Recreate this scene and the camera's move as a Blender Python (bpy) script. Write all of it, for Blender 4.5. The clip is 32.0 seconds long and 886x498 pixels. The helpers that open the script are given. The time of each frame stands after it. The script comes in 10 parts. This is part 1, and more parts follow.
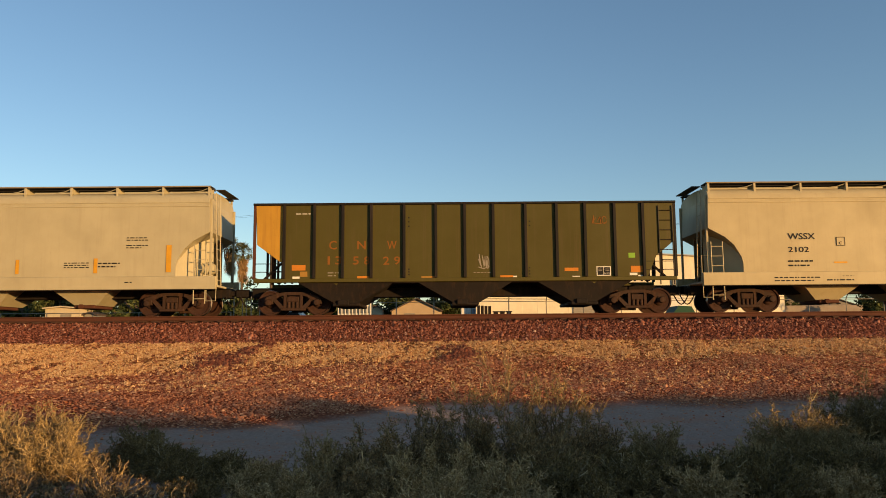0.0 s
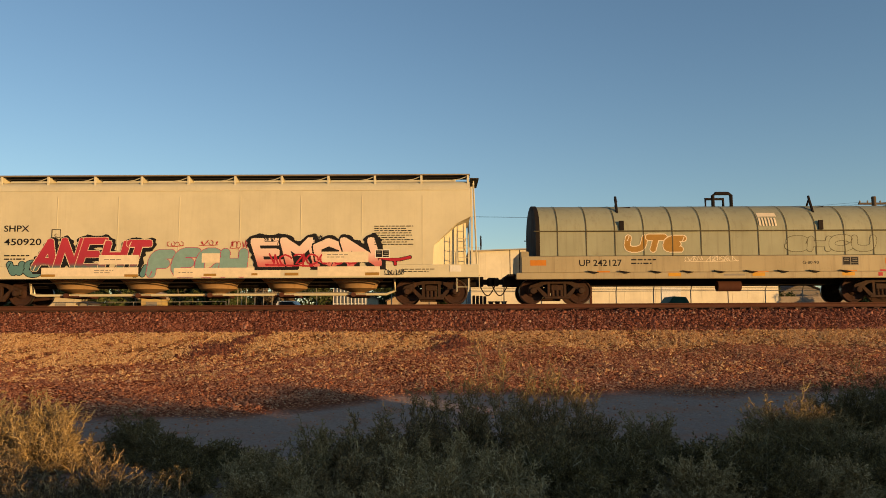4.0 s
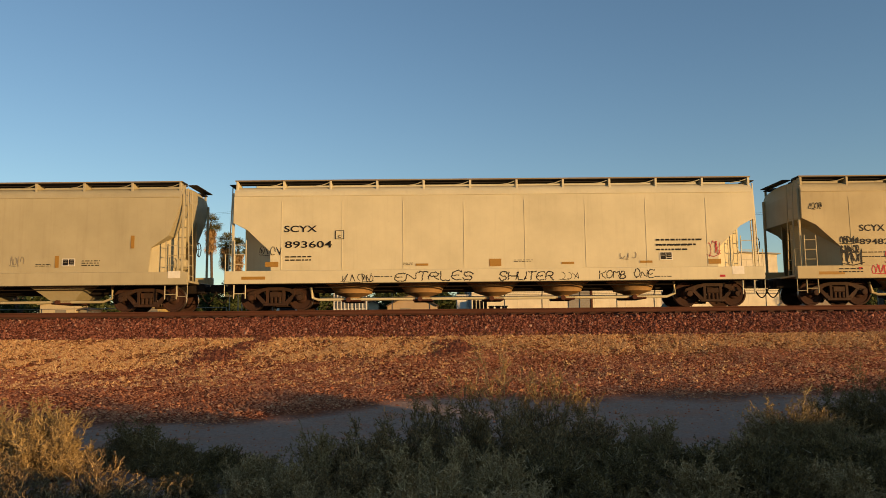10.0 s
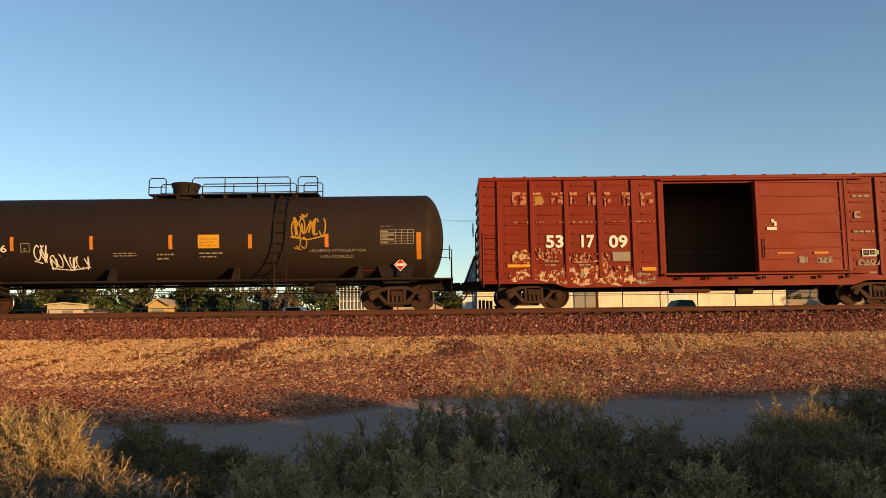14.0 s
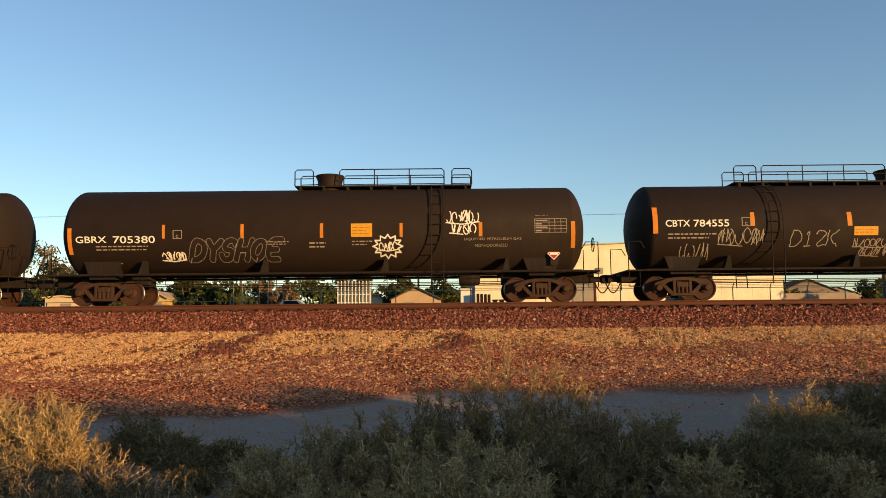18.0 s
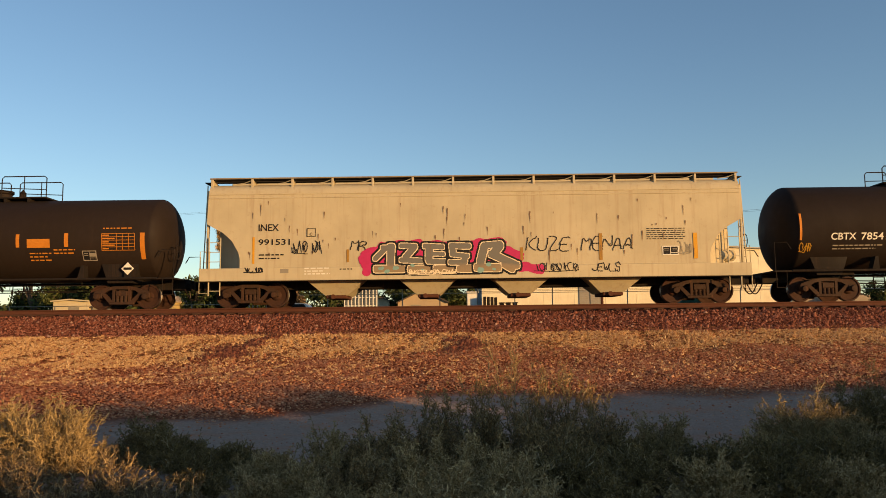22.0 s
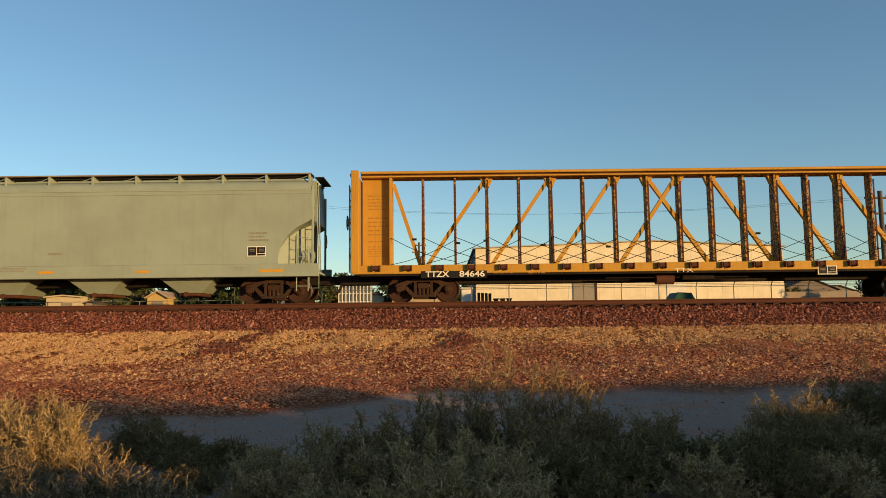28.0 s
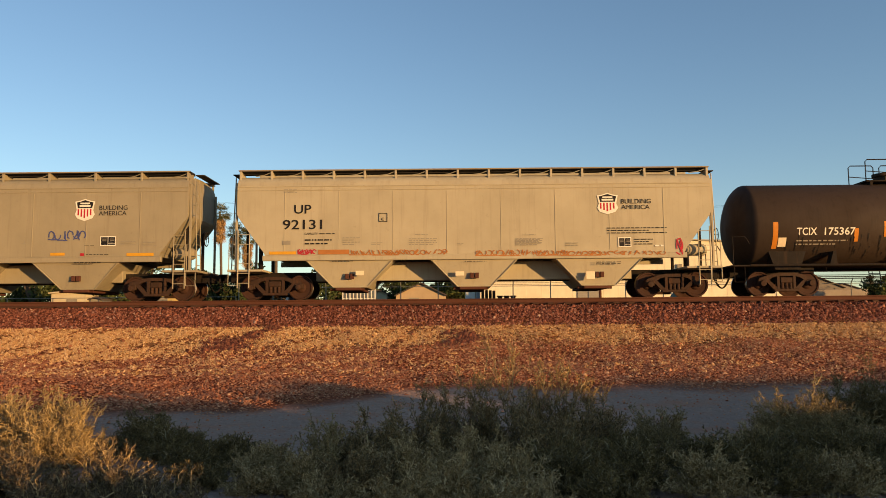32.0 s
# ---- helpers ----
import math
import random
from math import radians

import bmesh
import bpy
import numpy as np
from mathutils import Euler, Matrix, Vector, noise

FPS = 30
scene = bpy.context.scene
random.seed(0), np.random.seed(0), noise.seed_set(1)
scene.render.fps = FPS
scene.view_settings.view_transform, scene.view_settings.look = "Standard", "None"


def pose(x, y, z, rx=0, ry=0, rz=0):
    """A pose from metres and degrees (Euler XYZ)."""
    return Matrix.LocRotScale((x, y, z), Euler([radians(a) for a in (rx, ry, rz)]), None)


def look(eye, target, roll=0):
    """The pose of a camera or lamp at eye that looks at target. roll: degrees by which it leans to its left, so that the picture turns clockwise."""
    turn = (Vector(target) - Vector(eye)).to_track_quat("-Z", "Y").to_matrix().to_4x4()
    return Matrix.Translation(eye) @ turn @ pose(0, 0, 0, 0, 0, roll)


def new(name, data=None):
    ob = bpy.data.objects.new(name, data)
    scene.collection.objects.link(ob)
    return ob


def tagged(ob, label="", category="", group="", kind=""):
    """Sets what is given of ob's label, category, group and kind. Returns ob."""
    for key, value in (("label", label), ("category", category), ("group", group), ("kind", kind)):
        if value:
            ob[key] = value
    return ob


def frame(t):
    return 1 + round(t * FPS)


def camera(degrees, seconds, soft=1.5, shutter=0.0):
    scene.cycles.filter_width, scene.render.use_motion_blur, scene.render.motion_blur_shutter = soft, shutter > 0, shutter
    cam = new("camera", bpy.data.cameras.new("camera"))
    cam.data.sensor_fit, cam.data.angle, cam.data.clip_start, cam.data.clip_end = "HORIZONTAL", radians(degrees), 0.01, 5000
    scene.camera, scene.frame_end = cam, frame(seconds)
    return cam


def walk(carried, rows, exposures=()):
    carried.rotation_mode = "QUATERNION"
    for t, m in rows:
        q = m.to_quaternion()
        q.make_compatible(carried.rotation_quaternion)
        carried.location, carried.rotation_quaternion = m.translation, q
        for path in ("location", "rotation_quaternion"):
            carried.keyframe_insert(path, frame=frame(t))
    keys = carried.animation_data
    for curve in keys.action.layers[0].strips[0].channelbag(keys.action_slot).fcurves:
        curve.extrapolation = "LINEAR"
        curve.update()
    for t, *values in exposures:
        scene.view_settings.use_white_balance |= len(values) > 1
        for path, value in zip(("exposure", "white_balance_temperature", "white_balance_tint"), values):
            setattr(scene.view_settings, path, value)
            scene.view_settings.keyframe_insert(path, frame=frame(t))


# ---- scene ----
# The place: a freight train passes on a low bank beyond a dirt road and desert shrubs, at sunset.
# x runs along the track to the right, y away from the camera, z up from the dirt road.
EYE = 1.6
RAIL = 2.48          # top of the rail
TRACK = 28.6         # the track's middle
GAUGE = 1.435
cam = camera(61.4, 32.0, soft=0.8)
LOOKS = [
    (0.0, 0.08, 6.81, 0.42), (0.5, 0.08, 6.66, 0.42), (1.0, -0.22, 6.16, 0.39), (1.5, 0.00, 6.12, 0.40),
    (2.0, 0.09, 6.33, 0.36), (2.5, -0.04, 6.35, 0.33), (4.5, -0.30, 5.99, 0.29), (5.0, -0.20, 6.03, 0.29),
    (5.5, -0.48, 6.17, 0.29), (6.0, -0.71, 6.16, 0.29), (6.5, -1.00, 6.55, 0.29), (7.0, -0.74, 6.64, 0.31),
    (7.5, -0.71, 6.80, 0.34), (8.0, -0.69, 6.55, 0.36), (8.5, -1.09, 6.40, 0.40), (9.0, -0.52, 6.21, 0.45),
    (9.5, -0.34, 6.17, 0.51), (10.0, -0.24, 6.41, 0.57), (10.5, -0.19, 6.41, 0.61), (11.0, -0.06, 6.22, 0.65),
    (11.5, 0.06, 6.42, 0.68), (12.0, -0.10, 6.39, 0.71), (12.5, 0.05, 6.48, 0.74), (13.0, 0.43, 6.30, 0.75),
    (13.5, 0.14, 6.21, 0.68), (14.0, 0.19, 6.42, 0.63), (14.5, 0.33, 6.44, 0.60), (15.0, 0.17, 6.53, 0.54),
    (15.5, 0.17, 6.19, 0.53), (17.5, -0.50, 6.07, 0.54), (18.0, 0.04, 5.93, 0.55), (18.5, -0.07, 5.85, 0.57),
    (19.0, -0.12, 6.10, 0.58), (19.5, 0.01, 6.10, 0.62), (20.0, 0.11, 6.02, 0.64), (20.5, 0.26, 6.00, 0.64),
    (21.0, 0.41, 6.05, 0.64), (21.5, 0.53, 6.14, 0.65), (22.0, 0.55, 6.16, 0.63), (22.5, 0.48, 6.11, 0.63),
    (23.0, 0.35, 6.14, 0.64), (23.5, 0.42, 5.85, 0.62), (24.0, 0.54, 5.89, 0.63), (24.5, 0.73, 5.76, 0.64),
    (25.0, 0.61, 5.81, 0.66), (25.5, 0.55, 5.55, 0.65), (27.5, 0.04, 6.15, 0.63), (28.0, 0.11, 5.85, 0.63),
    (28.5, 0.52, 5.71, 0.63), (29.0, 0.41, 5.57, 0.65), (29.5, 0.60, 5.91, 0.67), (30.0, 0.90, 5.20, 0.71),
    (30.5, 0.65, 4.76, 0.70), (31.0, 1.59, 3.23, 0.68), (31.5, 0.39, 4.20, 0.58), (32.0, 0.41, 5.63, 0.45),
]
# how far the train has rolled: seconds, metres
ROLLED = [
    (0.0, -0.42), (1.0, 11.78), (2.0, 24.01), (2.5, 30.08), (4.5, 54.07), (5.0, 60.08), (6.0, 72.11), (7.0, 84.18),
    (8.0, 96.26), (9.0, 108.37), (10.0, 120.49), (11.0, 132.63), (12.0, 144.79), (13.0, 156.92), (14.0, 169.06), (15.0, 181.25),
    (15.5, 187.37), (17.5, 211.96), (18.0, 218.13), (19.0, 230.35), (20.0, 242.49), (21.0, 254.64), (22.0, 266.85), (23.0, 279.07),
    (24.0, 291.25), (25.0, 303.39), (25.5, 309.46), (27.5, 333.75), (28.0, 339.82), (29.0, 351.97), (30.0, 364.11), (31.0, 376.25),
    (32.0, 388.40),
]
walk(cam, [(t, pose(0, 0, EYE, 90 + pitch, roll, yaw)) for t, yaw, pitch, roll in LOOKS],
     exposures=[(0.0, 0.44, 6500, 10), (2.5, 0.30, 6550, 10), (4.8, 0.21, 6500, 8), (5.6, 0.16, 6150, 2), (6.8, 0.11, 5880, -2), (8.2, 0.16, 6080, -2), (8.8, 0.19, 6350, 5), (10.0, 0.19, 6450, 9), (11.0, 0.12, 6500, 10), (12.0, 0.32, 6500, 10), (13.0, 0.56, 6500, 11), (19.0, 0.66, 6500, 11), (22.0, 0.41, 6500, 11), (25.0, 0.40, 6500, 10), (27.5, 0.34, 6200, 5), (29.5, 0.39, 6250, 7), (31.0, 0.54, 6500, 10), (32.0, 0.52, 6550, 12)])

# ---- light ----
SUN_AZ, SUN_EL = 48.0, 4.8     # degrees to the right of straight behind the camera, and above the horizon
to_sun = Vector((math.sin(radians(SUN_AZ)) * math.cos(radians(SUN_EL)), -math.cos(radians(SUN_AZ)) * math.cos(radians(SUN_EL)), math.sin(radians(SUN_EL))))
world = bpy.data.worlds.new("evening")
scene.world = world
world.use_nodes = True
wn, wl = world.node_tree.nodes, world.node_tree.links
wn.clear()
sky = wn.new("ShaderNodeTexSky")
sky.sky_type = "NISHITA"
sky.sun_disc = False
sky.sun_elevation = radians(SUN_EL + 4.4)
sky.sun_rotation = math.atan2(to_sun.x, to_sun.y)
sky.altitude, sky.air_density, sky.dust_density, sky.ozone_density = 600, 1.12, 0.2, 2.3
back = wn.new("ShaderNodeBackground")
back.inputs["Strength"].default_value = 0.125
wo = wn.new("ShaderNodeOutputWorld")
wl.new(sky.outputs[0], back.inputs["Color"])
wl.new(back.outputs[0], wo.inputs["Surface"])
sun = new("sun", bpy.data.lights.new("sun", "SUN"))
sun.data.energy, sun.data.angle, sun.data.color = 4.95, radians(0.6), (1.0, 0.585, 0.22)
sun.matrix_world = look(to_sun * 100, (0, 0, 0))


# ---- materials ----
def nodes_of(name):
    m = bpy.data.materials.new(name)
    m.use_nodes = True
    n, l = m.node_tree.nodes, m.node_tree.links
    return m, n, l, n["Principled BSDF"]


def coords(n, l, scale=(1, 1, 1), own=True):
    """Object coordinates in metres, shifted by chance from object to object."""
    tc = n.new("ShaderNodeTexCoord")
    mp = n.new("ShaderNodeMapping")
    mp.inputs["Scale"].default_value = scale
    l.new(tc.outputs["Object"], mp.inputs["Vector"])
    if own:
        info = n.new("ShaderNodeObjectInfo")
        mul = n.new("ShaderNodeMath")
        mul.operation = "MULTIPLY"
        mul.inputs[1].default_value = 37.0
        l.new(info.outputs["Random"], mul.inputs[0])
        l.new(mul.outputs[0], mp.inputs["Location"])
    return mp.outputs[0]


def noisy(n, l, vec, scale, detail=4.0, rough=0.6):
    t = n.new("ShaderNodeTexNoise")
    t.inputs["Scale"].default_value, t.inputs["Detail"].default_value, t.inputs["Roughness"].default_value = scale, detail, rough
    l.new(vec, t.inputs["Vector"])
    return t.outputs["Fac"]


def ramp(n, l, fac, stops):
    r = n.new("ShaderNodeValToRGB")
    el = r.color_ramp.elements
    while len(el) < len(stops):
        el.new(0.5)
    for e, (p, c) in zip(el, stops):
        e.position, e.color = p, (*c, 1) if len(c) == 3 else c
    l.new(fac, r.inputs[0])
    return r.outputs[0]


def blend(n, l, fac, a, b, mode="MIX"):
    m = n.new("ShaderNodeMix")
    m.data_type, m.blend_type = "RGBA", mode
    for sock, v in ((m.inputs[0], fac), (m.inputs[6], a), (m.inputs[7], b)):
        if hasattr(v, "is_linked"):
            l.new(v, sock)
        else:
            sock.default_value = v if isinstance(v, float) else (*v, 1)
    return m.outputs[2]


def bumped(n, l, bsdf, height, strength, distance=0.01):
    b = n.new("ShaderNodeBump")
    b.inputs["Strength"].default_value, b.inputs["Distance"].default_value = strength, distance
    l.new(height, b.inputs["Height"])
    l.new(b.outputs[0], bsdf.inputs["Normal"])


ALBEDO = 0.70        # scales every base colour down, so that shade falls deeper beside sunlit parts


def paint(name, rgb, rough=0.55, dirt=(0.16, 0.10, 0.06), amount=0.35, metal=0.0, streak=True):
    """Weathered paint: broad stains, run-down streaks and fine grain over the colour."""
    m, n, l, p = nodes_of(name)
    rgb, dirt = tuple(c * ALBEDO for c in rgb), tuple(c * ALBEDO for c in dirt)
    v = coords(n, l)
    big = noisy(n, l, v, 0.7, 5)
    fine = noisy(n, l, v, 30, 3)
    col = blend(n, l, ramp(n, l, big, [(0.35, (0, 0, 0)), (0.75, (1, 1, 1))]), rgb, tuple(c * 0.82 for c in rgb))
    if streak:
        run = noisy(n, l, coords(n, l, (7, 7, 0.35)), 1.0, 5, 0.65)
        col = blend(n, l, ramp(n, l, run, [(0.52, (0, 0, 0)), (0.80, (amount, amount, amount))]), col, dirt)
    spots = ramp(n, l, noisy(n, l, v, 6, 6, 0.7), [(0.60, (0, 0, 0)), (0.78, (amount, amount, amount))])
    col = blend(n, l, spots, col, dirt)
    l.new(col, p.inputs["Base Color"])
    l.new(ramp(n, l, big, [(0.3, (rough - 0.1,) * 3), (0.7, (rough + 0.15,) * 3)]), p.inputs["Roughness"])
    p.inputs["Metallic"].default_value = metal
    p.inputs["Specular IOR Level"].default_value = 0.18
    bumped(n, l, p, fine, 0.15, 0.004)
    return m


def plain(name, rgb, rough=0.6, metal=0.0, vary=0.15):
    m, n, l, p = nodes_of(name)
    rgb = tuple(c * ALBEDO for c in rgb)
    f = noisy(n, l, coords(n, l), 5, 5, 0.7)
    l.new(blend(n, l, f, tuple(c * (1 + vary) for c in rgb), tuple(c * (1 - 2 * vary) for c in rgb)), p.inputs["Base Color"])
    p.inputs["Roughness"].default_value, p.inputs["Metallic"].default_value = rough, metal
    p.inputs["Specular IOR Level"].default_value = 0.15
    return m


def islands(name, stops, rough=0.85):
    """A colour by chance for every loose piece of one mesh."""
    m, n, l, p = nodes_of(name)
    stops = [(q, tuple(v * ALBEDO for v in c)) for q, c in stops]
    g = n.new("ShaderNodeNewGeometry")
    l.new(ramp(n, l, g.outputs["Random Per Island"], stops), p.inputs["Base Color"])
    p.inputs["Roughness"].default_value, p.inputs["Specular IOR Level"].default_value = rough, 0.08
    return m


def chipped(name, rgb, under, scale, share):
    """Paint that has flaked off in patches with sharp edges and shows what lies under it."""
    m, n, l, p = nodes_of(name)
    rgb, under = tuple(c * ALBEDO for c in rgb), tuple(c * ALBEDO for c in under)
    f = noisy(n, l, coords(n, l), scale, 6, 0.65)
    tone = noisy(n, l, coords(n, l), scale * 3, 3)
    coat = blend(n, l, tone, tuple(c * 1.1 for c in rgb), tuple(c * 0.75 for c in rgb))
    l.new(blend(n, l, ramp(n, l, f, [(share - 0.02, (1, 1, 1)), (share + 0.02, (0, 0, 0))]), coat, under), p.inputs["Base Color"])
    p.inputs["Roughness"].default_value, p.inputs["Specular IOR Level"].default_value = 0.7, 0.15
    bumped(n, l, p, f, 0.2, 0.004)
    return m


WHITE = paint("white_paint", (0.82, 0.74, 0.50), amount=0.10)
TAN = paint("tan_paint", (0.60, 0.50, 0.29), amount=0.16)
SAND = paint("sand_paint", (0.58, 0.51, 0.325), amount=0.14)
GREYGREEN = paint("grey_green_paint", (0.39, 0.455, 0.37), amount=0.14)
UPGREY = paint("warm_grey_paint", (0.53, 0.465, 0.325), amount=0.30)
SMOKE = paint("smoke_grey_paint", (0.40, 0.345, 0.235), amount=0.30)
RUSTWHITE = paint("chalky_white_paint", (0.64, 0.55, 0.37), dirt=(0.25, 0.10, 0.04), amount=0.35)
GREEN = paint("olive_green_paint", (0.098, 0.082, 0.015), amount=0.35)
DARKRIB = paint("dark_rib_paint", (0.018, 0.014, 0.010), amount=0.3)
YELLOW = paint("yellow_paint", (0.64, 0.345, 0.045), dirt=(0.20, 0.08, 0.03), amount=0.4)
BOXRED = paint("oxide_red_paint", (0.245, 0.026, 0.007), dirt=(0.075, 0.018, 0.010), amount=0.55)
DOORRED = paint("door_red_paint", (0.265, 0.032, 0.011), dirt=(0.14, 0.03, 0.02), amount=0.35)
BLACK = paint("tank_black_paint", (0.025, 0.0155, 0.0105), rough=0.72, dirt=(0.045, 0.027, 0.016), amount=0.35)
COILGREEN = paint("faded_green_paint", (0.42, 0.42, 0.28), amount=0.4)
COILTAN = paint("faded_tan_paint", (0.52, 0.43, 0.255), amount=0.5)
STEEL = paint("bogie_steel", (0.056, 0.030, 0.019), rough=0.75, dirt=(0.15, 0.06, 0.025), amount=0.6)
UNDER = paint("underframe_black", (0.020, 0.015, 0.012), rough=0.8, dirt=(0.08, 0.042, 0.022), amount=0.6)
# rusty outlets, darkened as well for the shade below the side sill
OUTLET = paint("shaded_rusty_outlet_paint", (0.50, 0.31, 0.14), dirt=(0.22, 0.09, 0.04), amount=0.6)
RUST = paint("rusty_steel", (0.12, 0.046, 0.028), rough=0.85, dirt=(0.06, 0.03, 0.02), amount=0.5)
WHEEL = paint("wheel_steel", (0.065, 0.030, 0.020), rough=0.8, dirt=(0.04, 0.025, 0.02), amount=0.6)
TREAD = plain("bright_tread", (0.45, 0.40, 0.36), 0.35, 1.0)
M_DRIP = paint("rust_run", (0.27, 0.155, 0.080), dirt=(0.10, 0.05, 0.03), amount=0.7)
EDGE = paint("weathered_edge_bar", (0.34, 0.27, 0.19), dirt=(0.12, 0.07, 0.04), amount=0.6)
GRATE = plain("walkway_grating", (0.05, 0.045, 0.04), 0.7)
M_BLACK = plain("black_stencil", (0.020, 0.018, 0.018), 0.6)
M_WHITE = plain("white_stencil", (1.0, 0.95, 0.82), 0.6)
M_GREY = plain("faded_stencil", (0.36, 0.32, 0.25), 0.7)
M_DULL = plain("dull_white_stencil", (0.38, 0.33, 0.26), 0.7)
M_YEL = plain("yellow_reflector", (0.80, 0.40, 0.03), 0.45)
M_ORANGE = plain("orange_reflector", (0.72, 0.26, 0.03), 0.45)
M_BROWN = plain("brown_reflector", (0.46, 0.25, 0.05), 0.5)
M_RED = plain("red_spray", (0.55, 0.03, 0.05), 0.5)
M_MAGENTA = plain("magenta_spray", (0.62, 0.04, 0.16), 0.5)
M_TEAL = plain("teal_spray", (0.14, 0.30, 0.30), 0.5)
M_LTEAL = plain("pale_teal_spray", (0.28, 0.46, 0.42), 0.5)
M_LIME = plain("lime_tag", (0.30, 0.55, 0.06), 0.5)
M_SILVER = plain("silver_spray", (0.30, 0.27, 0.22), 0.4)
M_BONE = plain("bone_spray", (1.0, 0.84, 0.58), 0.5)
M_BUFF = plain("buff_spray", (0.80, 0.66, 0.40), 0.5)
M_RUSTY = plain("rust_bloom", (0.50, 0.20, 0.06), 0.8)
M_FADED = plain("faded_orange_stencil", (0.30, 0.115, 0.02), 0.7)
M_OLIVE = plain("dark_olive_line", (0.13, 0.11, 0.06), 0.7)
CHIPPED = chipped("chipped_rusty_yellow", (0.58, 0.31, 0.06), (0.10, 0.045, 0.025), 9.0, 0.50)
M_WORN = chipped("worn_lettering", (0.56, 0.27, 0.15), (0.235, 0.028, 0.009), 8.0, 0.50)
BROWNTANK = paint("brown_tank_paint", (0.058, 0.038, 0.026), rough=0.7, dirt=(0.02, 0.014, 0.010), amount=0.6)
M_GOLD = plain("gold_spray", (0.54, 0.29, 0.03), 0.5)
M_BLUE = plain("blue_spray", (0.08, 0.10, 0.28), 0.5)


def fade(name, stops, z0, z1):
    """Sprayed paint that fades from colour to colour up the side."""
    m, n, l, p = nodes_of(name)
    tc = n.new("ShaderNodeTexCoord")
    sep = n.new("ShaderNodeSeparateXYZ")
    l.new(tc.outputs["Object"], sep.inputs[0])
    span = n.new("ShaderNodeMapRange")
    span.inputs["From Min"].default_value, span.inputs["From Max"].default_value = z0, z1
    add = n.new("ShaderNodeMath")
    add.operation = "MULTIPLY_ADD"
    l.new(noisy(n, l, tc.outputs["Object"], 3.0), add.inputs[0])
    add.inputs[1].default_value = 0.3
    l.new(sep.outputs["Z"], add.inputs[2])
    l.new(add.outputs[0], span.inputs["Value"])
    stops = [(q, tuple(v * ALBEDO for v in c)) for q, c in stops]
    l.new(ramp(n, l, span.outputs[0], stops), p.inputs["Base Color"])
    p.inputs["Roughness"].default_value = 0.5
    return m


M_PINKFADE = fade("pink_to_purple_spray", [(0.0, (0.86, 0.62, 0.66)), (0.36, (0.90, 0.56, 0.58)), (0.50, (0.86, 0.20, 0.20)), (0.66, (0.60, 0.14, 0.20)), (0.80, (0.32, 0.17, 0.27))], 1.15, 2.95)
M_PALERED = fade("pale_to_red_spray", [(0.0, (0.62, 0.08, 0.08)), (0.30, (0.75, 0.22, 0.18)), (0.52, (0.95, 0.62, 0.48)), (1.0, (0.98, 0.78, 0.60))], 1.25, 2.6)
M_REDTEAL = fade("red_to_teal_spray", [(0.0, (0.06, 0.16, 0.16)), (0.22, (0.08, 0.18, 0.17)), (0.34, (0.45, 0.03, 0.05)), (1.0, (0.60, 0.04, 0.06))], 1.15, 2.8)
M_GREYGREENF = fade("grey_over_green_spray", [(0.0, (0.06, 0.22, 0.10)), (0.14, (0.34, 0.24, 0.12)), (0.28, (0.30, 0.22, 0.13)), (0.36, (0.185, 0.170, 0.135)), (1.0, (0.18, 0.165, 0.14))], 1.15, 2.6)
PEEL_PALE = chipped("peeling_pale_spray", (0.70, 0.52, 0.32), (0.225, 0.028, 0.009), 5.0, 0.53)
PEEL_TEAL = chipped("peeling_teal_spray", (0.34, 0.40, 0.30), (0.225, 0.028, 0.009), 6.0, 0.53)
PEEL_YEL = chipped("peeling_yellow_spray", (0.74, 0.44, 0.10), (0.225, 0.028, 0.009), 7.0, 0.52)


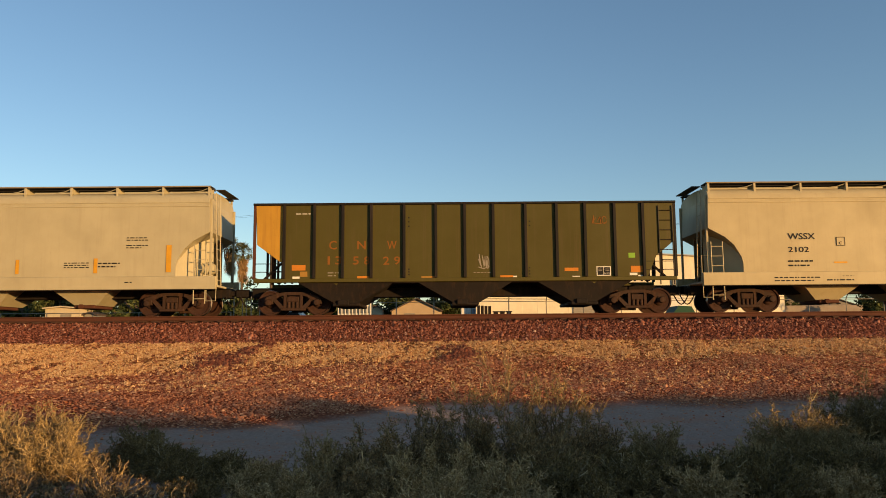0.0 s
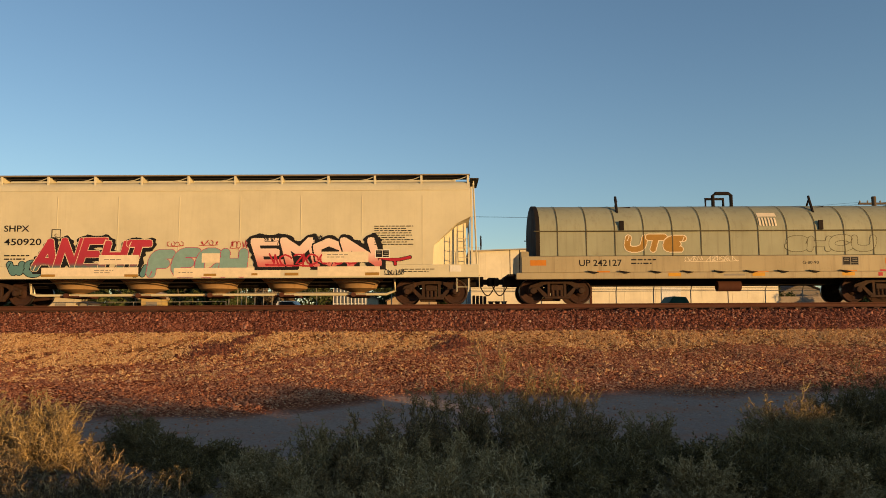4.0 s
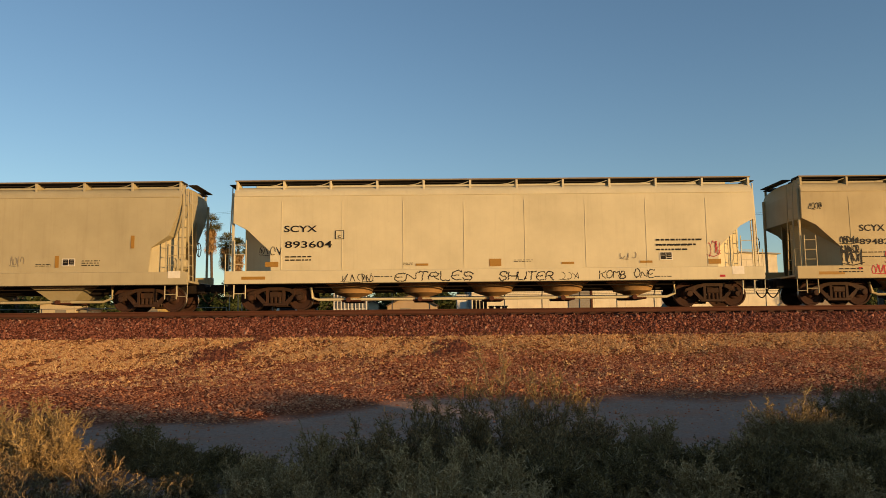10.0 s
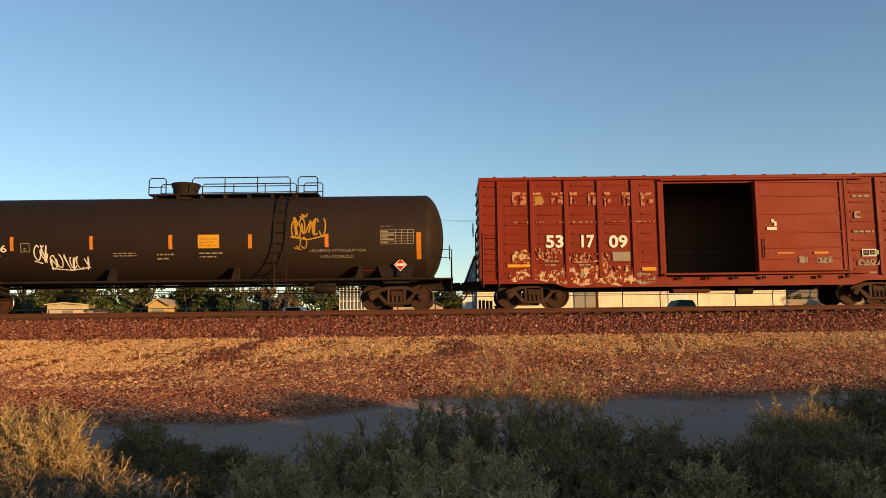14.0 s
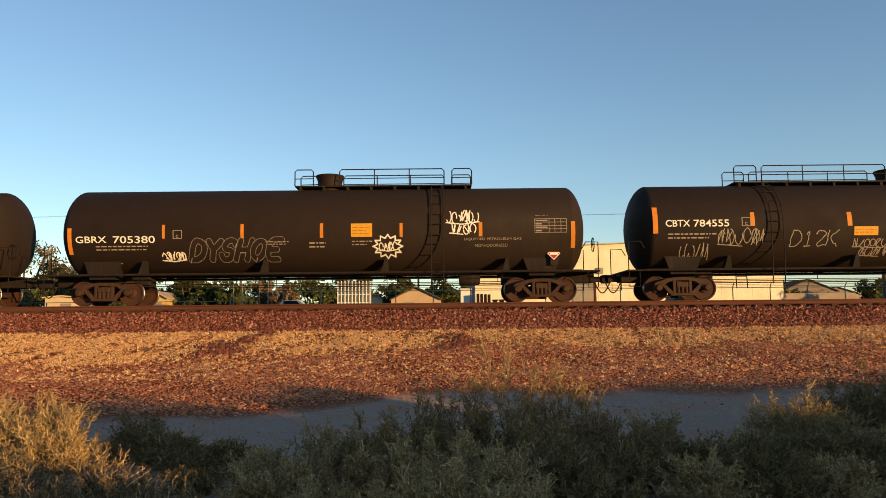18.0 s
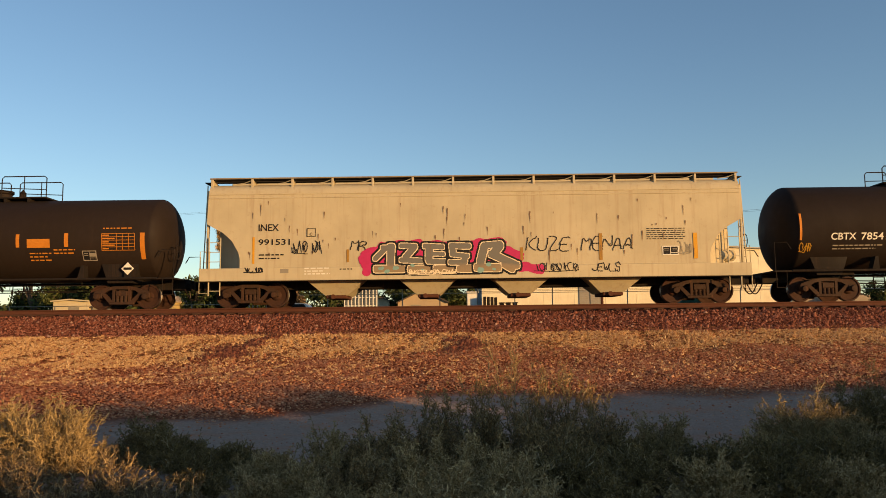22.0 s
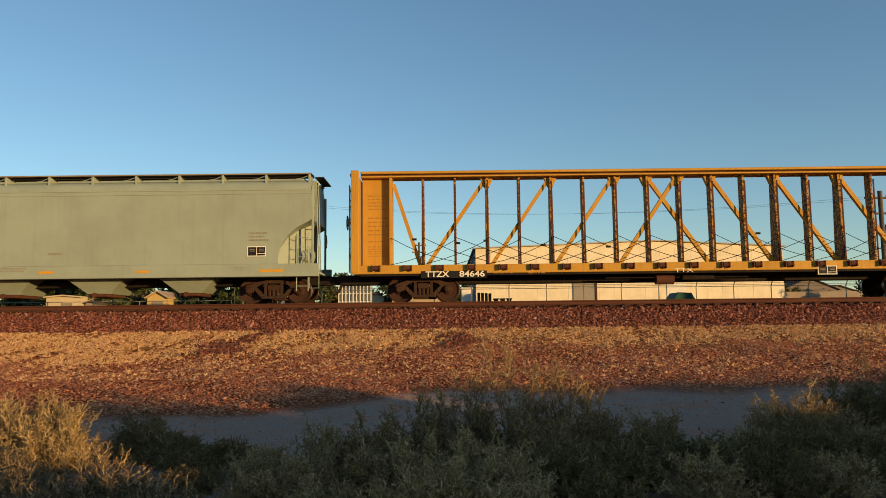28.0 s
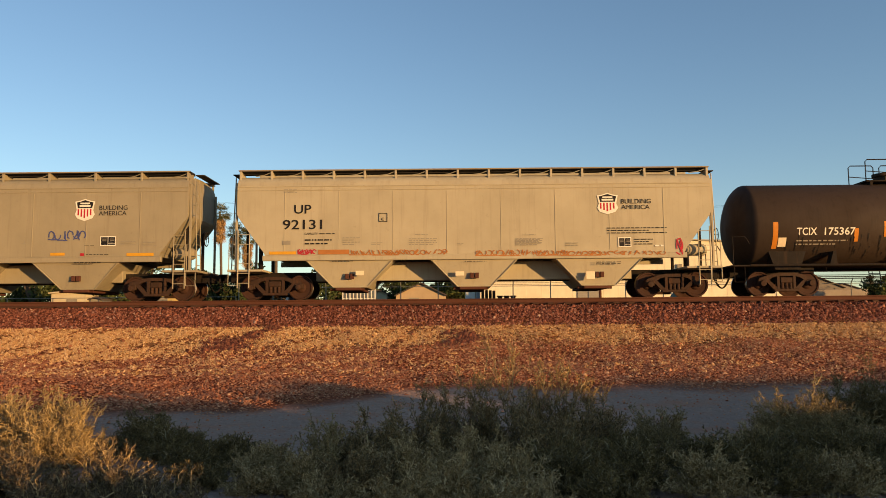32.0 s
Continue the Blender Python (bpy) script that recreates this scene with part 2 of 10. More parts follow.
# ---- mesh helpers ----
class Mesh:
    """Collects vertices and faces, and makes one mesh of them."""

    def __init__(self):
        self.v, self.f = [], []

    def add(self, vs, fs):
        o = len(self.v)
        self.v += [tuple(p) for p in vs]
        self.f += [tuple(o + i for i in q) for q in fs]
        return self

    def box(self, x0, x1, y0, y1, z0, z1):
        return self.add([(x0, y0, z0), (x1, y0, z0), (x1, y1, z0), (x0, y1, z0), (x0, y0, z1), (x1, y0, z1), (x1, y1, z1), (x0, y1, z1)],
                        [(0, 3, 2, 1), (4, 5, 6, 7), (0, 1, 5, 4), (1, 2, 6, 5), (2, 3, 7, 6), (3, 0, 4, 7)])

    def soft(self, x0, x1, y0, y1, z0, z1, c=0.01):
        """A box with chamfered edges."""
        vs, fs = [], []
        for sx, X in ((1, x0), (-1, x1)):
            for sy, Y in ((1, y0), (-1, y1)):
                for sz, Z in ((1, z0), (-1, z1)):
                    vs += [(X, Y + sy * c, Z + sz * c), (X + sx * c, Y, Z + sz * c), (X + sx * c, Y + sy * c, Z)]
        k = lambda a, b, d, w: (a * 4 + b * 2 + d) * 3 + w
        for a in (0, 1):
            q = [k(a, 0, 0, 0), k(a, 1, 0, 0), k(a, 1, 1, 0), k(a, 0, 1, 0)]
            fs.append(q[::-1] if a == 0 else q)
            q = [k(0, a, 0, 1), k(1, a, 0, 1), k(1, a, 1, 1), k(0, a, 1, 1)]
            fs.append(q if a == 0 else q[::-1])
            q = [k(0, 0, a, 2), k(1, 0, a, 2), k(1, 1, a, 2), k(0, 1, a, 2)]
            fs.append(q[::-1] if a == 0 else q)
        for a in (0, 1):
            for b in (0, 1):
                fs.append((k(a, b, 0, 0), k(a, b, 1, 0), k(a, b, 1, 1), k(a, b, 0, 1)))
                fs.append((k(a, 0, b, 0), k(a, 1, b, 0), k(a, 1, b, 2), k(a, 0, b, 2)))
                fs.append((k(0, a, b, 1), k(1, a, b, 1), k(1, a, b, 2), k(0, a, b, 2)))
                for d in (0, 1):
                    fs.append((k(a, b, d, 0), k(a, b, d, 1), k(a, b, d, 2)))
        return self.add(vs, fs)

    def slab(self, outline, y0, y1):
        """An outline in x and z, from y0 to y1."""
        n = len(outline)
        vs = [(x, y0, z) for x, z in outline] + [(x, y1, z) for x, z in outline]
        fs = [tuple(range(n)), tuple(range(2 * n - 1, n - 1, -1))]
        fs += [(i, n + i, n + (i + 1) % n, (i + 1) % n) for i in range(n)]
        return self.add(vs, fs)

    def section(self, outline, x0, x1, closed=True):
        """An outline in y and z, drawn along x."""
        n = len(outline)
        vs = [(x0, y, z) for y, z in outline] + [(x1, y, z) for y, z in outline]
        fs = [(i, n + i, n + (i + 1) % n, (i + 1) % n) for i in range(n if closed else n - 1)]
        if closed:
            fs += [tuple(range(n)), tuple(range(2 * n - 1, n - 1, -1))]
        return self.add(vs, fs)

    def tube(self, pts, r, n=6, close=True):
        pts = [Vector(p) for p in pts]
        rings, o = [], len(self.v)
        for i, p in enumerate(pts):
            d = (pts[min(i + 1, len(pts) - 1)] - pts[max(i - 1, 0)]).normalized()
            a = d.cross(Vector((0, 0, 1)) if abs(d.z) < 0.9 else Vector((0, 1, 0))).normalized()
            b = d.cross(a)
            rings.append([p + r * (math.cos(6.28319 * j / n) * a + math.sin(6.28319 * j / n) * b) for j in range(n)])
        vs = [p for ring in rings for p in ring]
        fs = [(i * n + j, i * n + (j + 1) % n, (i + 1) * n + (j + 1) % n, (i + 1) * n + j) for i in range(len(pts) - 1) for j in range(n)]
        if close:
            fs += [tuple(range(n - 1, -1, -1)), tuple(range((len(pts) - 1) * n, len(pts) * n))]
        return self.add(vs, fs)

    def lathe(self, profile, axis, centre, n=24):
        """A profile of (distance along the axis, radius), turned round the axis ('x', 'y' or 'z')."""
        vs, fs = [], []
        for d, r in profile:
            for j in range(n):
                a = 6.2831853 * j / n
                u, w = r * math.cos(a), r * math.sin(a)
                q = {"x": (d, u, w), "y": (w, d, u), "z": (u, w, d)}[axis]
                vs.append(tuple(q[i] + centre[i] for i in range(3)))
        for i in range(len(profile) - 1):
            for j in range(n):
                fs.append((i * n + j, i * n + (j + 1) % n, (i + 1) * n + (j + 1) % n, (i + 1) * n + j))
        fs += [tuple(range(n - 1, -1, -1)), tuple(range((len(profile) - 1) * n, len(profile) * n))]
        return self.add(vs, fs)

    def data(self, name, mat, smooth=0.0):
        me = bpy.data.meshes.new(name)
        me.from_pydata(self.v, [], self.f)
        me.materials.append(mat)
        if smooth:
            me.polygons.foreach_set("use_smooth", [True] * len(me.polygons))
            me.set_sharp_from_angle(angle=radians(smooth))
        me.validate()
        return me


def part(name, mesh, mat, parent, label="", smooth=0.0, at=None):
    """ONE mesh object under a thing or a part. mesh: a Mesh, or mesh data that is shared."""
    me = mesh.data(name, mat, smooth) if isinstance(mesh, Mesh) else mesh
    ob = new(name, me)
    if parent is not None:
        ob.parent = parent
    if at is not None:
        ob.matrix_basis = at
    if label:
        ob["label"] = label
    return ob


def thing(name, place, label, category, group="", kind=""):
    ob = new(name)
    ob.empty_display_size = 0.2
    ob.matrix_basis = place
    return tagged(ob, label, category, group, kind)


def grid_mesh(name, verts, faces, mat, smooth=False):
    me = bpy.data.meshes.new(name)
    me.vertices.add(len(verts))
    me.vertices.foreach_set("co", np.asarray(verts, dtype=np.float32).ravel())
    faces = np.asarray(faces, dtype=np.int32)
    k = faces.shape[1]
    me.loops.add(faces.size)
    me.loops.foreach_set("vertex_index", faces.ravel())
    me.polygons.add(len(faces))
    me.polygons.foreach_set("loop_start", np.arange(0, faces.size, k, dtype=np.int32))
    me.polygons.foreach_set("loop_total", np.full(len(faces), k, dtype=np.int32))
    if smooth:
        me.polygons.foreach_set("use_smooth", np.ones(len(faces), dtype=bool))
    me.materials.append(mat)
    me.update()
    me.validate()
    return me


# ---- ground and track ----
rng = np.random.default_rng(7)
PROFILE = [(-3000, 0.0), (-200, 0.0), (-30, 0.0), (10, 0.0), (13.2, 0.0), (15, 0.10), (17, 0.26), (19.5, 0.50), (21, 0.68), (23, 0.98), (25, 1.32), (26.05, 1.52),
           (26.95, 2.06), (27.12, 2.16), (27.3, 2.25), (29.8, 2.25), (30.1, 2.1), (31.4, 1.6), (33, 1.7), (40, 1.8), (200, 1.8), (4000, 1.8)]


def ground_z(y):
    return np.interp(y, [p[0] for p in PROFILE], [p[1] for p in PROFILE])


def wobble(x, y):
    """Low, irregular swells of the bank and the road, in metres."""
    a = 0.022 * np.sin(0.9 * x + 0.7 * np.sin(0.5 * y)) * np.sin(0.8 * y + 0.3 * x)
    b = 0.014 * np.sin(2.3 * x + 1.1 * y) + 0.010 * np.sin(4.1 * x - 3.1 * y)
    w = np.clip((26.3 - y) / 2.0, 0.15, 1.0) * np.clip((40 - np.abs(x)) / 10, 0, 1) * np.clip((y + 5) / 5, 0, 1) * (y < 27.0)
    return (a + b) * w


def build_ground():
    m, n, l, p = nodes_of("desert_ground")
    tc = n.new("ShaderNodeTexCoord")
    v = tc.outputs["Object"]
    sep = n.new("ShaderNodeSeparateXYZ")
    l.new(v, sep.inputs[0])
    edge = noisy(n, l, v, 0.35, 6, 0.65)
    add = n.new("ShaderNodeMath")
    add.operation = "MULTIPLY_ADD"
    l.new(edge, add.inputs[0])
    add.inputs[1].default_value = 3.2
    l.new(sep.outputs["Y"], add.inputs[2])
    span = n.new("ShaderNodeMapRange")
    span.inputs["From Min"].default_value, span.inputs["From Max"].default_value = 10.0, 34.0
    l.new(add.outputs[0], span.inputs["Value"])
    crib = (0.085, 0.040, 0.028)
    dirt, gravel, straw, ballast = (0.64, 0.455, 0.345), (0.52, 0.150, 0.058), (0.70, 0.36, 0.125), (0.24, 0.072, 0.042)
    crib, dirt, gravel, straw, ballast = [tuple(v * ALBEDO for v in c) for c in (crib, dirt, gravel, straw, ballast)]
    base = ramp(n, l, span.outputs[0], [(0.0, gravel), (0.53, gravel), (0.60, straw), (0.728, straw), (0.745, ballast), (0.775, ballast), (0.79, crib), (0.90, crib)])
    # the gravel begins further up the bank towards one end
    slip = n.new("ShaderNodeMapRange")
    slip.inputs["From Min"].default_value, slip.inputs["From Max"].default_value, slip.inputs["To Max"].default_value = -3.5, -0.5, -2.7
    l.new(sep.outputs["X"], slip.inputs["Value"])
    shore = n.new("ShaderNodeMath")
    l.new(add.outputs[0], shore.inputs[0])
    l.new(slip.outputs[0], shore.inputs[1])
    bare = n.new("ShaderNodeMapRange")
    bare.inputs["From Min"].default_value, bare.inputs["From Max"].default_value = 14.6, 15.6
    l.new(shore.outputs[0], bare.inputs["Value"])
    base = blend(n, l, bare.outputs[0], dirt, base)
    grain = noisy(n, l, v, 14, 8, 0.75)
    patches = noisy(n, l, v, 1.3, 5, 0.6)
    cells = n.new("ShaderNodeTexVoronoi")
    cells.inputs["Scale"].default_value = 15.0
    l.new(v, cells.inputs["Vector"])
    stony = n.new("ShaderNodeMapRange")
    stony.inputs["From Min"].default_value, stony.inputs["From Max"].default_value = 14.6, 16.0
    l.new(shore.outputs[0], stony.inputs["Value"])
    col = blend(n, l, ramp(n, l, grain, [(0.35, (0.62, 0.62, 0.62)), (0.62, (1, 1, 1))]), (0.05, 0.03, 0.02), base)
    col = blend(n, l, ramp(n, l, patches, [(0.50, (0, 0, 0)), (0.70, (0.45, 0.45, 0.45))]), col, (0.50, 0.19, 0.08))
    gap = ramp(n, l, cells.outputs["Distance"], [(0.30, (1, 1, 1)), (0.62, (0.36, 0.25, 0.20))])
    tone = ramp(n, l, cells.outputs["Color"], [(0.0, (0.62, 0.60, 0.58)), (0.5, (1.0, 1.0, 1.0)), (1.0, (1.3, 1.25, 1.2))])
    rocky = blend(n, l, 1.0, blend(n, l, 1.0, col, gap, "MULTIPLY"), tone, "MULTIPLY")
    col = blend(n, l, stony.outputs[0], col, rocky)
    l.new(col, p.inputs["Base Color"])
    p.inputs["Roughness"].default_value, p.inputs["Specular IOR Level"].default_value = 0.95, 0.08
    lift = n.new("ShaderNodeMath")
    lift.operation = "SUBTRACT"
    l.new(grain, lift.inputs[0])
    l.new(cells.outputs["Distance"], lift.inputs[1])
    bumped(n, l, p, lift.outputs[0], 0.8, 0.05)
    xs = np.concatenate([[-3000, -1200, -400, -150, -80], np.arange(-50, 50.1, 0.5), [80, 150, 400, 1200, 3000]])
    ys = np.concatenate([[-3000, -800, -200, -60, -30, -15, -5], np.arange(0, 34.1, 0.35), [36, 40, 60, 120, 300, 900, 4000]])
    gx, gy = np.meshgrid(xs, ys)
    gz = ground_z(gy) + wobble(gx, gy)
    nx, ny = len(xs), len(ys)
    idx = np.arange(nx * ny).reshape(ny, nx)
    f = np.stack([idx[:-1, :-1], idx[:-1, 1:], idx[1:, 1:], idx[1:, :-1]], -1).reshape(-1, 4)
    ob = new("ground", grid_mesh("ground", np.stack([gx, gy, gz], -1).reshape(-1, 3), f, m, True))
    tagged(ob, "desert ground with a dirt road and a gravel bank", "ground", kind="structure")


ROCK_V = np.array([(1, 0, 0), (-0.2, 1, 0), (-0.9, 0.1, -0.1), (-0.1, -1, 0), (0.35, 0.3, 1), (-0.4, -0.25, 0.85)], float)
CHIP_F = np.array([(0, 1, 4), (1, 2, 4), (2, 3, 4), (3, 0, 4)])
ROCK_F = np.array([(0, 1, 4), (1, 2, 5), (1, 5, 4), (2, 3, 5), (3, 0, 4), (3, 4, 5)])


def stones(name, n, xr, yr, size, mat, label, dense=None, flat=0.95, faces=None):
    faces = ROCK_F if faces is None else faces
    x, y = rng.uniform(*xr, n), rng.uniform(*yr, n)
    if dense is not None:
        keep = rng.random(n) < dense(x, y)
        x, y = x[keep], y[keep]
        n = len(x)
    z = ground_z(y) + wobble(x, y)
    s = size * rng.lognormal(0, 0.35, n)
    v = ROCK_V[None] * rng.uniform(0.6, 1.2, (n, 6, 1)) * s[:, None, None] * rng.uniform(0.7, 1.1, (n, 1, 3)) * np.array([1, 1, flat])
    a = rng.uniform(0, 6.28, n)
    c, d = np.cos(a)[:, None], np.sin(a)[:, None]
    t = rng.normal(0, 0.25, (n, 1))
    vx, vy, vz = v[..., 0] * c - v[..., 1] * d, v[..., 0] * d + v[..., 1] * c, v[..., 2]
    vy, vz = vy * np.cos(t) - vz * np.sin(t), vy * np.sin(t) + vz * np.cos(t)
    v = np.stack([vx + x[:, None], vy + y[:, None], vz + (z + 0.08 * s)[:, None]], -1).reshape(-1, 3)
    f = (faces[None] + 6 * np.arange(n)[:, None, None]).reshape(-1, 3)
    return tagged(new(name, grid_mesh(name, v, f, mat)), label, "gravel", kind="stuff")


def build_track():
    red = islands("ballast_stone", [(0.0, (0.10, 0.032, 0.022)), (0.35, (0.28, 0.090, 0.050)), (0.7, (0.46, 0.165, 0.095)), (0.95, (0.60, 0.26, 0.16)), (1.0, (0.64, 0.42, 0.29))])
    warm = islands("bank_stone", [(0.0, (0.42, 0.130, 0.062)), (0.4, (0.66, 0.235, 0.108)), (0.85, (0.84, 0.37, 0.175)), (1.0, (0.98, 0.58, 0.31))])
    stones("ballast", 60000, (-24, 24), (25.85, 27.2), 0.036, red, "dark red crushed stone ballast on the track shoulder", flat=1.0)
    edge = lambda x, y: np.clip((y - 13.6 - 2.4 * np.clip((x + 3.5) / 3, 0, 1) + 0.5 * np.sin(1.9 * x) * np.sin(0.7 * x + 1)) / 1.1, 0.015, 1)
    band = lambda x, y: edge(x, y) * np.clip(0.80 + 0.35 * np.sin(1.1 * x + 2 * np.sin(0.7 * y)) * np.sin(0.9 * y + 0.4 * x), 0.45, 1) * (1 - 0.72 * np.clip((y - straw_edge(x)) / 1.0, 0, 1))
    stones("bank_gravel", 290000, (-18, 18), (13.0, 26.0), 0.025, warm, "reddish gravel strewn over the sunlit bank", band, 0.75, CHIP_F)
    # two washed-out scars of dark stone
    scar = islands("dark_stone", [(0.0, (0.14, 0.045, 0.030)), (0.6, (0.36, 0.12, 0.065)), (1.0, (0.52, 0.20, 0.10))])
    gully = lambda x, y: np.clip(1.9 * scars(x, y) - 0.25, 0.01, 1)
    stones("washed_stones", 60000, (-11, 2.5), (21.6, 26.3), 0.038, scar, "dark washed-out stones in gullies of the bank", gully, 1.1)
    stones("road_gravel", 5000, (-16, 16), (9.5, 19), 0.018, warm, "small stones scattered on the dirt road")
    # steel rails, wooden ties
    rail = [(-0.07, 0), (0.07, 0), (0.07, 0.015), (0.012, 0.035), (0.012, 0.125), (0.036, 0.14), (0.036, 0.172), (0.028, 0.18), (-0.028, 0.18), (-0.036, 0.172), (-0.036, 0.14), (-0.012, 0.125), (-0.012, 0.035), (-0.07, 0.015)]
    for side in (-1, 1):
        ob = new("rail", Mesh().section([(TRACK + side * (GAUGE / 2 + 0.036) + y, RAIL - 0.18 + z) for y, z in rail], -140, 140).data("rail", RUST))
        tagged(ob, "rusty steel running rail spiked to wooden ties", "rail", "rails of the track", "structure")
    tie = Mesh().soft(-0.115, 0.115, -1.3, 1.3, -0.18, 0.0, 0.012).data("tie", plain("creosoted_wood", (0.085, 0.045, 0.030), 0.9))
    ties = thing("ties", pose(0, TRACK, RAIL - 0.182), "dark creosoted wooden ties under the rails", "railway ties", kind="structure")
    plate = Mesh().soft(-0.09, 0.09, -0.19, 0.19, -0.008, 0.006, 0.004).data("tie_plate", RUST)
    for i in range(-70, 71):
        ob = part("tie", tie, None, ties, at=pose(i * 0.55 + 0.1 * math.sin(i * 7.0), 0.06 * math.sin(i * 3.1), 0, 0, 0, 0.8 * math.sin(i * 5)))
        if abs(i) < 45:
            part("tie_plate", plate, None, ties, at=pose(i * 0.55 + 0.1 * math.sin(i * 7.0), -GAUGE / 2 - 0.036, 0.0))


def straw_edge(x):
    """Where the straw begins up the bank: lower towards one end."""
    return 21.35 + 1.15 * np.tanh((x + 5) / 4) + 0.35 * np.sin(0.8 * x) + 0.25 * np.sin(2.1 * x + 1)


def scars(x, y):
    """Two washed-out gullies that run down the bank, 0 to 1."""
    lane = x + 6.0 + 0.22 * (26 - y)
    one = np.exp(-((lane - 0.12 * np.sin(4 * y)) / 0.22) ** 2) * (y > 22.0) + 0.75 * np.exp(-((lane + 0.15 + 0.25 * np.sin(3 * y)) / 0.70) ** 2 - ((y - 22.9) / 1.2) ** 2)
    two = 0.9 * np.exp(-((x - 0.5 + 0.22 * (24 - y) + 0.3 * np.sin(2.6 * y)) / 0.55) ** 2 - ((y - 23.8) / 1.2) ** 2)
    return np.clip(one + two, 0, 1)


def build_grass():
    """Dry straw stubble on the bank in small tufts, wider towards one end."""
    n = 52000
    x = rng.uniform(-20, 20, n)
    y = rng.uniform(18.0, 25.95, n)
    scar = scars(x, y)
    patch = 0.70 + 0.22 * np.sin(1.7 * x + 1.3 * np.sin(2 * y)) + 0.14 * np.sin(0.6 * x - 2 * y) + 0.34 * np.sin(4.3 * (x - 0.22 * y) + np.sin(1.1 * x)) * np.sin(1.3 * x + 0.5 * y) + 0.16 * np.sin(9.1 * (x - 0.20 * y) + 2 * np.sin(0.8 * x))
    keep = rng.random(n) < np.clip(patch, 0.15, 1) * np.clip((y - straw_edge(x)) / 1.3, 0.10 + 0.10 * np.clip((2 - x) / 8, 0, 1), 1) * np.clip((25.95 - y) / 0.2, 0, 1) * (1 - 0.85 * np.clip(scar, 0, 1))
    x, y = x[keep], y[keep]
    k, n = 8, len(x)
    z = ground_z(y) + wobble(x, y)
    size = rng.uniform(0.6, 1.5, (n, 1))
    bx, by = x[:, None] + rng.normal(0, 0.022, (n, k)) * size, y[:, None] + rng.normal(0, 0.022, (n, k)) * size
    h, w = rng.uniform(0.020, 0.055, (n, k)) * size, rng.uniform(0.010, 0.026, (n, k))
    a, lean = rng.uniform(0, 6.28, (n, k)), rng.normal(0, 0.045, (2, n, k)) * size
    dx, dy, z = np.cos(a) * w, np.sin(a) * w, np.broadcast_to(z[:, None], (n, k))
    v = np.stack([np.stack([bx - dx, by - dy, z - 0.01], -1), np.stack([bx + dx, by + dy, z - 0.01], -1), np.stack([bx + lean[0], by + lean[1], z + h], -1)], 2).reshape(-1, 3)
    straw = islands("dry_straw", [(0.0, (0.56, 0.27, 0.12)), (0.5, (0.92, 0.55, 0.25)), (1.0, (1.0, 0.74, 0.42))], 0.8)
    tagged(new("dry_grass", grid_mesh("dry_grass", v, np.arange(3 * n * k).reshape(-1, 3), straw)), "dry straw-coloured grass on the railway bank", "grass", kind="stuff")


# ---- shrubs ----
LEAF_DRY = islands("dry_shrub_leaf", [(0.0, (0.20, 0.13, 0.055)), (0.5, (0.40, 0.275, 0.115)), (1.0, (0.62, 0.45, 0.21))], 0.8)
LEAF_GREY = islands("grey_shrub_leaf", [(0.0, (0.26, 0.168, 0.072)), (0.6, (0.58, 0.39, 0.165)), (1.0, (0.94, 0.68, 0.35))], 0.8)
LEAF_GREEN = islands("green_shrub_leaf", [(0.0, (0.125, 0.084, 0.034)), (0.6, (0.265, 0.180, 0.068)), (1.0, (0.50, 0.35, 0.145))], 0.8)
LEAF_BROWN = islands("brown_shrub_leaf", [(0.0, (0.19, 0.115, 0.052)), (0.6, (0.40, 0.255, 0.110)), (1.0, (0.68, 0.45, 0.20))], 0.8)
LEAF_RUSSET = islands("russet_shrub_twig", [(0.0, (0.22, 0.125, 0.055)), (0.6, (0.42, 0.255, 0.115)), (1.0, (0.64, 0.42, 0.21))], 0.85)
TWIG_PALE = islands("pale_twig", [(0.0, (0.34, 0.235, 0.105)), (1.0, (0.72, 0.53, 0.27))], 0.85)
TWIG_DARK = islands("dark_twig", [(0.0, (0.16, 0.12, 0.065)), (0.8, (0.38, 0.29, 0.155)), (1.0, (0.70, 0.55, 0.32))], 0.85)


def ribbons(path, width, g, tip=0.4):
    """Tapered flat twigs along many paths of equal length."""
    n, k = path.shape[:2]
    d = path[:, -1] - path[:, 0]
    side = np.cross(d, g.normal(0, 1, (n, 3)))
    side /= np.maximum(np.linalg.norm(side, axis=1, keepdims=True), 1e-6)
    w = (width * (1 - (1 - tip) * np.linspace(0, 1, k)))[None, :, None]
    v = np.stack([path - side[:, None] * w, path + side[:, None] * w], 2).reshape(-1, 3)
    q = (np.arange(n)[:, None] * 2 * k + 2 * np.arange(k - 1)[None]).reshape(-1)
    v[:, 2] = np.maximum(v[:, 2], 0.004)
    return v, np.stack([q, q + 1, q + 3, q + 2], -1)


def unit(d):
    return d / np.maximum(np.linalg.norm(d, axis=-1, keepdims=True), 1e-6)


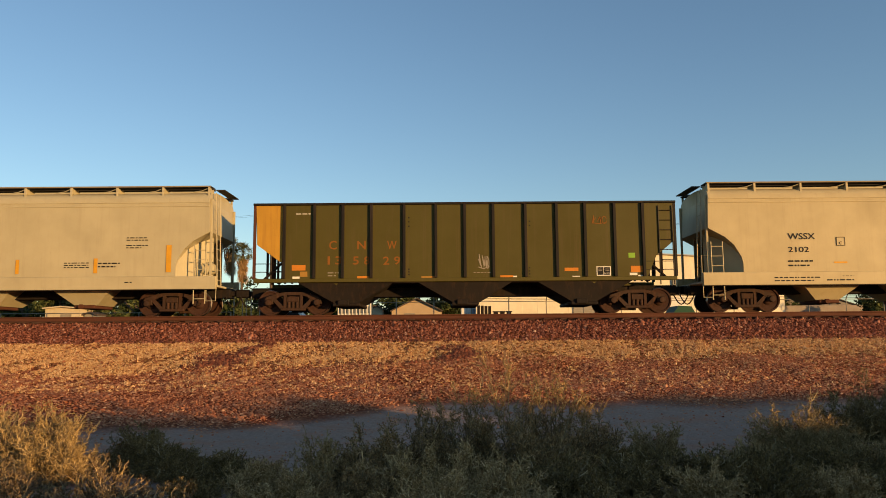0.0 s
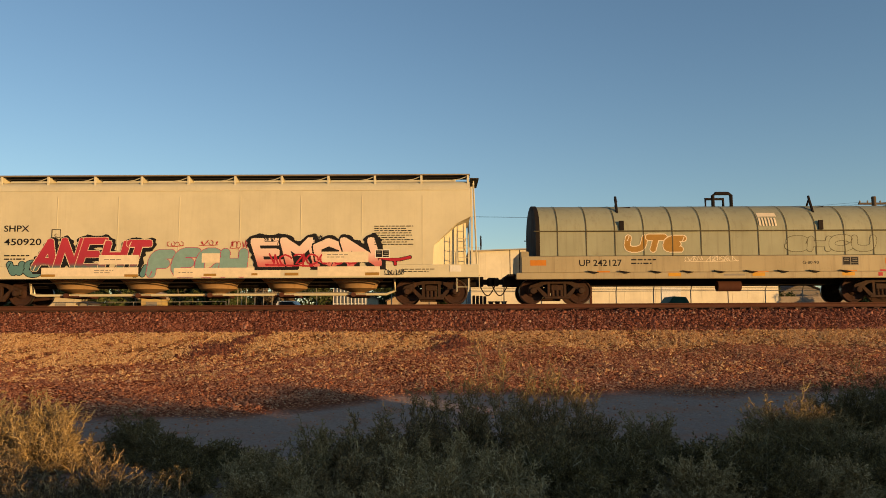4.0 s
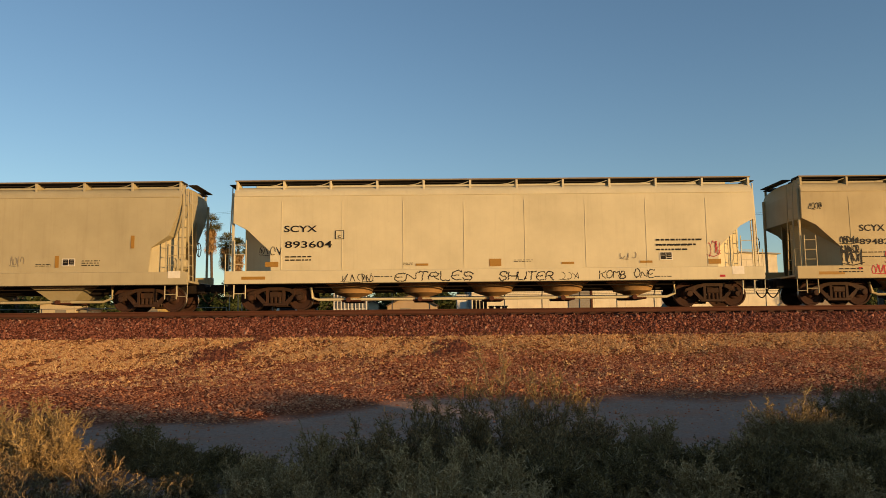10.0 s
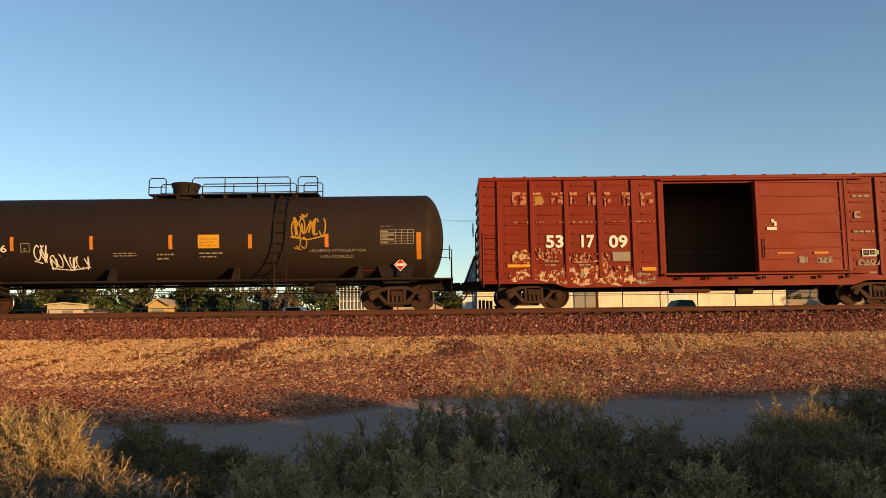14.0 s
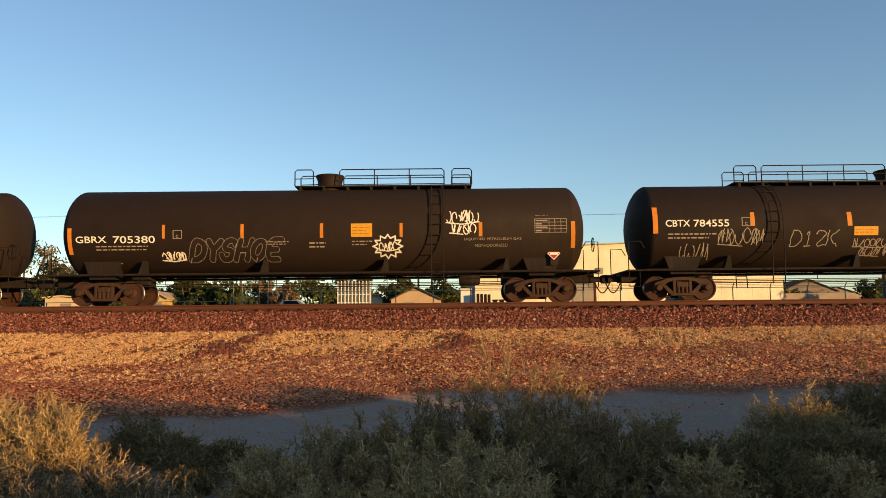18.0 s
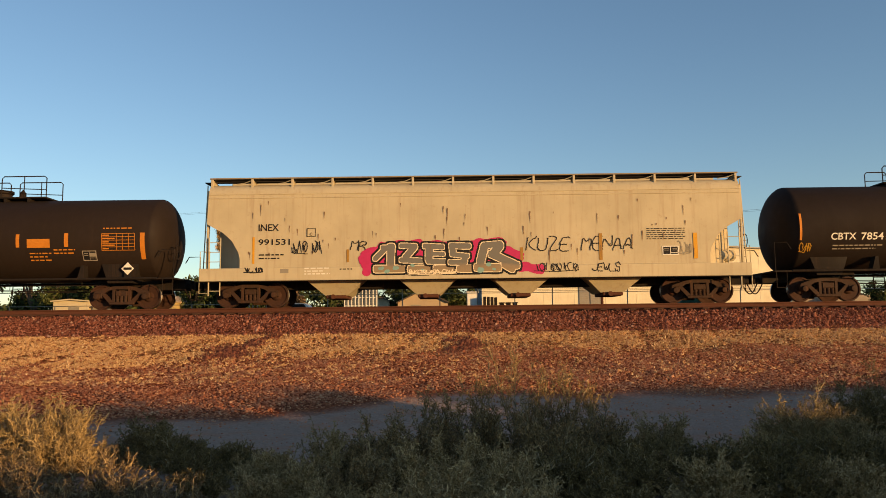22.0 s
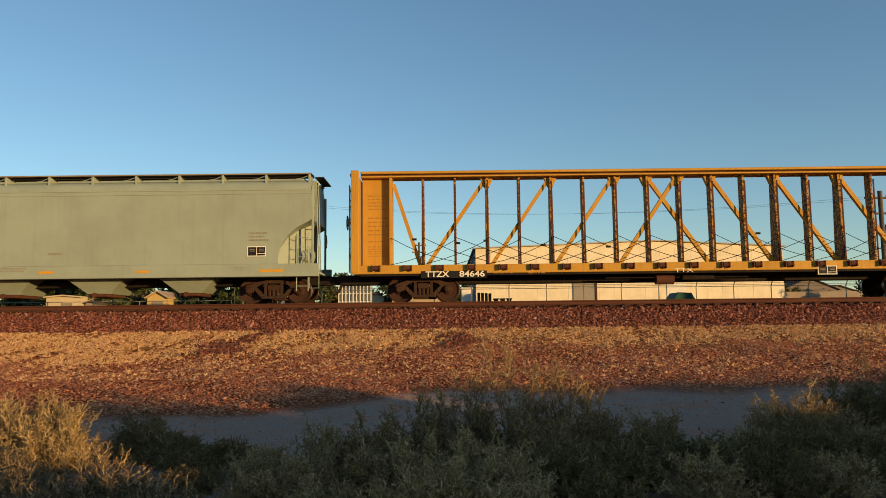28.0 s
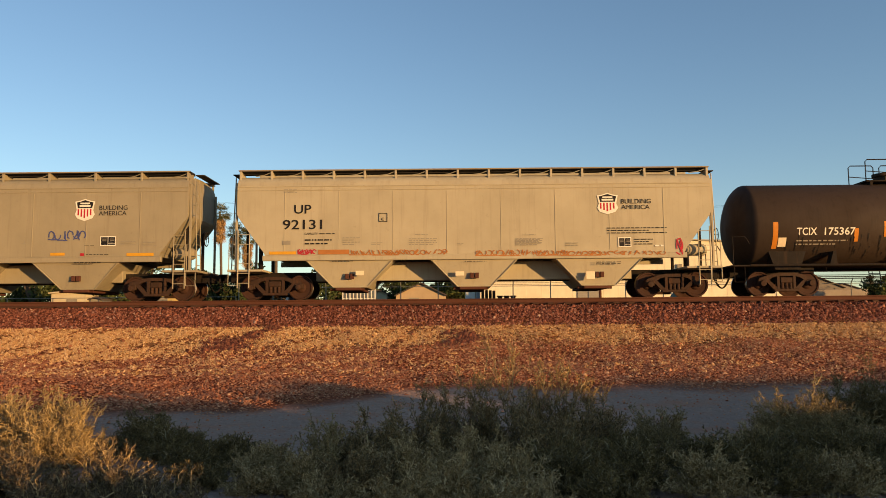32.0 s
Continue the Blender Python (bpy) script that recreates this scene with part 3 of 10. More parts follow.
def shrub(x, y, r, h, mat, twig, label, seed, full=1.0):
    """A desert bush: stems that fan out from the root, forked twigs that bend upwards, and short branchlets set with tiny leaves."""
    g = np.random.default_rng(seed)
    base = thing("shrub", pose(x, y, float(ground_z(y))), label, "shrub", "desert shrubs by the road")
    n = int(40 + 72 * r)
    a, tilt = g.uniform(0, 6.283, n), np.arccos(g.uniform(0.05, 1.0, n))
    lump = 0.86 + 0.13 * np.sin(3 * a + seed) * np.cos(2.3 * tilt + seed) + 0.13 * np.sin(5 * a + 2 * seed + 4 * tilt)
    length = 1.10 * lump / np.sqrt((np.sin(tilt) / r) ** 2 + (np.cos(tilt) / h) ** 2) * g.uniform(0.45, 1.0, n) ** 0.5
    out = np.stack([np.cos(a) * np.sin(tilt), np.sin(a) * np.sin(tilt), np.cos(tilt)], -1)
    root = np.stack([np.cos(a), np.sin(a), 0 * a], -1) * g.uniform(0, 0.15, (n, 1)) * r
    u = np.linspace(0, 1, 6)
    kink = np.cumsum(g.normal(0, 0.035, (n, 6, 3)), 1) * length[:, None, None]
    kink[:, 0] = 0
    bow = (u * (1 - u))[None, :, None] * np.array([0, 0, -0.35]) * length[:, None, None] * np.sin(tilt)[:, None, None]
    path = root[:, None] * (1 - u)[None, :, None] + out[:, None] * (length[:, None] * u)[..., None] + kink + bow
    v, f = ribbons(path, 0.0070, g)
    tagged(part("woody_core", grid_mesh("woody_core", v, f, twig), None, base, "bare woody stems"), kind="stuff")
    # twigs fork from the outer part of every stem and turn up
    m = int(n * 11 * full)
    i, s = g.integers(0, n, m), 0.28 + 0.72 * g.random(m) ** 0.8
    k = np.minimum((s * 5).astype(int), 4)
    fr = (s * 5 - k)[:, None]
    p0 = path[i, k] * (1 - fr) + path[i, k + 1] * fr
    d = unit(out[i] * 0.7 + g.normal(0, 0.42, (m, 3)) + np.array([0, 0, 0.25]))
    ln = g.uniform(0.08, 0.20, m) * (0.45 + 0.55 * min(1.0, h / 0.8))
    steps = np.cumsum(np.concatenate([np.zeros((m, 1, 3)), unit(d[:, None] + g.normal(0, 0.38, (m, 3, 3)))], 1), 1) * (ln / 3)[:, None, None]
    twigs = p0[:, None] + steps
    v, f = ribbons(twigs, 0.0052, g, 0.7)
    tagged(part("brushwood", grid_mesh("brushwood", v, f, twig), None, base), kind="stuff")
    # crooked branchlets fork off each twig
    b = m * 8
    i, k = np.repeat(np.arange(m), 8), g.integers(1, 4, b)
    q0 = twigs[i, k]
    way = unit(d[i] * 0.6 + g.normal(0, 0.62, (b, 3)) + np.array([0, 0, 0.15]))
    size = g.uniform(0.014, 0.034, (b, 1)) * (0.6 + 0.4 * min(1.0, h / 0.8))
    q1 = q0 + way * size
    q2 = q1 + unit(way + g.normal(0, 0.8, (b, 3))) * size
    v, f = ribbons(np.stack([q0, q1, q2], 1), 0.0036, g, 0.8)
    tagged(part("twig_crown", grid_mesh("twig_crown", v, f, mat), None, base), kind="stuff")
    # a few tiny leaves on the branchlets
    c = int(b * 0.9 * full)
    i, s = g.integers(0, b, c), g.random((c, 1))
    l0 = q1[i] * (1 - s) + q2[i] * s
    t = unit(g.normal(0, 0.6, (c, 3))) * g.uniform(0.010, 0.022, (c, 1))
    w = unit(np.cross(t, g.normal(0, 1, (c, 3)))) * g.uniform(0.0035, 0.0065, (c, 1))
    v = np.stack([l0 - w, l0 + w, l0 + t], 1).reshape(-1, 3)
    v[:, 2] = np.maximum(v[:, 2], 0.004)
    tagged(part("foliage", grid_mesh("foliage", v, np.arange(3 * c).reshape(-1, 3), mat), None, base), kind="stuff")


def build_shrubs():
    dry, grey, green = "straw-yellow desert shrub with dry twigs", "grey-green desert shrub with pale forked twigs", "dark green bushy desert shrub"
    brown, russet = "tall brownish desert shrub with dense twigs", "low reddish-brown desert shrub with bare dry twigs"
    for i, (x, y, r, h, kind) in enumerate([
            (-4.95, 9.0, 0.80, 0.86, 0), (-4.80, 9.3, 0.48, 0.74, 0), (-5.75, 9.2, 0.80, 0.86, 0), (-4.52, 8.6, 0.50, 0.60, 0), (-4.62, 9.2, 0.55, 0.76, 0),
            (-3.65, 6.5, 0.62, 0.46, 4), (-2.80, 6.3, 0.45, 0.60, 4), (-2.50, 5.9, 0.45, 0.50, 4), (-4.30, 7.0, 0.60, 0.50, 4), (-2.10, 5.7, 0.35, 0.46, 4), (-3.10, 5.9, 0.45, 0.46, 4),
            (-4.00, 10.0, 0.40, 0.62, 2), (-3.70, 9.4, 0.55, 0.42, 2), (-3.20, 9.0, 0.50, 0.36, 2), (-2.75, 8.3, 0.55, 0.26, 2), (-2.45, 7.5, 0.45, 0.17, 2),
            (-1.95, 8.0, 0.45, 0.36, 1), (-1.38, 7.3, 0.42, 0.34, 1), (-1.75, 7.2, 0.36, 0.24, 1), (-2.45, 8.6, 0.50, 0.30, 2), (-1.05, 6.7, 0.36, 0.30, 1),
            (-1.24, 8.0, 0.48, 0.60, 0), (-0.77, 8.2, 0.52, 0.72, 3), (-0.41, 7.3, 0.42, 0.54, 1), (-0.85, 7.1, 0.50, 0.44, 3), (-0.30, 8.9, 0.52, 0.98, 3),
            (0.22, 8.9, 0.56, 1.24, 3), (0.80, 9.1, 0.75, 1.38, 3), (1.30, 9.0, 0.62, 1.28, 3), (1.68, 9.0, 0.45, 0.98, 3),
            (0.20, 7.3, 0.52, 0.70, 1), (0.50, 6.8, 0.45, 0.60, 1), (-0.28, 6.2, 0.42, 0.44, 1), (0.08, 6.3, 0.45, 0.52, 1), (1.05, 8.0, 0.62, 0.66, 3), (1.10, 7.2, 0.55, 0.50, 2), (0.65, 6.1, 0.42, 0.40, 1),
            (2.77, 10.0, 0.32, 0.56, 0), (2.05, 8.4, 0.50, 0.42, 2), (2.65, 8.0, 0.58, 0.40, 2), (3.35, 8.1, 0.58, 0.40, 2), (1.75, 7.4, 0.52, 0.42, 2), (2.40, 7.1, 0.55, 0.36, 1), (3.05, 7.2, 0.55, 0.38, 2),
            (4.00, 8.2, 0.55, 0.40, 2), (4.60, 8.3, 0.55, 0.36, 2), (3.75, 7.2, 0.50, 0.34, 1), (4.35, 7.3, 0.50, 0.34, 2), (1.35, 6.4, 0.45, 0.34, 2), (3.60, 8.9, 0.42, 0.36, 1),
            (4.72, 10.6, 0.55, 0.80, 0), (5.15, 10.7, 0.45, 0.62, 0), (6.15, 11.5, 0.68, 0.82, 2), (6.85, 11.5, 0.75, 0.92, 2), (7.80, 11.8, 0.85, 0.95, 2), (5.10, 9.8, 0.48, 0.42, 0), (5.30, 9.2, 0.40, 0.34, 1), (5.60, 8.6, 0.55, 0.36, 2), (5.05, 8.3, 0.50, 0.34, 1)]):
        shrub(x, y, r, h, (LEAF_DRY, LEAF_GREY, LEAF_GREEN, LEAF_BROWN, LEAF_RUSSET)[kind], TWIG_PALE if kind in (0, 1, 4) else TWIG_DARK, (dry, grey, green, brown, russet)[kind], 100 + i, 1.25 if kind > 1 else 1.0)


# ---- unseen wall and hedge, added behind the camera to throw the shade ----
def build_shade():
    stucco = plain("shade_wall_stucco", (0.50, 0.42, 0.33), 0.9)
    w = Mesh().soft(3.0, 110.0, -4.3, -4.0, -0.1, 1.45, 0.02)
    tagged(new("wall_garden", w.data("wall_garden", stucco)), "unseen plain stucco wall added to shade the foreground", "wall", kind="structure")
    # hedge heights set so that chosen shrubs catch sun and the rest stay shaded
    tops = [(3.0, 1.95), (6.9, 1.95), (7.1, 1.55), (9.3, 1.56), (9.5, 1.62), (10.65, 1.63), (10.9, 2.42), (12.3, 2.42), (12.5, 2.16), (12.8, 2.16), (13.0, 2.44), (14.4, 2.50), (15.2, 2.32), (16.6, 2.18), (17.3, 2.30), (18.0, 2.66), (20.5, 2.84), (20.6, 2.08),
            (21.9, 2.08), (22.1, 2.72), (26.5, 2.72), (30.0, 2.88), (40.0, 2.95), (110.0, 2.95)]
    core = [(3.0, 1.452), (110.0, 1.452)] + [(x, z - 0.05) for x, z in reversed(tops)]
    hedge = thing("hedge", pose(0, -4.15, 0), "unseen green hedge added on the wall to shape the shade", "hedge")
    part("branches", Mesh().slab(core, -0.12, 0.12), TWIG_DARK, hedge)
    g = np.random.default_rng(5)
    n = 16000
    x = g.uniform(3.0, 60, n)
    top = np.interp(x, [q[0] for q in tops], [q[1] for q in tops])
    z = top - 0.05 + np.abs(g.normal(0, 0.06, n)) * (0.6 + np.sin(1.3 * x) * np.sin(0.37 * x + 1))
    p = np.stack([x, g.normal(0, 0.14, n), z], -1)
    c, d = g.normal(0, 0.05, (n, 3)), g.normal(0, 0.05, (n, 3))
    v = np.stack([p - c, p + d, p + c, p - d], 1).reshape(-1, 3)
    part("foliage", grid_mesh("foliage", v, np.arange(4 * n).reshape(-1, 4), LEAF_GREEN), None, hedge)


# ---- railway car parts ----
def bars(x0, z0, x1, z1, rows, seed):
    """Lines of small marks that stand for lettering too small to read."""
    g = random.Random(seed)
    m, step = [], (z1 - z0) / rows
    for i in range(rows):
        x, end = x0, x1 - g.random() * 0.3 * (x1 - x0) * (i % 2)
        while x < end - 0.02:
            w = min(g.uniform(0.05, 0.22), end - x)
            m.append((x, z1 - (i + 0.70) * step, x + w, z1 - (i + 0.34) * step))
            x += w + 0.045
    return m


class Side:
    """Paints marks on the near side of a car. surface: how far out the side lies at a height."""

    def __init__(self, car, surface):
        self.car, self.surface, self.layer = car, surface, 0.003

    def lift(self, least):
        """Every coat lies a little above the one before."""
        self.layer += 0.00025
        return least if least >= 0.02 else self.layer

    def put(self, name, verts, faces, mat, label="", lift=0.004):
        m, lift = Mesh(), self.lift(lift)
        m.v = [(x, self.surface(z) - lift, z) for x, z in verts]
        m.f = faces
        return part(name, m, mat, self.car, label)

    def rects(self, name, boxes, mat, label="", lift=0.004):
        """Painted rectangles; those that can be told apart are parts of their own."""
        if name != "lettering" and 1 < len(boxes) < 8:
            return [self.rects(name, [b], mat, label, lift) for b in boxes]
        v, f = [], []
        for x0, z0, x1, z1 in boxes:
            k = max(1, int((z1 - z0) / 0.15))
            for i in range(k):
                a, b = z0 + (z1 - z0) * i / k, z0 + (z1 - z0) * (i + 1) / k
                o = len(v)
                v += [(x0, a), (x1, a), (x1, b), (x0, b)]
                f.append((o, o + 1, o + 2, o + 3))
        return self.put(name, v, f, mat, label, lift)

    def table(self, x0, z0, x1, z1, rows, mat):
        """A ruled test-data panel: frame, lines and filled cells."""
        dz, w = (z1 - z0) / rows, 0.018
        boxes = [(x0, z0 + dz * i - w / 2, x1, z0 + dz * i + w / 2) for i in range(rows + 1)]
        boxes += [(x - w / 2, z0, x + w / 2, z1) for x in (x0, x0 + 0.45 * (x1 - x0), x0 + 0.63 * (x1 - x0), x0 + 0.82 * (x1 - x0), x1)]
        boxes += [(x0 + 0.03, z0 + dz * (i + 0.32), x0 + (0.22 + 0.18 * (i % 2)) * (x1 - x0), z0 + dz * (i + 0.68)) for i in range(rows)]
        return tagged(self.rects("lettering", boxes, mat), kind="stuff")

    def small(self, x0, z0, x1, z1, rows, mat, seed=1):
        return tagged(self.rects("lettering", bars(x0, z0, x1, z1, rows, seed), mat), kind="stuff")

    def text(self, s, x0, z0, x1, z1, mat, bold=0.0, lift=0.005, name="lettering", label="", shear=0.0):
        """Words set to fill the given box."""
        lift = self.lift(lift)
        c = bpy.data.curves.new("words", "FONT")
        c.body, c.offset, c.shear, c.resolution_u = s, bold, shear, 3
        ob = bpy.data.objects.new("words", c)
        me = bpy.data.meshes.new_from_object(ob)
        bpy.data.objects.remove(ob)
        co = np.empty(len(me.vertices) * 3)
        me.vertices.foreach_get("co", co)
        co = co.reshape(-1, 3)
        lo, hi = co.min(0), co.max(0)
        x = x0 + (co[:, 0] - lo[0]) / (hi[0] - lo[0]) * (x1 - x0)
        z = z0 + (co[:, 1] - lo[1]) / max(hi[1] - lo[1], 1e-6) * (z1 - z0)
        me.vertices.foreach_set("co", np.stack([x, [self.surface(q) - lift for q in z], z], -1).ravel())
        me.materials.clear()
        me.materials.append(mat)
        me.update()
        return part(name, me, None, self.car, label)

    def strokes(self, lines, width, mat, name="spray_tag", label="", lift=0.006):
        """Painted lines along (x, z) points."""
        xs, zs = [p[0] for q in lines for p in q], [p[1] for q in lines for p in q]
        cv = Canvas(min(xs) - width, min(zs) - width, max(xs) + width, max(zs) + width, min(0.014, width / 2))
        for pts in lines:
            cv.stroke(pts, width, 1)
        cv.show(self, {1: mat}, label, name)

    def scrawl(self, x0, z0, x1, z1, mat, seed, letters=6, width=0.025, label="", name="spray_tag"):
        """A loose hand-drawn tag that cannot be read."""
        rows = int((z1 - z0) / max(2.0 * (x1 - x0) / letters, 0.05))
        if rows > 1:
            for i in range(rows):
                self.scrawl(x0, z0 + (z1 - z0) * i / rows, x1, z0 + (z1 - z0) * (i + 0.85) / rows, mat, seed + i, letters, width, label, name)
            return None
        g, lines, step = random.Random(seed), [], (x1 - x0) / letters
        for i in range(letters):
            cx, h = x0 + (i + 0.5) * step, z1 - z0
            cz = z0 + h * (0.5 + g.uniform(-0.08, 0.08))
            kind, a0, turn = g.randrange(3), g.uniform(0, 6.28), g.choice((-1, 1)) * g.uniform(3.0, 6.0)
            if kind < 2:
                lines.append([(cx + 0.45 * step * math.cos(a0 + turn * k / 9), cz + 0.42 * h * math.sin(a0 + turn * k / 9) * g.uniform(0.85, 1.1)) for k in range(10)])
            if kind > 0:
                zig = [(cx + step * g.uniform(-0.5, 0.5), z0 + h * (g.uniform(0, 0.3) if k % 2 else g.uniform(0.65, 1))) for k in range(4)]
                lines.append(zig)
        lines.append([(x0, z0 + 0.1 * (z1 - z0)), (0.5 * x0 + 0.5 * x1, z0 - 0.02 * (z1 - z0)), (x1, z0 + 0.15 * (z1 - z0))][:g.choice((0, 3)) or 2])
        return self.strokes(lines, width, mat, name, label)

    def tag(self, s, x0, z0, x1, z1, mat, width=0.035, slant=0.15, label="hand-drawn spray tag"):
        """Words written by hand with a spray can."""
        g, step = random.Random(s + str(x0)), (x1 - x0) / len(s)
        lines = []
        for i, ch in enumerate(s):
            h, dz = (z1 - z0) * g.uniform(0.82, 1.0), (z1 - z0) * g.uniform(0.0, 0.12)
            for pts in glyph(ch, True):
                lines.append([(x0 + step * (i + 0.06 + 0.86 * a) + slant * h * (b - 0.5) + g.gauss(0, 0.012), z0 + dz + h * b + g.gauss(0, 0.015)) for a, b in pts])
        return self.strokes(lines, width, mat, "spray_tag", label)

    def piece(self, s, x0, z0, x1, z1, fill, line, fat=0.36, rim=0.03, glow=None, label="", shear=0.0, round_=True, inner=None):
        """Fat sprayed letters that lap over one another. fat: stroke of a letter by its width; inner: a thin line inside the rim."""
        g = random.Random(s + str(x0))
        cv = Canvas(x0 - 0.35, z0 - 0.10, x1 + 0.35, z1 + 0.30)
        n, h = len(s), z1 - z0
        step = (x1 - x0) / n
        sets = []
        for i, ch in enumerate(s):
            w = step * g.uniform(1.04, 1.16)
            weight = fat * min(w, 0.85 * h)
            cx, dz, k, tilt = x0 + step * (i + 0.5), z0, g.uniform(0.90, 1.0), g.uniform(-0.06, 0.06)
            place = lambda a, b: (cx + (a - 0.5) * (w - weight) + (shear + tilt) * h * (b - 0.5), dz + weight / 2 + b * (h * k - weight))
            sets.append(([[place(a, b) for a, b in pts] for pts in glyph(ch, round_)], weight))
        if glow:
            for lines, weight in sets:
                for pts in lines:
                    cv.stroke([(x + 0.05, z - 0.04) for x, z in pts], weight + 0.17 + 3 * rim, 3, 0.05)
        for i, (lines, weight) in enumerate(sets):
            for grow, k in ((2 * rim, 1),) + (((0.0, 4), (-1.1 * rim, 1)) if inner else ()) + ((0.0 if not inner else -1.1 * rim, 10 + i),):
                for pts in lines:
                    cv.stroke(pts, weight + grow, k, 0.0, round_)
        for lines, weight in sets[::2]:
            x, z = lines[0][0]
            cv.stroke([(x - 0.04, z - 0.10), (x + 0.03, z + 0.06)], 0.03, 1)
        cv.show(self, {1: line, 3: glow, 4: inner, **{10 + i: fill for i in range(n)}}, label)

    def blocks(self, x0, z0, letters, cloud, fill, line, back, label, rim=0.055, inner=None, spots=(), spot_mat=None, wide=1.0):
        """Square-cut sprayed letters, each of thick strokes (x, z to x, z, width), over a dark cloud."""
        cv = Canvas(x0 - 0.8, z0 - 0.05, x0 + 6.4, z0 + 2.1)
        for ax, az, bx, bz, w in cloud:
            cv.stroke([(x0 + wide * ax, z0 + az), (x0 + wide * bx, z0 + bz)], w, 3, 0.03)
        for i, strokes in enumerate(letters):
            for grow, k in ((rim, 1),) + (((-0.02, 4), (-0.075, 10 + i)) if inner else ((-0.03, 10 + i),)):
                for ax, az, bx, bz, w in strokes:
                    cv.stroke([(x0 + wide * ax, z0 + az), (x0 + wide * bx, z0 + bz)], w + grow, k, 0.0, False)
        for x, z, w in spots:
            cv.stroke([(x0 + wide * x, z0 + z), (x0 + wide * x + w / 2, z0 + z)], w, 5, 0.04)
        cv.show(self, {1: line, 3: back, 4: inner, 5: spot_mat, **{10 + i: fill for i in range(len(letters))}}, label)


GLYPHS = {"A": "00 24 40|11 31", "B": "00 04 24 33 22 02|22 41 30 00", "C": "43 34 14 03 01 10 30 41", "D": "00 04 24 43 41 20 00", "E": "44 04 00 40|02 32", "F": "00 04 44|02 32",
          "G": "43 34 14 03 01 10 30 41 42 22", "H": "00 04|40 44|02 42", "I": "20 24", "J": "44 41 30 10 01", "K": "00 04|44 02 40", "L": "04 00 40", "M": "00 04 22 44 40", "N": "00 04 40 44",
          "O": "20 01 03 24 43 41 20", "P": "00 04 34 43 32 02", "R": "00 04 34 43 32 02|22 40", "S": "43 34 14 03 12 32 41 30 10 01", "T": "04 44|24 20", "U": "04 01 10 30 41 44", "V": "04 20 44",
          "W": "04 10 23 30 44", "X": "00 44|04 40", "Y": "04 22 44|22 20", "Z": "04 44 00 40", "1": "13 24 20|10 30", "2": "03 14 34 43 00 40", "4": "34 01 41|34 30", "5": "44 04 02 32 41 30 00", " ": ""}


def glyph(ch, curved):
    """The strokes of a letter in a unit box, rounded by corner cutting."""
    out = []
    for run in GLYPHS.get(ch.upper(), GLYPHS["O"]).split("|"):
        pts = [(int(q[0]) / 4, int(q[1]) / 4) for q in run.split()]
        for _ in range(2 if curved else 0):
            cut = [pts[0]] if pts else []
            for (a, b), (c, d) in zip(pts[:-1], pts[1:]):
                cut += [(0.75 * a + 0.25 * c, 0.75 * b + 0.25 * d), (0.25 * a + 0.75 * c, 0.25 * b + 0.75 * d)]
            pts = cut + pts[-1:]
        if pts:
            out.append(pts)
    return out


class Canvas:
    """A stretch of a car's side on which colours are laid over one another; every colour then becomes one thin mesh."""

    def __init__(self, x0, z0, x1, z1, res=0.016):
        self.x, self.z, self.res = np.arange(x0, x1, res), np.arange(z0, z1, res), res
        self.gx, self.gz = np.meshgrid(self.x, self.z)
        self.ink = np.zeros(self.gx.shape, int)

    def stroke(self, pts, width, colour, rough=0.0, soft=True):
        pad = width / 2 + abs(rough) + self.res
        for (ax, az), (bx, bz) in zip(pts[:-1], pts[1:]):
            i0, i1 = np.searchsorted(self.z, (min(az, bz) - pad, max(az, bz) + pad))
            j0, j1 = np.searchsorted(self.x, (min(ax, bx) - pad, max(ax, bx) + pad))
            gx, gz = self.gx[i0:i1, j0:j1], self.gz[i0:i1, j0:j1]
            dx, dz = bx - ax, bz - az
            u = np.clip(((gx - ax) * dx + (gz - az) * dz) / max(dx * dx + dz * dz, 1e-9), 0, 1)
            ex, ez = np.abs(gx - ax - u * dx), np.abs(gz - az - u * dz)
            d = np.hypot(ex, ez) if soft else 0.5 * np.hypot(ex, ez) + 0.5 * np.maximum(ex, ez)
            if rough:
                d = d + rough * np.sin(9 * gx + 3 * np.sin(7 * gz)) * np.sin(11 * gz + 1)
            self.ink[i0:i1, j0:j1][d < width / 2] = colour

    def box(self, x0, z0, x1, z1, colour):
        self.ink[(self.gx > x0) & (self.gx < x1) & (self.gz > z0) & (self.gz < z1)] = colour

    def show(self, side, mats, label, kind="graffiti"):
        r, up = self.res, side.lift(0)
        for colour, mat in mats.items():
            if mat is None:
                continue
            on = np.pad(self.ink == colour, ((0, 0), (1, 1))).astype(int)
            row, a = np.nonzero(np.diff(on, axis=1) == 1)
            _, b = np.nonzero(np.diff(on, axis=1) == -1)
            if len(row) == 0:
                continue
            z, p, q = self.z[row], self.x[0] + a * r, self.x[0] + b * r
            v = np.stack([np.stack([p, z], -1), np.stack([q, z], -1), np.stack([q, z + r], -1), np.stack([p, z + r], -1)], 1).reshape(-1, 2)
            m = np.stack([v[:, 0], [side.surface(h) - up for h in v[:, 1]], v[:, 1]], -1)
            name = "graffiti_letter" if colour > 9 else kind
            part(name, grid_mesh(name, m, np.arange(len(m)).reshape(-1, 4), mat), None, side.car, label if colour > 9 or kind != "graffiti" else "")


SHARED = {}


def shared(key, make):
    if key not in SHARED:
        SHARED[key] = make()
    return SHARED[key]


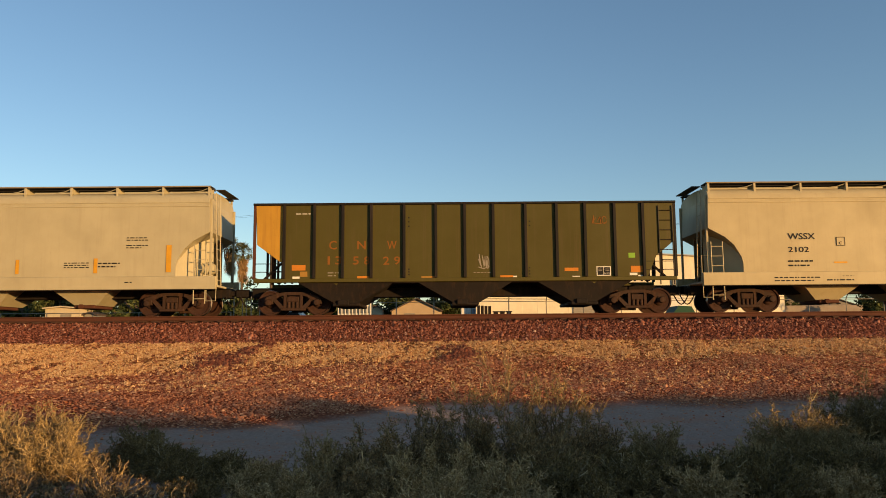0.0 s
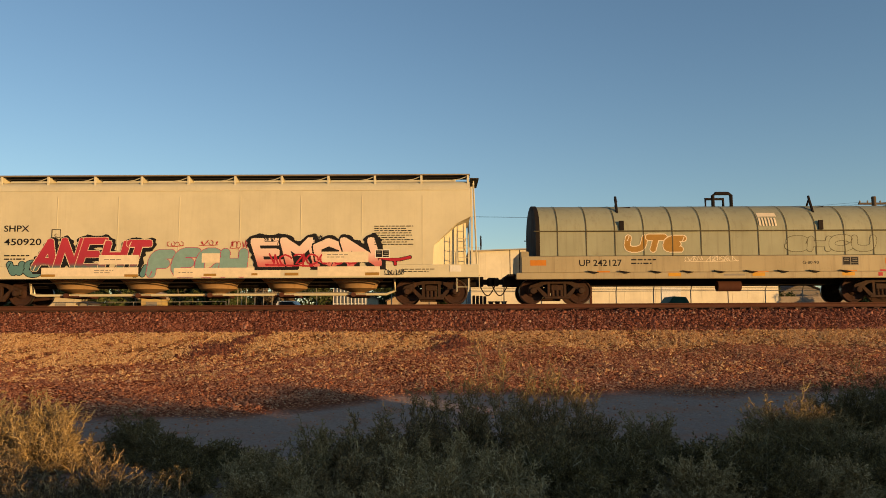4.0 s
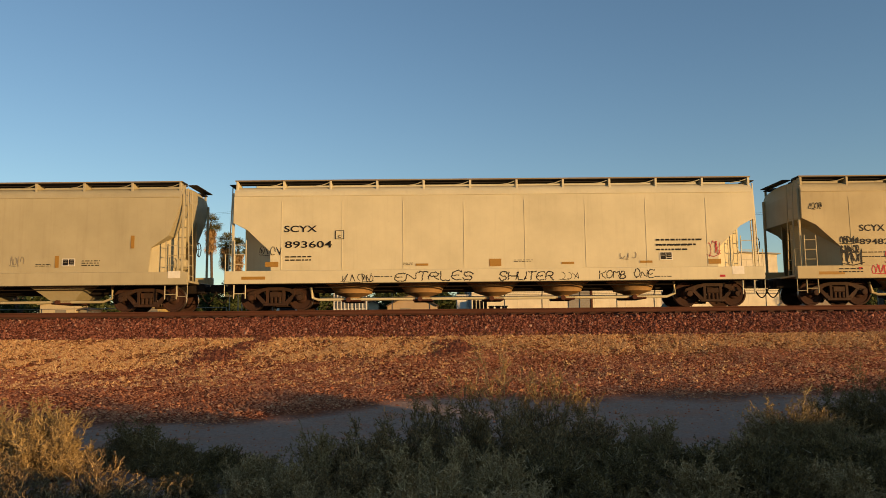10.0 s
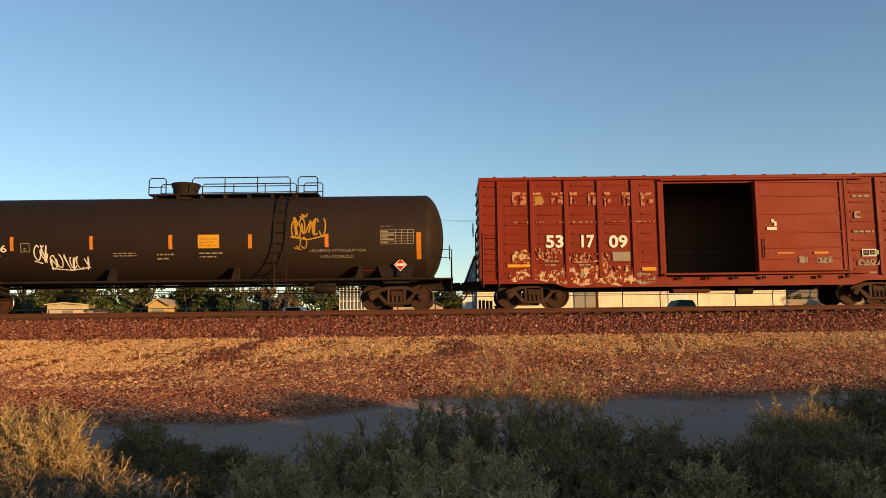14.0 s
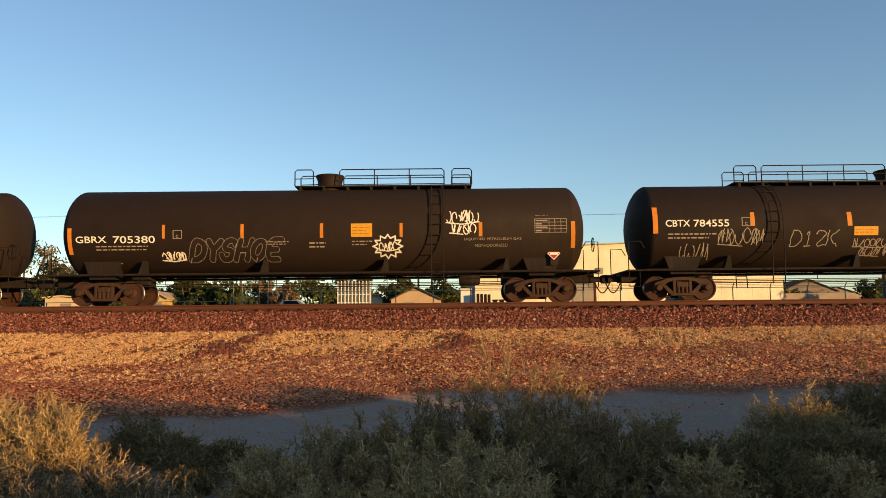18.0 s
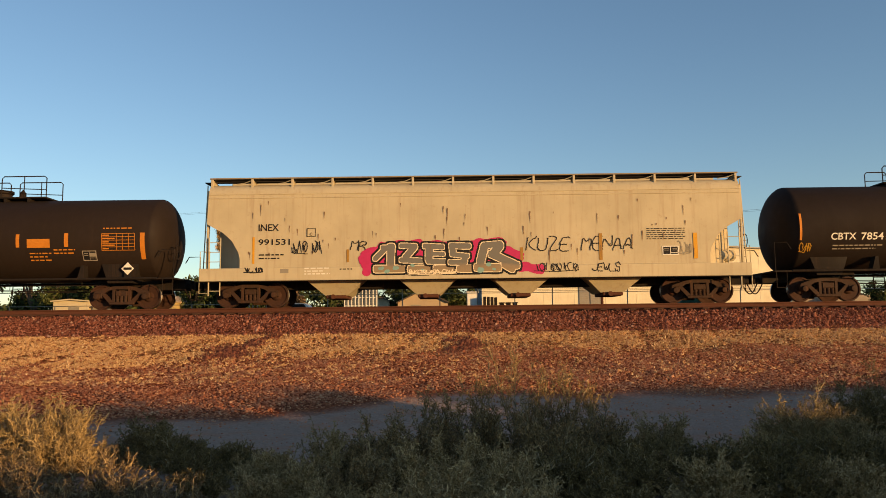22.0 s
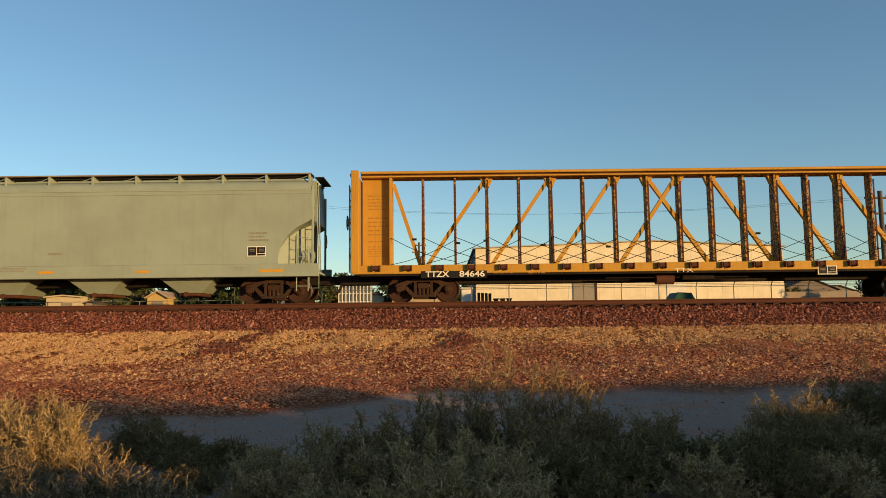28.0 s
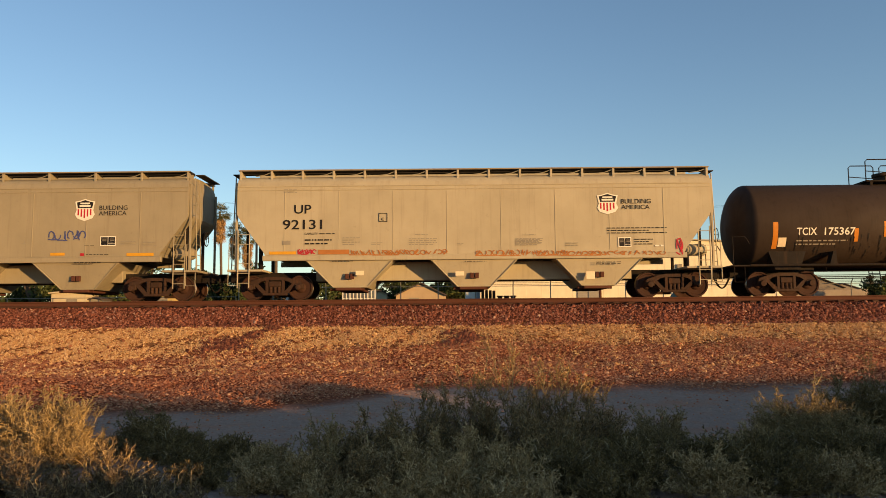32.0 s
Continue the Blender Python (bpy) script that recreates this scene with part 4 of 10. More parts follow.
def side_frame_mesh():
    m = Mesh()
    m.slab([(-1.06, 0.54), (-0.98, 0.66), (-0.80, 0.72), (-0.55, 0.80), (-0.28, 0.845), (0.28, 0.845), (0.55, 0.80), (0.80, 0.72), (0.98, 0.66), (1.06, 0.54), (0.98, 0.50), (0.74, 0.52), (0.50, 0.68), (0.30, 0.73), (-0.30, 0.73), (-0.50, 0.68), (-0.74, 0.52), (-0.98, 0.50)][::-1], -0.07, 0.07)
    for s in (-1, 1):
        out = [(s * 0.80, 0.60), (s * 0.70, 0.66), (s * 0.30, 0.27), (s * 0.44, 0.20)]
        m.slab(out if s < 0 else out[::-1], -0.06, 0.06)
        m.soft(min(s * 0.24, s * 0.35), max(s * 0.24, s * 0.35), -0.065, 0.065, 0.22, 0.75, 0.01)
        m.soft(s * 0.89 - 0.16, s * 0.89 + 0.16, -0.09, 0.09, 0.40, 0.60, 0.02)
    m.soft(-0.46, 0.46, -0.075, 0.075, 0.16, 0.27, 0.02)
    return m.data("side_frame", STEEL, 40)


def wheelset_mesh():
    m, r = Mesh(), 0.457
    for s in (-1, 1):
        prof = [(0.66, 0.10), (0.66, 0.16), (0.69, 0.34), (0.655, 0.40), (0.652, 0.47), (0.665, 0.483), (0.690, 0.478), (0.705, 0.462), (0.79, r), (0.795, 0.44), (0.79, 0.405), (0.755, 0.385), (0.735, 0.20), (0.80, 0.15), (0.82, 0.11)]
        prof = [(s * d, q) for d, q in prof]
        m.lathe(prof if s > 0 else prof[::-1], "y", (0, 0, 0), 24)
    m.lathe([(-1.12, 0.06), (-1.11, 0.075), (-0.84, 0.08), (0.84, 0.08), (1.11, 0.075), (1.12, 0.06)], "y", (0, 0, 0), 12)
    m.box(-0.30, -0.22, -0.752, -0.72, -0.05, 0.05)
    me = m.data("wheelset", WHEEL, 35)
    me.materials.append(TREAD)
    for q in me.polygons:
        d = [math.hypot(me.vertices[i].co.x, me.vertices[i].co.z) for i in q.vertices]
        if min(d) > 0.436 and abs(q.normal.y) < 0.9:
            q.material_index = 1
    return me


WHEELSETS = []      # every wheelset with its car's middle, to be turned as the train rolls


def bogie(car, x, mat=None):
    """A three-piece freight bogie at x under a car."""
    bolster = shared("bolster", lambda: Mesh().soft(-0.19, 0.19, -0.92, 0.92, 0.50, 0.72, 0.03).soft(-0.22, 0.22, -1.10, -0.92, 0.48, 0.68, 0.02).soft(-0.22, 0.22, 0.92, 1.10, 0.48, 0.68, 0.02).data("bogie", STEEL))
    b = part("bogie", bolster, None, car, "rust-brown cast steel three-piece bogie", at=pose(x, 0, 0))
    for s in (-1, 1):
        part("side_frame", shared("side_frame", side_frame_mesh), None, b, at=pose(0, s * 1.02, 0))
        for k in (-0.15, 0.0, 0.15):
            coil = shared("spring", lambda: Mesh().lathe([(0.26 + 0.0275 * i, 0.060 + 0.008 * (i % 2)) for i in range(9)], "z", (0, 0, 0), 10).data("spring", STEEL, 30))
            part("spring", coil, None, b, at=pose(k, s * 1.05, 0))
        for k in (-0.89, 0.89):
            cap = shared("bearing_cap", lambda: Mesh().lathe([(-0.08, 0.05), (-0.07, 0.10), (0.0, 0.115), (0.06, 0.12)], "y", (0, 0, 0), 14).data("bearing_cap", STEEL, 40))
            part("bearing_cap", cap, None, b, at=pose(k, s * 1.14, 0.457, 0, 0, 0 if s < 0 else 180))
    for k in (-0.89, 0.89):
        w = part("wheelset", shared("wheelset", wheelset_mesh), None, b, at=pose(k, 0, 0.457))
        WHEELSETS.append((w, car, k))
        beam = shared("brake_beam", lambda: Mesh().tube([(0, -0.75, 0), (0, 0.75, 0)], 0.045, 8).soft(-0.05, 0.05, -0.82, -0.70, -0.16, 0.16, 0.015).soft(-0.05, 0.05, 0.70, 0.82, -0.16, 0.16, 0.015).data("brake_beam", UNDER))
        part("brake_beam", beam, None, b, at=pose(k * 0.40, 0, 0.42))


def coupler(car, x, s):
    """The knuckle coupler and its air hose at one end; s: -1 or 1."""
    m = Mesh().soft(min(x - s * 0.5, x + s * 0.42), max(x - s * 0.5, x + s * 0.42), -0.09, 0.09, 0.76, 0.96, 0.02)
    m.soft(min(x + s * 0.36, x + s * 0.66), max(x + s * 0.36, x + s * 0.66), -0.17, 0.13, 0.70, 1.02, 0.04)
    part("coupler", m, UNDER, car, "dark steel knuckle coupler", 40)
    hose = [(x + s * (0.05 + 0.6 * u), -0.35, 0.72 - 0.42 * math.sin(3.1 * u) + 0.05 * u) for u in [i / 10 for i in range(11)]]
    part("air_hose", Mesh().tube(hose, 0.024, 6), UNDER, car, "black rubber brake hose", 40)


def ladder(car, x, y, z0, z1, n, mat, wide=0.42, lean=0.0, axis="x"):
    """A ladder with its rungs as pieces."""
    a = Mesh()
    for s in (-0.5, 0.5):
        dx, dy = (s * wide, 0) if axis == "x" else (0, s * wide)
        a.tube([(x + dx, y + dy, z0), (x + dx + lean, y + dy, z1)], 0.022, 5)
    ob = part("ladder", a, mat, car)
    bar = shared(("rung", wide, mat.name, axis), lambda: Mesh().tube([(-wide / 2, 0, 0), (wide / 2, 0, 0)] if axis == "x" else [(0, -wide / 2, 0), (0, wide / 2, 0)], 0.014, 5).data("rung", mat))
    for i in range(n):
        u = (i + 0.5) / n
        part("rung", bar, None, ob, at=pose(x + lean * u, y, z0 + (z1 - z0) * u))
    return ob


def hand_brake(car, x, y, z, mat, axis="x"):
    ring = Mesh()
    pts = [(0, 0.26 * math.cos(6.2832 * i / 18), 0.26 * math.sin(6.2832 * i / 18)) for i in range(19)]
    if axis == "y":
        pts = [(b, 0, c) for a, b, c in pts]
    ring.tube([(x + a, y + b, z + c) for a, b, c in pts], 0.018, 6)
    for k in range(4):
        q = pts[1 + 4 * k]
        ring.tube([(x, y, z), (x + q[0], y + q[1], z + q[2])], 0.012, 5)
    part("brake_wheel", ring, mat, car, "spoked hand brake wheel", 40)


def common(car, a, inset, reach, mat=UNDER, sill=True):
    if sill:
        part("centre_sill", Mesh().soft(-a - reach + 0.25, a + reach - 0.25, -0.33, 0.33, 0.68, 1.05, 0.02), mat, car)
    for s in (-1, 1):
        bogie(car, s * (a - inset))
        coupler(car, s * (a + reach - 0.45), s)


def car_at(x0, x1, label, category, group="freight cars of the train", name="railcar"):
    """An empty car thing between two ends along the train; returns it and its half length."""
    ob = thing(name, pose((x0 + x1) / 2, TRACK, RAIL), label, category, group)
    CARS.append((ob, (x0 + x1) / 2))
    return ob, (x1 - x0) / 2


CARS = []
HALF = 1.6          # half the width of a car


def cut_body(a, cut, z_sill, z_top):
    """The side of a covered hopper: ends cut away below. cut: (in from the end, height) from the top of the cut down."""
    left = [(-a + d, z) for d, z in cut]
    return [(x, z) for x, z in [(-a, z_top)] + left] + [(-x, z) for x, z in reversed(left)] + [(a, z_top)]


def hopper_car(x0, x1, paint_mat, label, style, gap, sill_mat=None, bays=4, posts=None):
    """A covered hopper. style: 'pellet' (straight sides, round outlets), 'flow' (rounded sides), 'ribbed' (deep hoppers below the sill).
    posts: spaces between the walkway's posts. gap: half the room to the next car."""
    car, a = car_at(x0, x1, label, "hopper car", name="covered_hopper_car")
    sill_mat = sill_mat or paint_mat
    deep = style == "ribbed"
    zb = 1.42 if not deep else 1.60
    if style == "pellet":
        cut, inset = [(-0.01, 3.18), (0.50, 2.92), (1.34, 2.12), (1.38, zb)], 1.45
    elif style == "flow":
        cut, inset = [(-0.05, 3.05), (0.55, 2.72), (0.88, 2.42), (1.12, 2.00), (1.18, 1.75), (1.18, zb)], 1.45
    elif style == "curve":
        cut, inset = [(0.02, 3.95), (0.12, 3.55), (0.42, 2.75), (1.05, 2.30), (1.12, zb)], 1.35
    else:
        cut, inset = [(0.0, 3.12), (0.06, 2.98), (0.98, 1.72), (1.04, zb)], 1.30
    out = cut_body(a, cut, zb, 4.16)
    body = Mesh()
    body.slab(out, -HALF, HALF)
    part("body", body, paint_mat, car)
    # arched roof with its eave
    arch = [(-HALF, 4.16), (-HALF + 0.015, 4.28), (-1.52, 4.40), (-1.38, 4.50), (-1.05, 4.58), (-0.55, 4.64), (0, 4.66)]
    arch = arch + [(-y, z) for y, z in arch[-2::-1]]
    part("roof", Mesh().section(arch[::-1], -a + 0.01, a - 0.01), paint_mat, car, smooth=35)
    for z in ((4.14, 4.0) if style in ("flow", "ribbed") else (4.17,)):
        part("eave_trim", Mesh().soft(-a + 0.02, a - 0.02, -HALF - 0.018, -HALF + 0.02, z - 0.018, z + 0.018, 0.006), paint_mat, car)
    # welded seams of the side sheets
    if style in ("pellet", "ribbed"):
        k = 8
        seam = Mesh().soft(-0.018, 0.018, -0.012, 0.01, zb + 0.02, 3.95, 0.004).data("seam", paint_mat)
        for i in range(k):
            part("seam", seam, None, car, at=pose(-a + 1.75 + (2 * a - 3.5) * i / (k - 1), -HALF, 0))
    for s in (-1, 1):
        if not deep:
            part("side_sill", Mesh().soft(-a - 0.30, a + 0.30, min(s * HALF, s * (HALF - 0.16)) - 0.012 * (s < 0), max(s * HALF, s * (HALF - 0.16)), 0.95, zb - 0.003, 0.012), sill_mat, car)
            # flange coloured black, to stand for the shadow line below the sill
            part("sill_flange", Mesh().soft(-a - 0.28, a + 0.28, min(s * 1.64, s * 1.45), max(s * 1.64, s * 1.45), 0.92, 0.948, 0.006), UNDER, car)
        else:
            part("side_sill", Mesh().soft(-a + 0.95, a - 0.95, min(s * 1.615, s * 1.45), max(s * 1.615, s * 1.45), 1.40, 1.597, 0.012), sill_mat, car)
        # end platforms, posts, plates and ladders
        xe = s * a
        lo, hi = sorted((xe - s * 0.95, xe + s * 0.35))
        part("end_platform", Mesh().soft(lo, hi, -1.52, 1.52, 1.02, 1.10, 0.012), sill_mat, car)
        if style != "ribbed":
            # side plates that taper in towards the end
            pts = [(max(d, 0.12), z) for d, z in cut]
            deep_in = pts[-1][0]
            for y_sign in (-1, 1):
                vs, fs = [], []
                for d, z in pts:
                    y = HALF - 0.04 - 0.95 * (deep_in - d)
                    for t in (0.0, 0.03):
                        vs += [(xe - s * d, y_sign * (y - t), z + 0.04), (xe - s * d, y_sign * (y - t), 1.08)]
                for q in range(len(pts) - 1):
                    o = 4 * q
                    fs += [(o, o + 1, o + 5, o + 4), (o + 2, o + 6, o + 7, o + 3)]
                fs += [(0, 2, 3, 1), (4 * len(pts) - 4, 4 * len(pts) - 3, 4 * len(pts) - 1, 4 * len(pts) - 2)]
                part("end_plate", Mesh().add(vs, fs), paint_mat, car)
            part("bolster_web", Mesh().slab([(xe - s * 1.45, 2.0), (xe - s * 1.55, 2.0), (xe - s * 1.55, 1.0), (xe - s * 1.45, 1.0)][::s], -1.45, 1.45), paint_mat, car)
        else:
            slope = [(0.02, 3.35), (0.10, 3.40), (2.3, 1.60), (2.1, 1.55)]
            slope = [(xe - s * d, z) for d, z in slope]
            part("slope_sheet", Mesh().slab(slope if s < 0 else slope[::-1], -1.25, 1.25), paint_mat, car)
            for q in (0.25, 0.75):
                for y in (-0.9, 0.9):
                    part("end_post", Mesh().soft(xe - s * q - 0.05, xe - s * q + 0.05, y - 0.05, y + 0.05, 1.10, 3.3 - q * 0.9, 0.008), UNDER, car)
        for y in (-1.45, 1.45):
            part("corner_post", Mesh().soft(xe + s * 0.05 - 0.04, xe + s * 0.05 + 0.04, y - 0.04, y + 0.04, 1.10, 4.3, 0.008), paint_mat, car)
        # tall ladder at the end, short ladder on the side
        ladder(car, xe + s * 0.26, -1.36 + 0.3, 1.10, 4.55, 9, paint_mat, 0.44, -s * 0.12, axis="y")
        ladder(car, xe - s * 0.25 if s < 0 else xe - s * 0.30, -1.56, 0.42, 2.55, 6, paint_mat, 0.42)
        rail = [(xe - s * 0.05, -1.5, 1.1), (xe - s * 0.05, -1.5, 2.05), (xe + s * 0.30, -1.5, 2.05), (xe + s * 0.30, -1.5, 1.1)]
        part("grab_rail", Mesh().tube(rail, 0.016, 5), paint_mat, car)
        part("sill_step", Mesh().tube([(xe - s * 0.05, -1.55, 1.0), (xe - s * 0.05, -1.55, 0.52), (xe + s * 0.30, -1.55, 0.52), (xe + s * 0.30, -1.55, 1.0)], 0.018, 5), paint_mat, car)
        part("crossover_board", Mesh().soft(*sorted((xe + s * 0.02, xe + s * 0.36)), -0.95, 0.95, 4.70, 4.735, 0.006), GRATE, car)
    hand_brake(car, a + 0.42, -0.75, 2.3, UNDER)
    if style != "pellet":
        part("brake_cylinder", Mesh().lathe([(0, 0.0), (0.02, 0.20), (0.10, 0.22), (0.78, 0.22), (0.86, 0.16), (0.87, 0)], "x", (a - 0.85, -0.75, 1.75), 20), paint_mat, car, "round air reservoir on the end platform", 40)
    # the walkway on the roof
    n = posts or 11
    pm = shared(("board_post", paint_mat.name), lambda: Mesh().soft(-0.042, 0.042, -0.03, 0.02, 4.26, 4.73, 0.008).data("board_post", paint_mat))
    tie = shared(("board_bracket", paint_mat.name), lambda: Mesh().slab([(-0.02, 4.52), (0.02, 4.52), (0.02, 4.72), (-0.02, 4.72)], 0.0, 0.55).data("board_bracket", paint_mat))
    strut = shared(("board_strut", paint_mat.name), lambda: Mesh().tube([(0.0, 0.0, 4.70), (-0.30, 0.06, 4.60), (-0.62, 0.12, 4.57)], 0.018, 5).data("board_strut", paint_mat))
    for s in (-1, 1):
        board = part("walkway", Mesh().soft(-a, a, min(s * 1.485, s * 0.92), max(s * 1.485, s * 0.92), 4.735, 4.775, 0.006), GRATE, car, "steel grating walkway")
        part("walkway_edge", Mesh().soft(-a, a, s * 1.50 - 0.012, s * 1.50 + 0.012, 4.732, 4.780, 0.004), EDGE, board)
        for y in (0.92, 1.21):
            part("walkway_edge", Mesh().soft(-a, a, s * y - 0.012, s * y + 0.012, 4.675, 4.732, 0.004), GRATE, board)
        for i in range(n + 1):
            x = -a + 0.08 + (2 * a - 0.16) * i / n
            part("board_post", pm, None, car, at=pose(x, s * 1.47, 0, 0, 0, 0 if s < 0 else 180))
            if s < 0:
                part("board_bracket", tie, None, car, at=pose(x, -1.45, 0))
                if i:
                    part("board_strut", strut, None, car, at=pose(x, -1.46, 0))
    # loading trough along the ridge, with its cover in lengths
    part("hatch_coaming", Mesh().soft(-a + 0.5, a - 0.5, -0.40, 0.40, 4.60, 4.80, 0.02), paint_mat, car)
    cover = 2 * (a - 0.5) / (bays + 1)
    hatch = shared(("hatch", round(cover, 3)), lambda: Mesh().soft(-cover / 2 + 0.03, cover / 2 - 0.03, -0.46, 0.46, 4.802, 4.90, 0.03).data("roof_hatch", GRATE))
    latch = shared("hatch_latch", lambda: Mesh().soft(-0.05, 0.05, -0.50, 0.50, 4.86, 4.93, 0.015).data("hatch_latch", paint_mat))
    for i in range(bays + 1):
        x = -a + 0.5 + cover * (i + 0.5)
        lid = part("roof_hatch", hatch, None, car, at=pose(x, 0, 0))
        for k in (-0.3, 0.3):
            part("hatch_latch", latch, None, lid, at=pose(k * cover, 0, 0))
    # outlets between the bogies
    span, first = 2 * (a - inset) - 2.9, -(a - inset) + 1.45
    if deep:
        wide = 4.55
        part("centre_ridge", Mesh().soft(first, -first, -0.62, 0.62, 0.70, 1.40, 0.02), paint_mat, car)
        for i in range(bays):
            c = wide * (i + 0.5 - bays / 2)
            h = Mesh()
            top, low = 1.62, 0.62
            vs = [(c - top, -1.52, 1.42), (c + top, -1.52, 1.42), (c + top, 1.52, 1.42), (c - top, 1.52, 1.42), (c - low, -1.25, 0.42), (c + low, -1.25, 0.42), (c + low, 1.25, 0.42), (c - low, 1.25, 0.42)]
            h.add(vs, [(4, 5, 1, 0), (5, 6, 2, 1), (6, 7, 3, 2), (7, 4, 0, 3), (0, 1, 2, 3), (7, 6, 5, 4)])
            part("hopper_bay", h, paint_mat, car)
            part("bay_flange", Mesh().tube([(c - top + 0.1, -1.54, 1.36), (c - low, -1.28, 0.44), (c + low, -1.28, 0.44), (c + top - 0.1, -1.54, 1.36)], 0.022, 5), paint_mat, car)
            g = Mesh().soft(c - 0.55, c + 0.40, -1.30, 1.30, 0.32, 0.42, 0.02).tube([(c - 0.75, -1.1, 0.36), (c + 0.5, -1.1, 0.36)], 0.05, 8)
            part("outlet_gate", g, RUST, car)
            part("vibrator_bracket", Mesh().soft(c - 0.16, c - 0.02, -1.50, -1.40, 0.72, 0.92, 0.01).soft(c + 0.02, c + 0.16, -1.50, -1.40, 0.72, 0.92, 0.01), RUST, car)
    else:
        wide = span / bays
        for i in range(bays):
            c = first + wide * (i + 0.5)
            if style == "pellet":
                h = Mesh().lathe([(0.36, 0.22), (0.48, 0.26), (0.62, 0.70), (0.78, 0.78), (1.10, 1.15), (1.12, 1.15)], "z", (c, -0.25, 0), 20)
            else:
                h = Mesh()
                top, low = min(wide * 0.42, 1.15), 0.42
                vs = [(c - top, -1.30, 1.05), (c + top, -1.30, 1.05), (c + top, 1.30, 1.05), (c - top, 1.30, 1.05), (c - low, -0.8, 0.42), (c + low, -0.8, 0.42), (c + low, 0.8, 0.42), (c - low, 0.8, 0.42)]
                h.add(vs, [(4, 5, 1, 0), (5, 6, 2, 1), (6, 7, 3, 2), (7, 4, 0, 3), (0, 1, 2, 3), (7, 6, 5, 4)])
            part("hopper_bay", h, paint_mat if style != "pellet" else OUTLET, car, smooth=40)
            part("outlet_gate", Mesh().soft(c - 0.38, c + 0.38, -0.95, 0.6, 0.30, 0.43, 0.03).tube([(c - 0.1, -1.05, 0.37), (c - 0.1, -0.9, 0.37)], 0.09, 10), RUST, car, smooth=40)
        if style in ("pellet", "curve"):
            pipe = Mesh().tube([(first - 0.2, -0.85, 0.85), (first - 0.1, -0.9, 0.45), (first + 0.1, -0.9, 0.38), (-first - 0.2, -0.9, 0.38), (-first + 0.1, -0.9, 0.50), (-first + 0.1, -0.85, 0.95)], 0.055, 8)
            part("unloading_pipe", pipe, paint_mat, car, smooth=40)
            part("brake_rod", Mesh().tube([(first, -1.2, 0.82), (-first, -1.2, 0.82)], 0.02, 6), UNDER, car)
    common(car, a, inset, gap)
    return car, a, Side(car, lambda z: -HALF - (0.015 if deep else 0.012))


def plate_box(sd, x, z, w=0.62, h=0.40, mat=M_WHITE):
    """The consolidated stencil: dark panels in a thin pale frame, with small marks in them."""
    sd.rects("stencil_frame", [(x, z, x + w, z + h)], mat, lift=0.003)
    sd.rects("stencil_panel", [(x + 0.03, z + 0.03, x + w * 0.485, z + h - 0.03), (x + w * 0.515, z + h * 0.30, x + w - 0.03, z + h - 0.03), (x + w * 0.515, z + 0.03, x + w - 0.03, z + h * 0.25)], M_BLACK, lift=0.006)
    sd.rects("lettering", [(x + w * (0.12 + 0.5 * k), z + h * q, x + w * (0.40 + 0.5 * k), z + h * (q + 0.06)) for k in (0, 1) for q in (0.50, 0.68)], M_GREY, lift=0.006)


def c_box(sd, x, z, s=0.30, mat=M_BLACK):
    sd.strokes([[(x, z), (x + s, z), (x + s, z + s), (x, z + s), (x, z)]], 0.02, mat, "lettering")
    sd.text("C", x + s * 0.34, z + s * 0.15, x + s * 0.66, z + s * 0.5, mat, 0.02)


def hazard(car, x, z, mat):
    """A diamond placard in its holder below the end of a tank."""
    holder = part("placard_holder", Mesh().soft(x - 0.13, x + 0.13, -1.385, -1.36, z - 0.42, z - 0.10, 0.008).slab([(x - 0.26, z), (x, z - 0.26), (x + 0.26, z), (x, z + 0.26)], -1.395, -1.386), UNDER, car)
    red = mat is M_RED
    for name, box, ink in (("placard_rim", 0.235, M_WHITE), ("placard", 0.20, mat)):
        y = -1.399 if ink is M_WHITE and name == "placard_rim" else -1.403
        part(name, Mesh().add([(x - box, y, z), (x, y, z - box), (x + box, y, z), (x, y, z + box)], [(0, 1, 2, 3)]), ink, holder, "red diamond hazard placard" if red and name == "placard" else "")
    part("placard_band", Mesh().add([(x - 0.15, -1.407, z - 0.045), (x + 0.15, -1.407, z - 0.045), (x + 0.15, -1.407, z + 0.045), (x - 0.15, -1.407, z + 0.045)], [(0, 1, 2, 3)]), M_WHITE if red else M_BLACK, holder)


def rust_runs(sd, x0, x1, z0, z1, n, seed, mat=None):
    """Thin rust stains that run down from pits in the paint."""
    g = random.Random(seed)
    boxes = []
    for _ in range(n):
        x, z, w, h = g.uniform(x0, x1), g.uniform(z0, z1), g.uniform(0.020, 0.045), g.uniform(0.10, 0.55) * g.uniform(0.4, 1.0)
        for k in range(6):
            a, drift = w * (1 - 0.15 * k) / 2, g.uniform(-0.006, 0.006)
            boxes.append((x - a + drift, z - h * (k + 1) / 6, x + a + drift, z - h * k / 6))
    tagged(sd.rects("rust_stain", boxes, mat or M_DRIP, "brown rust stains", 0.003), kind="stuff")


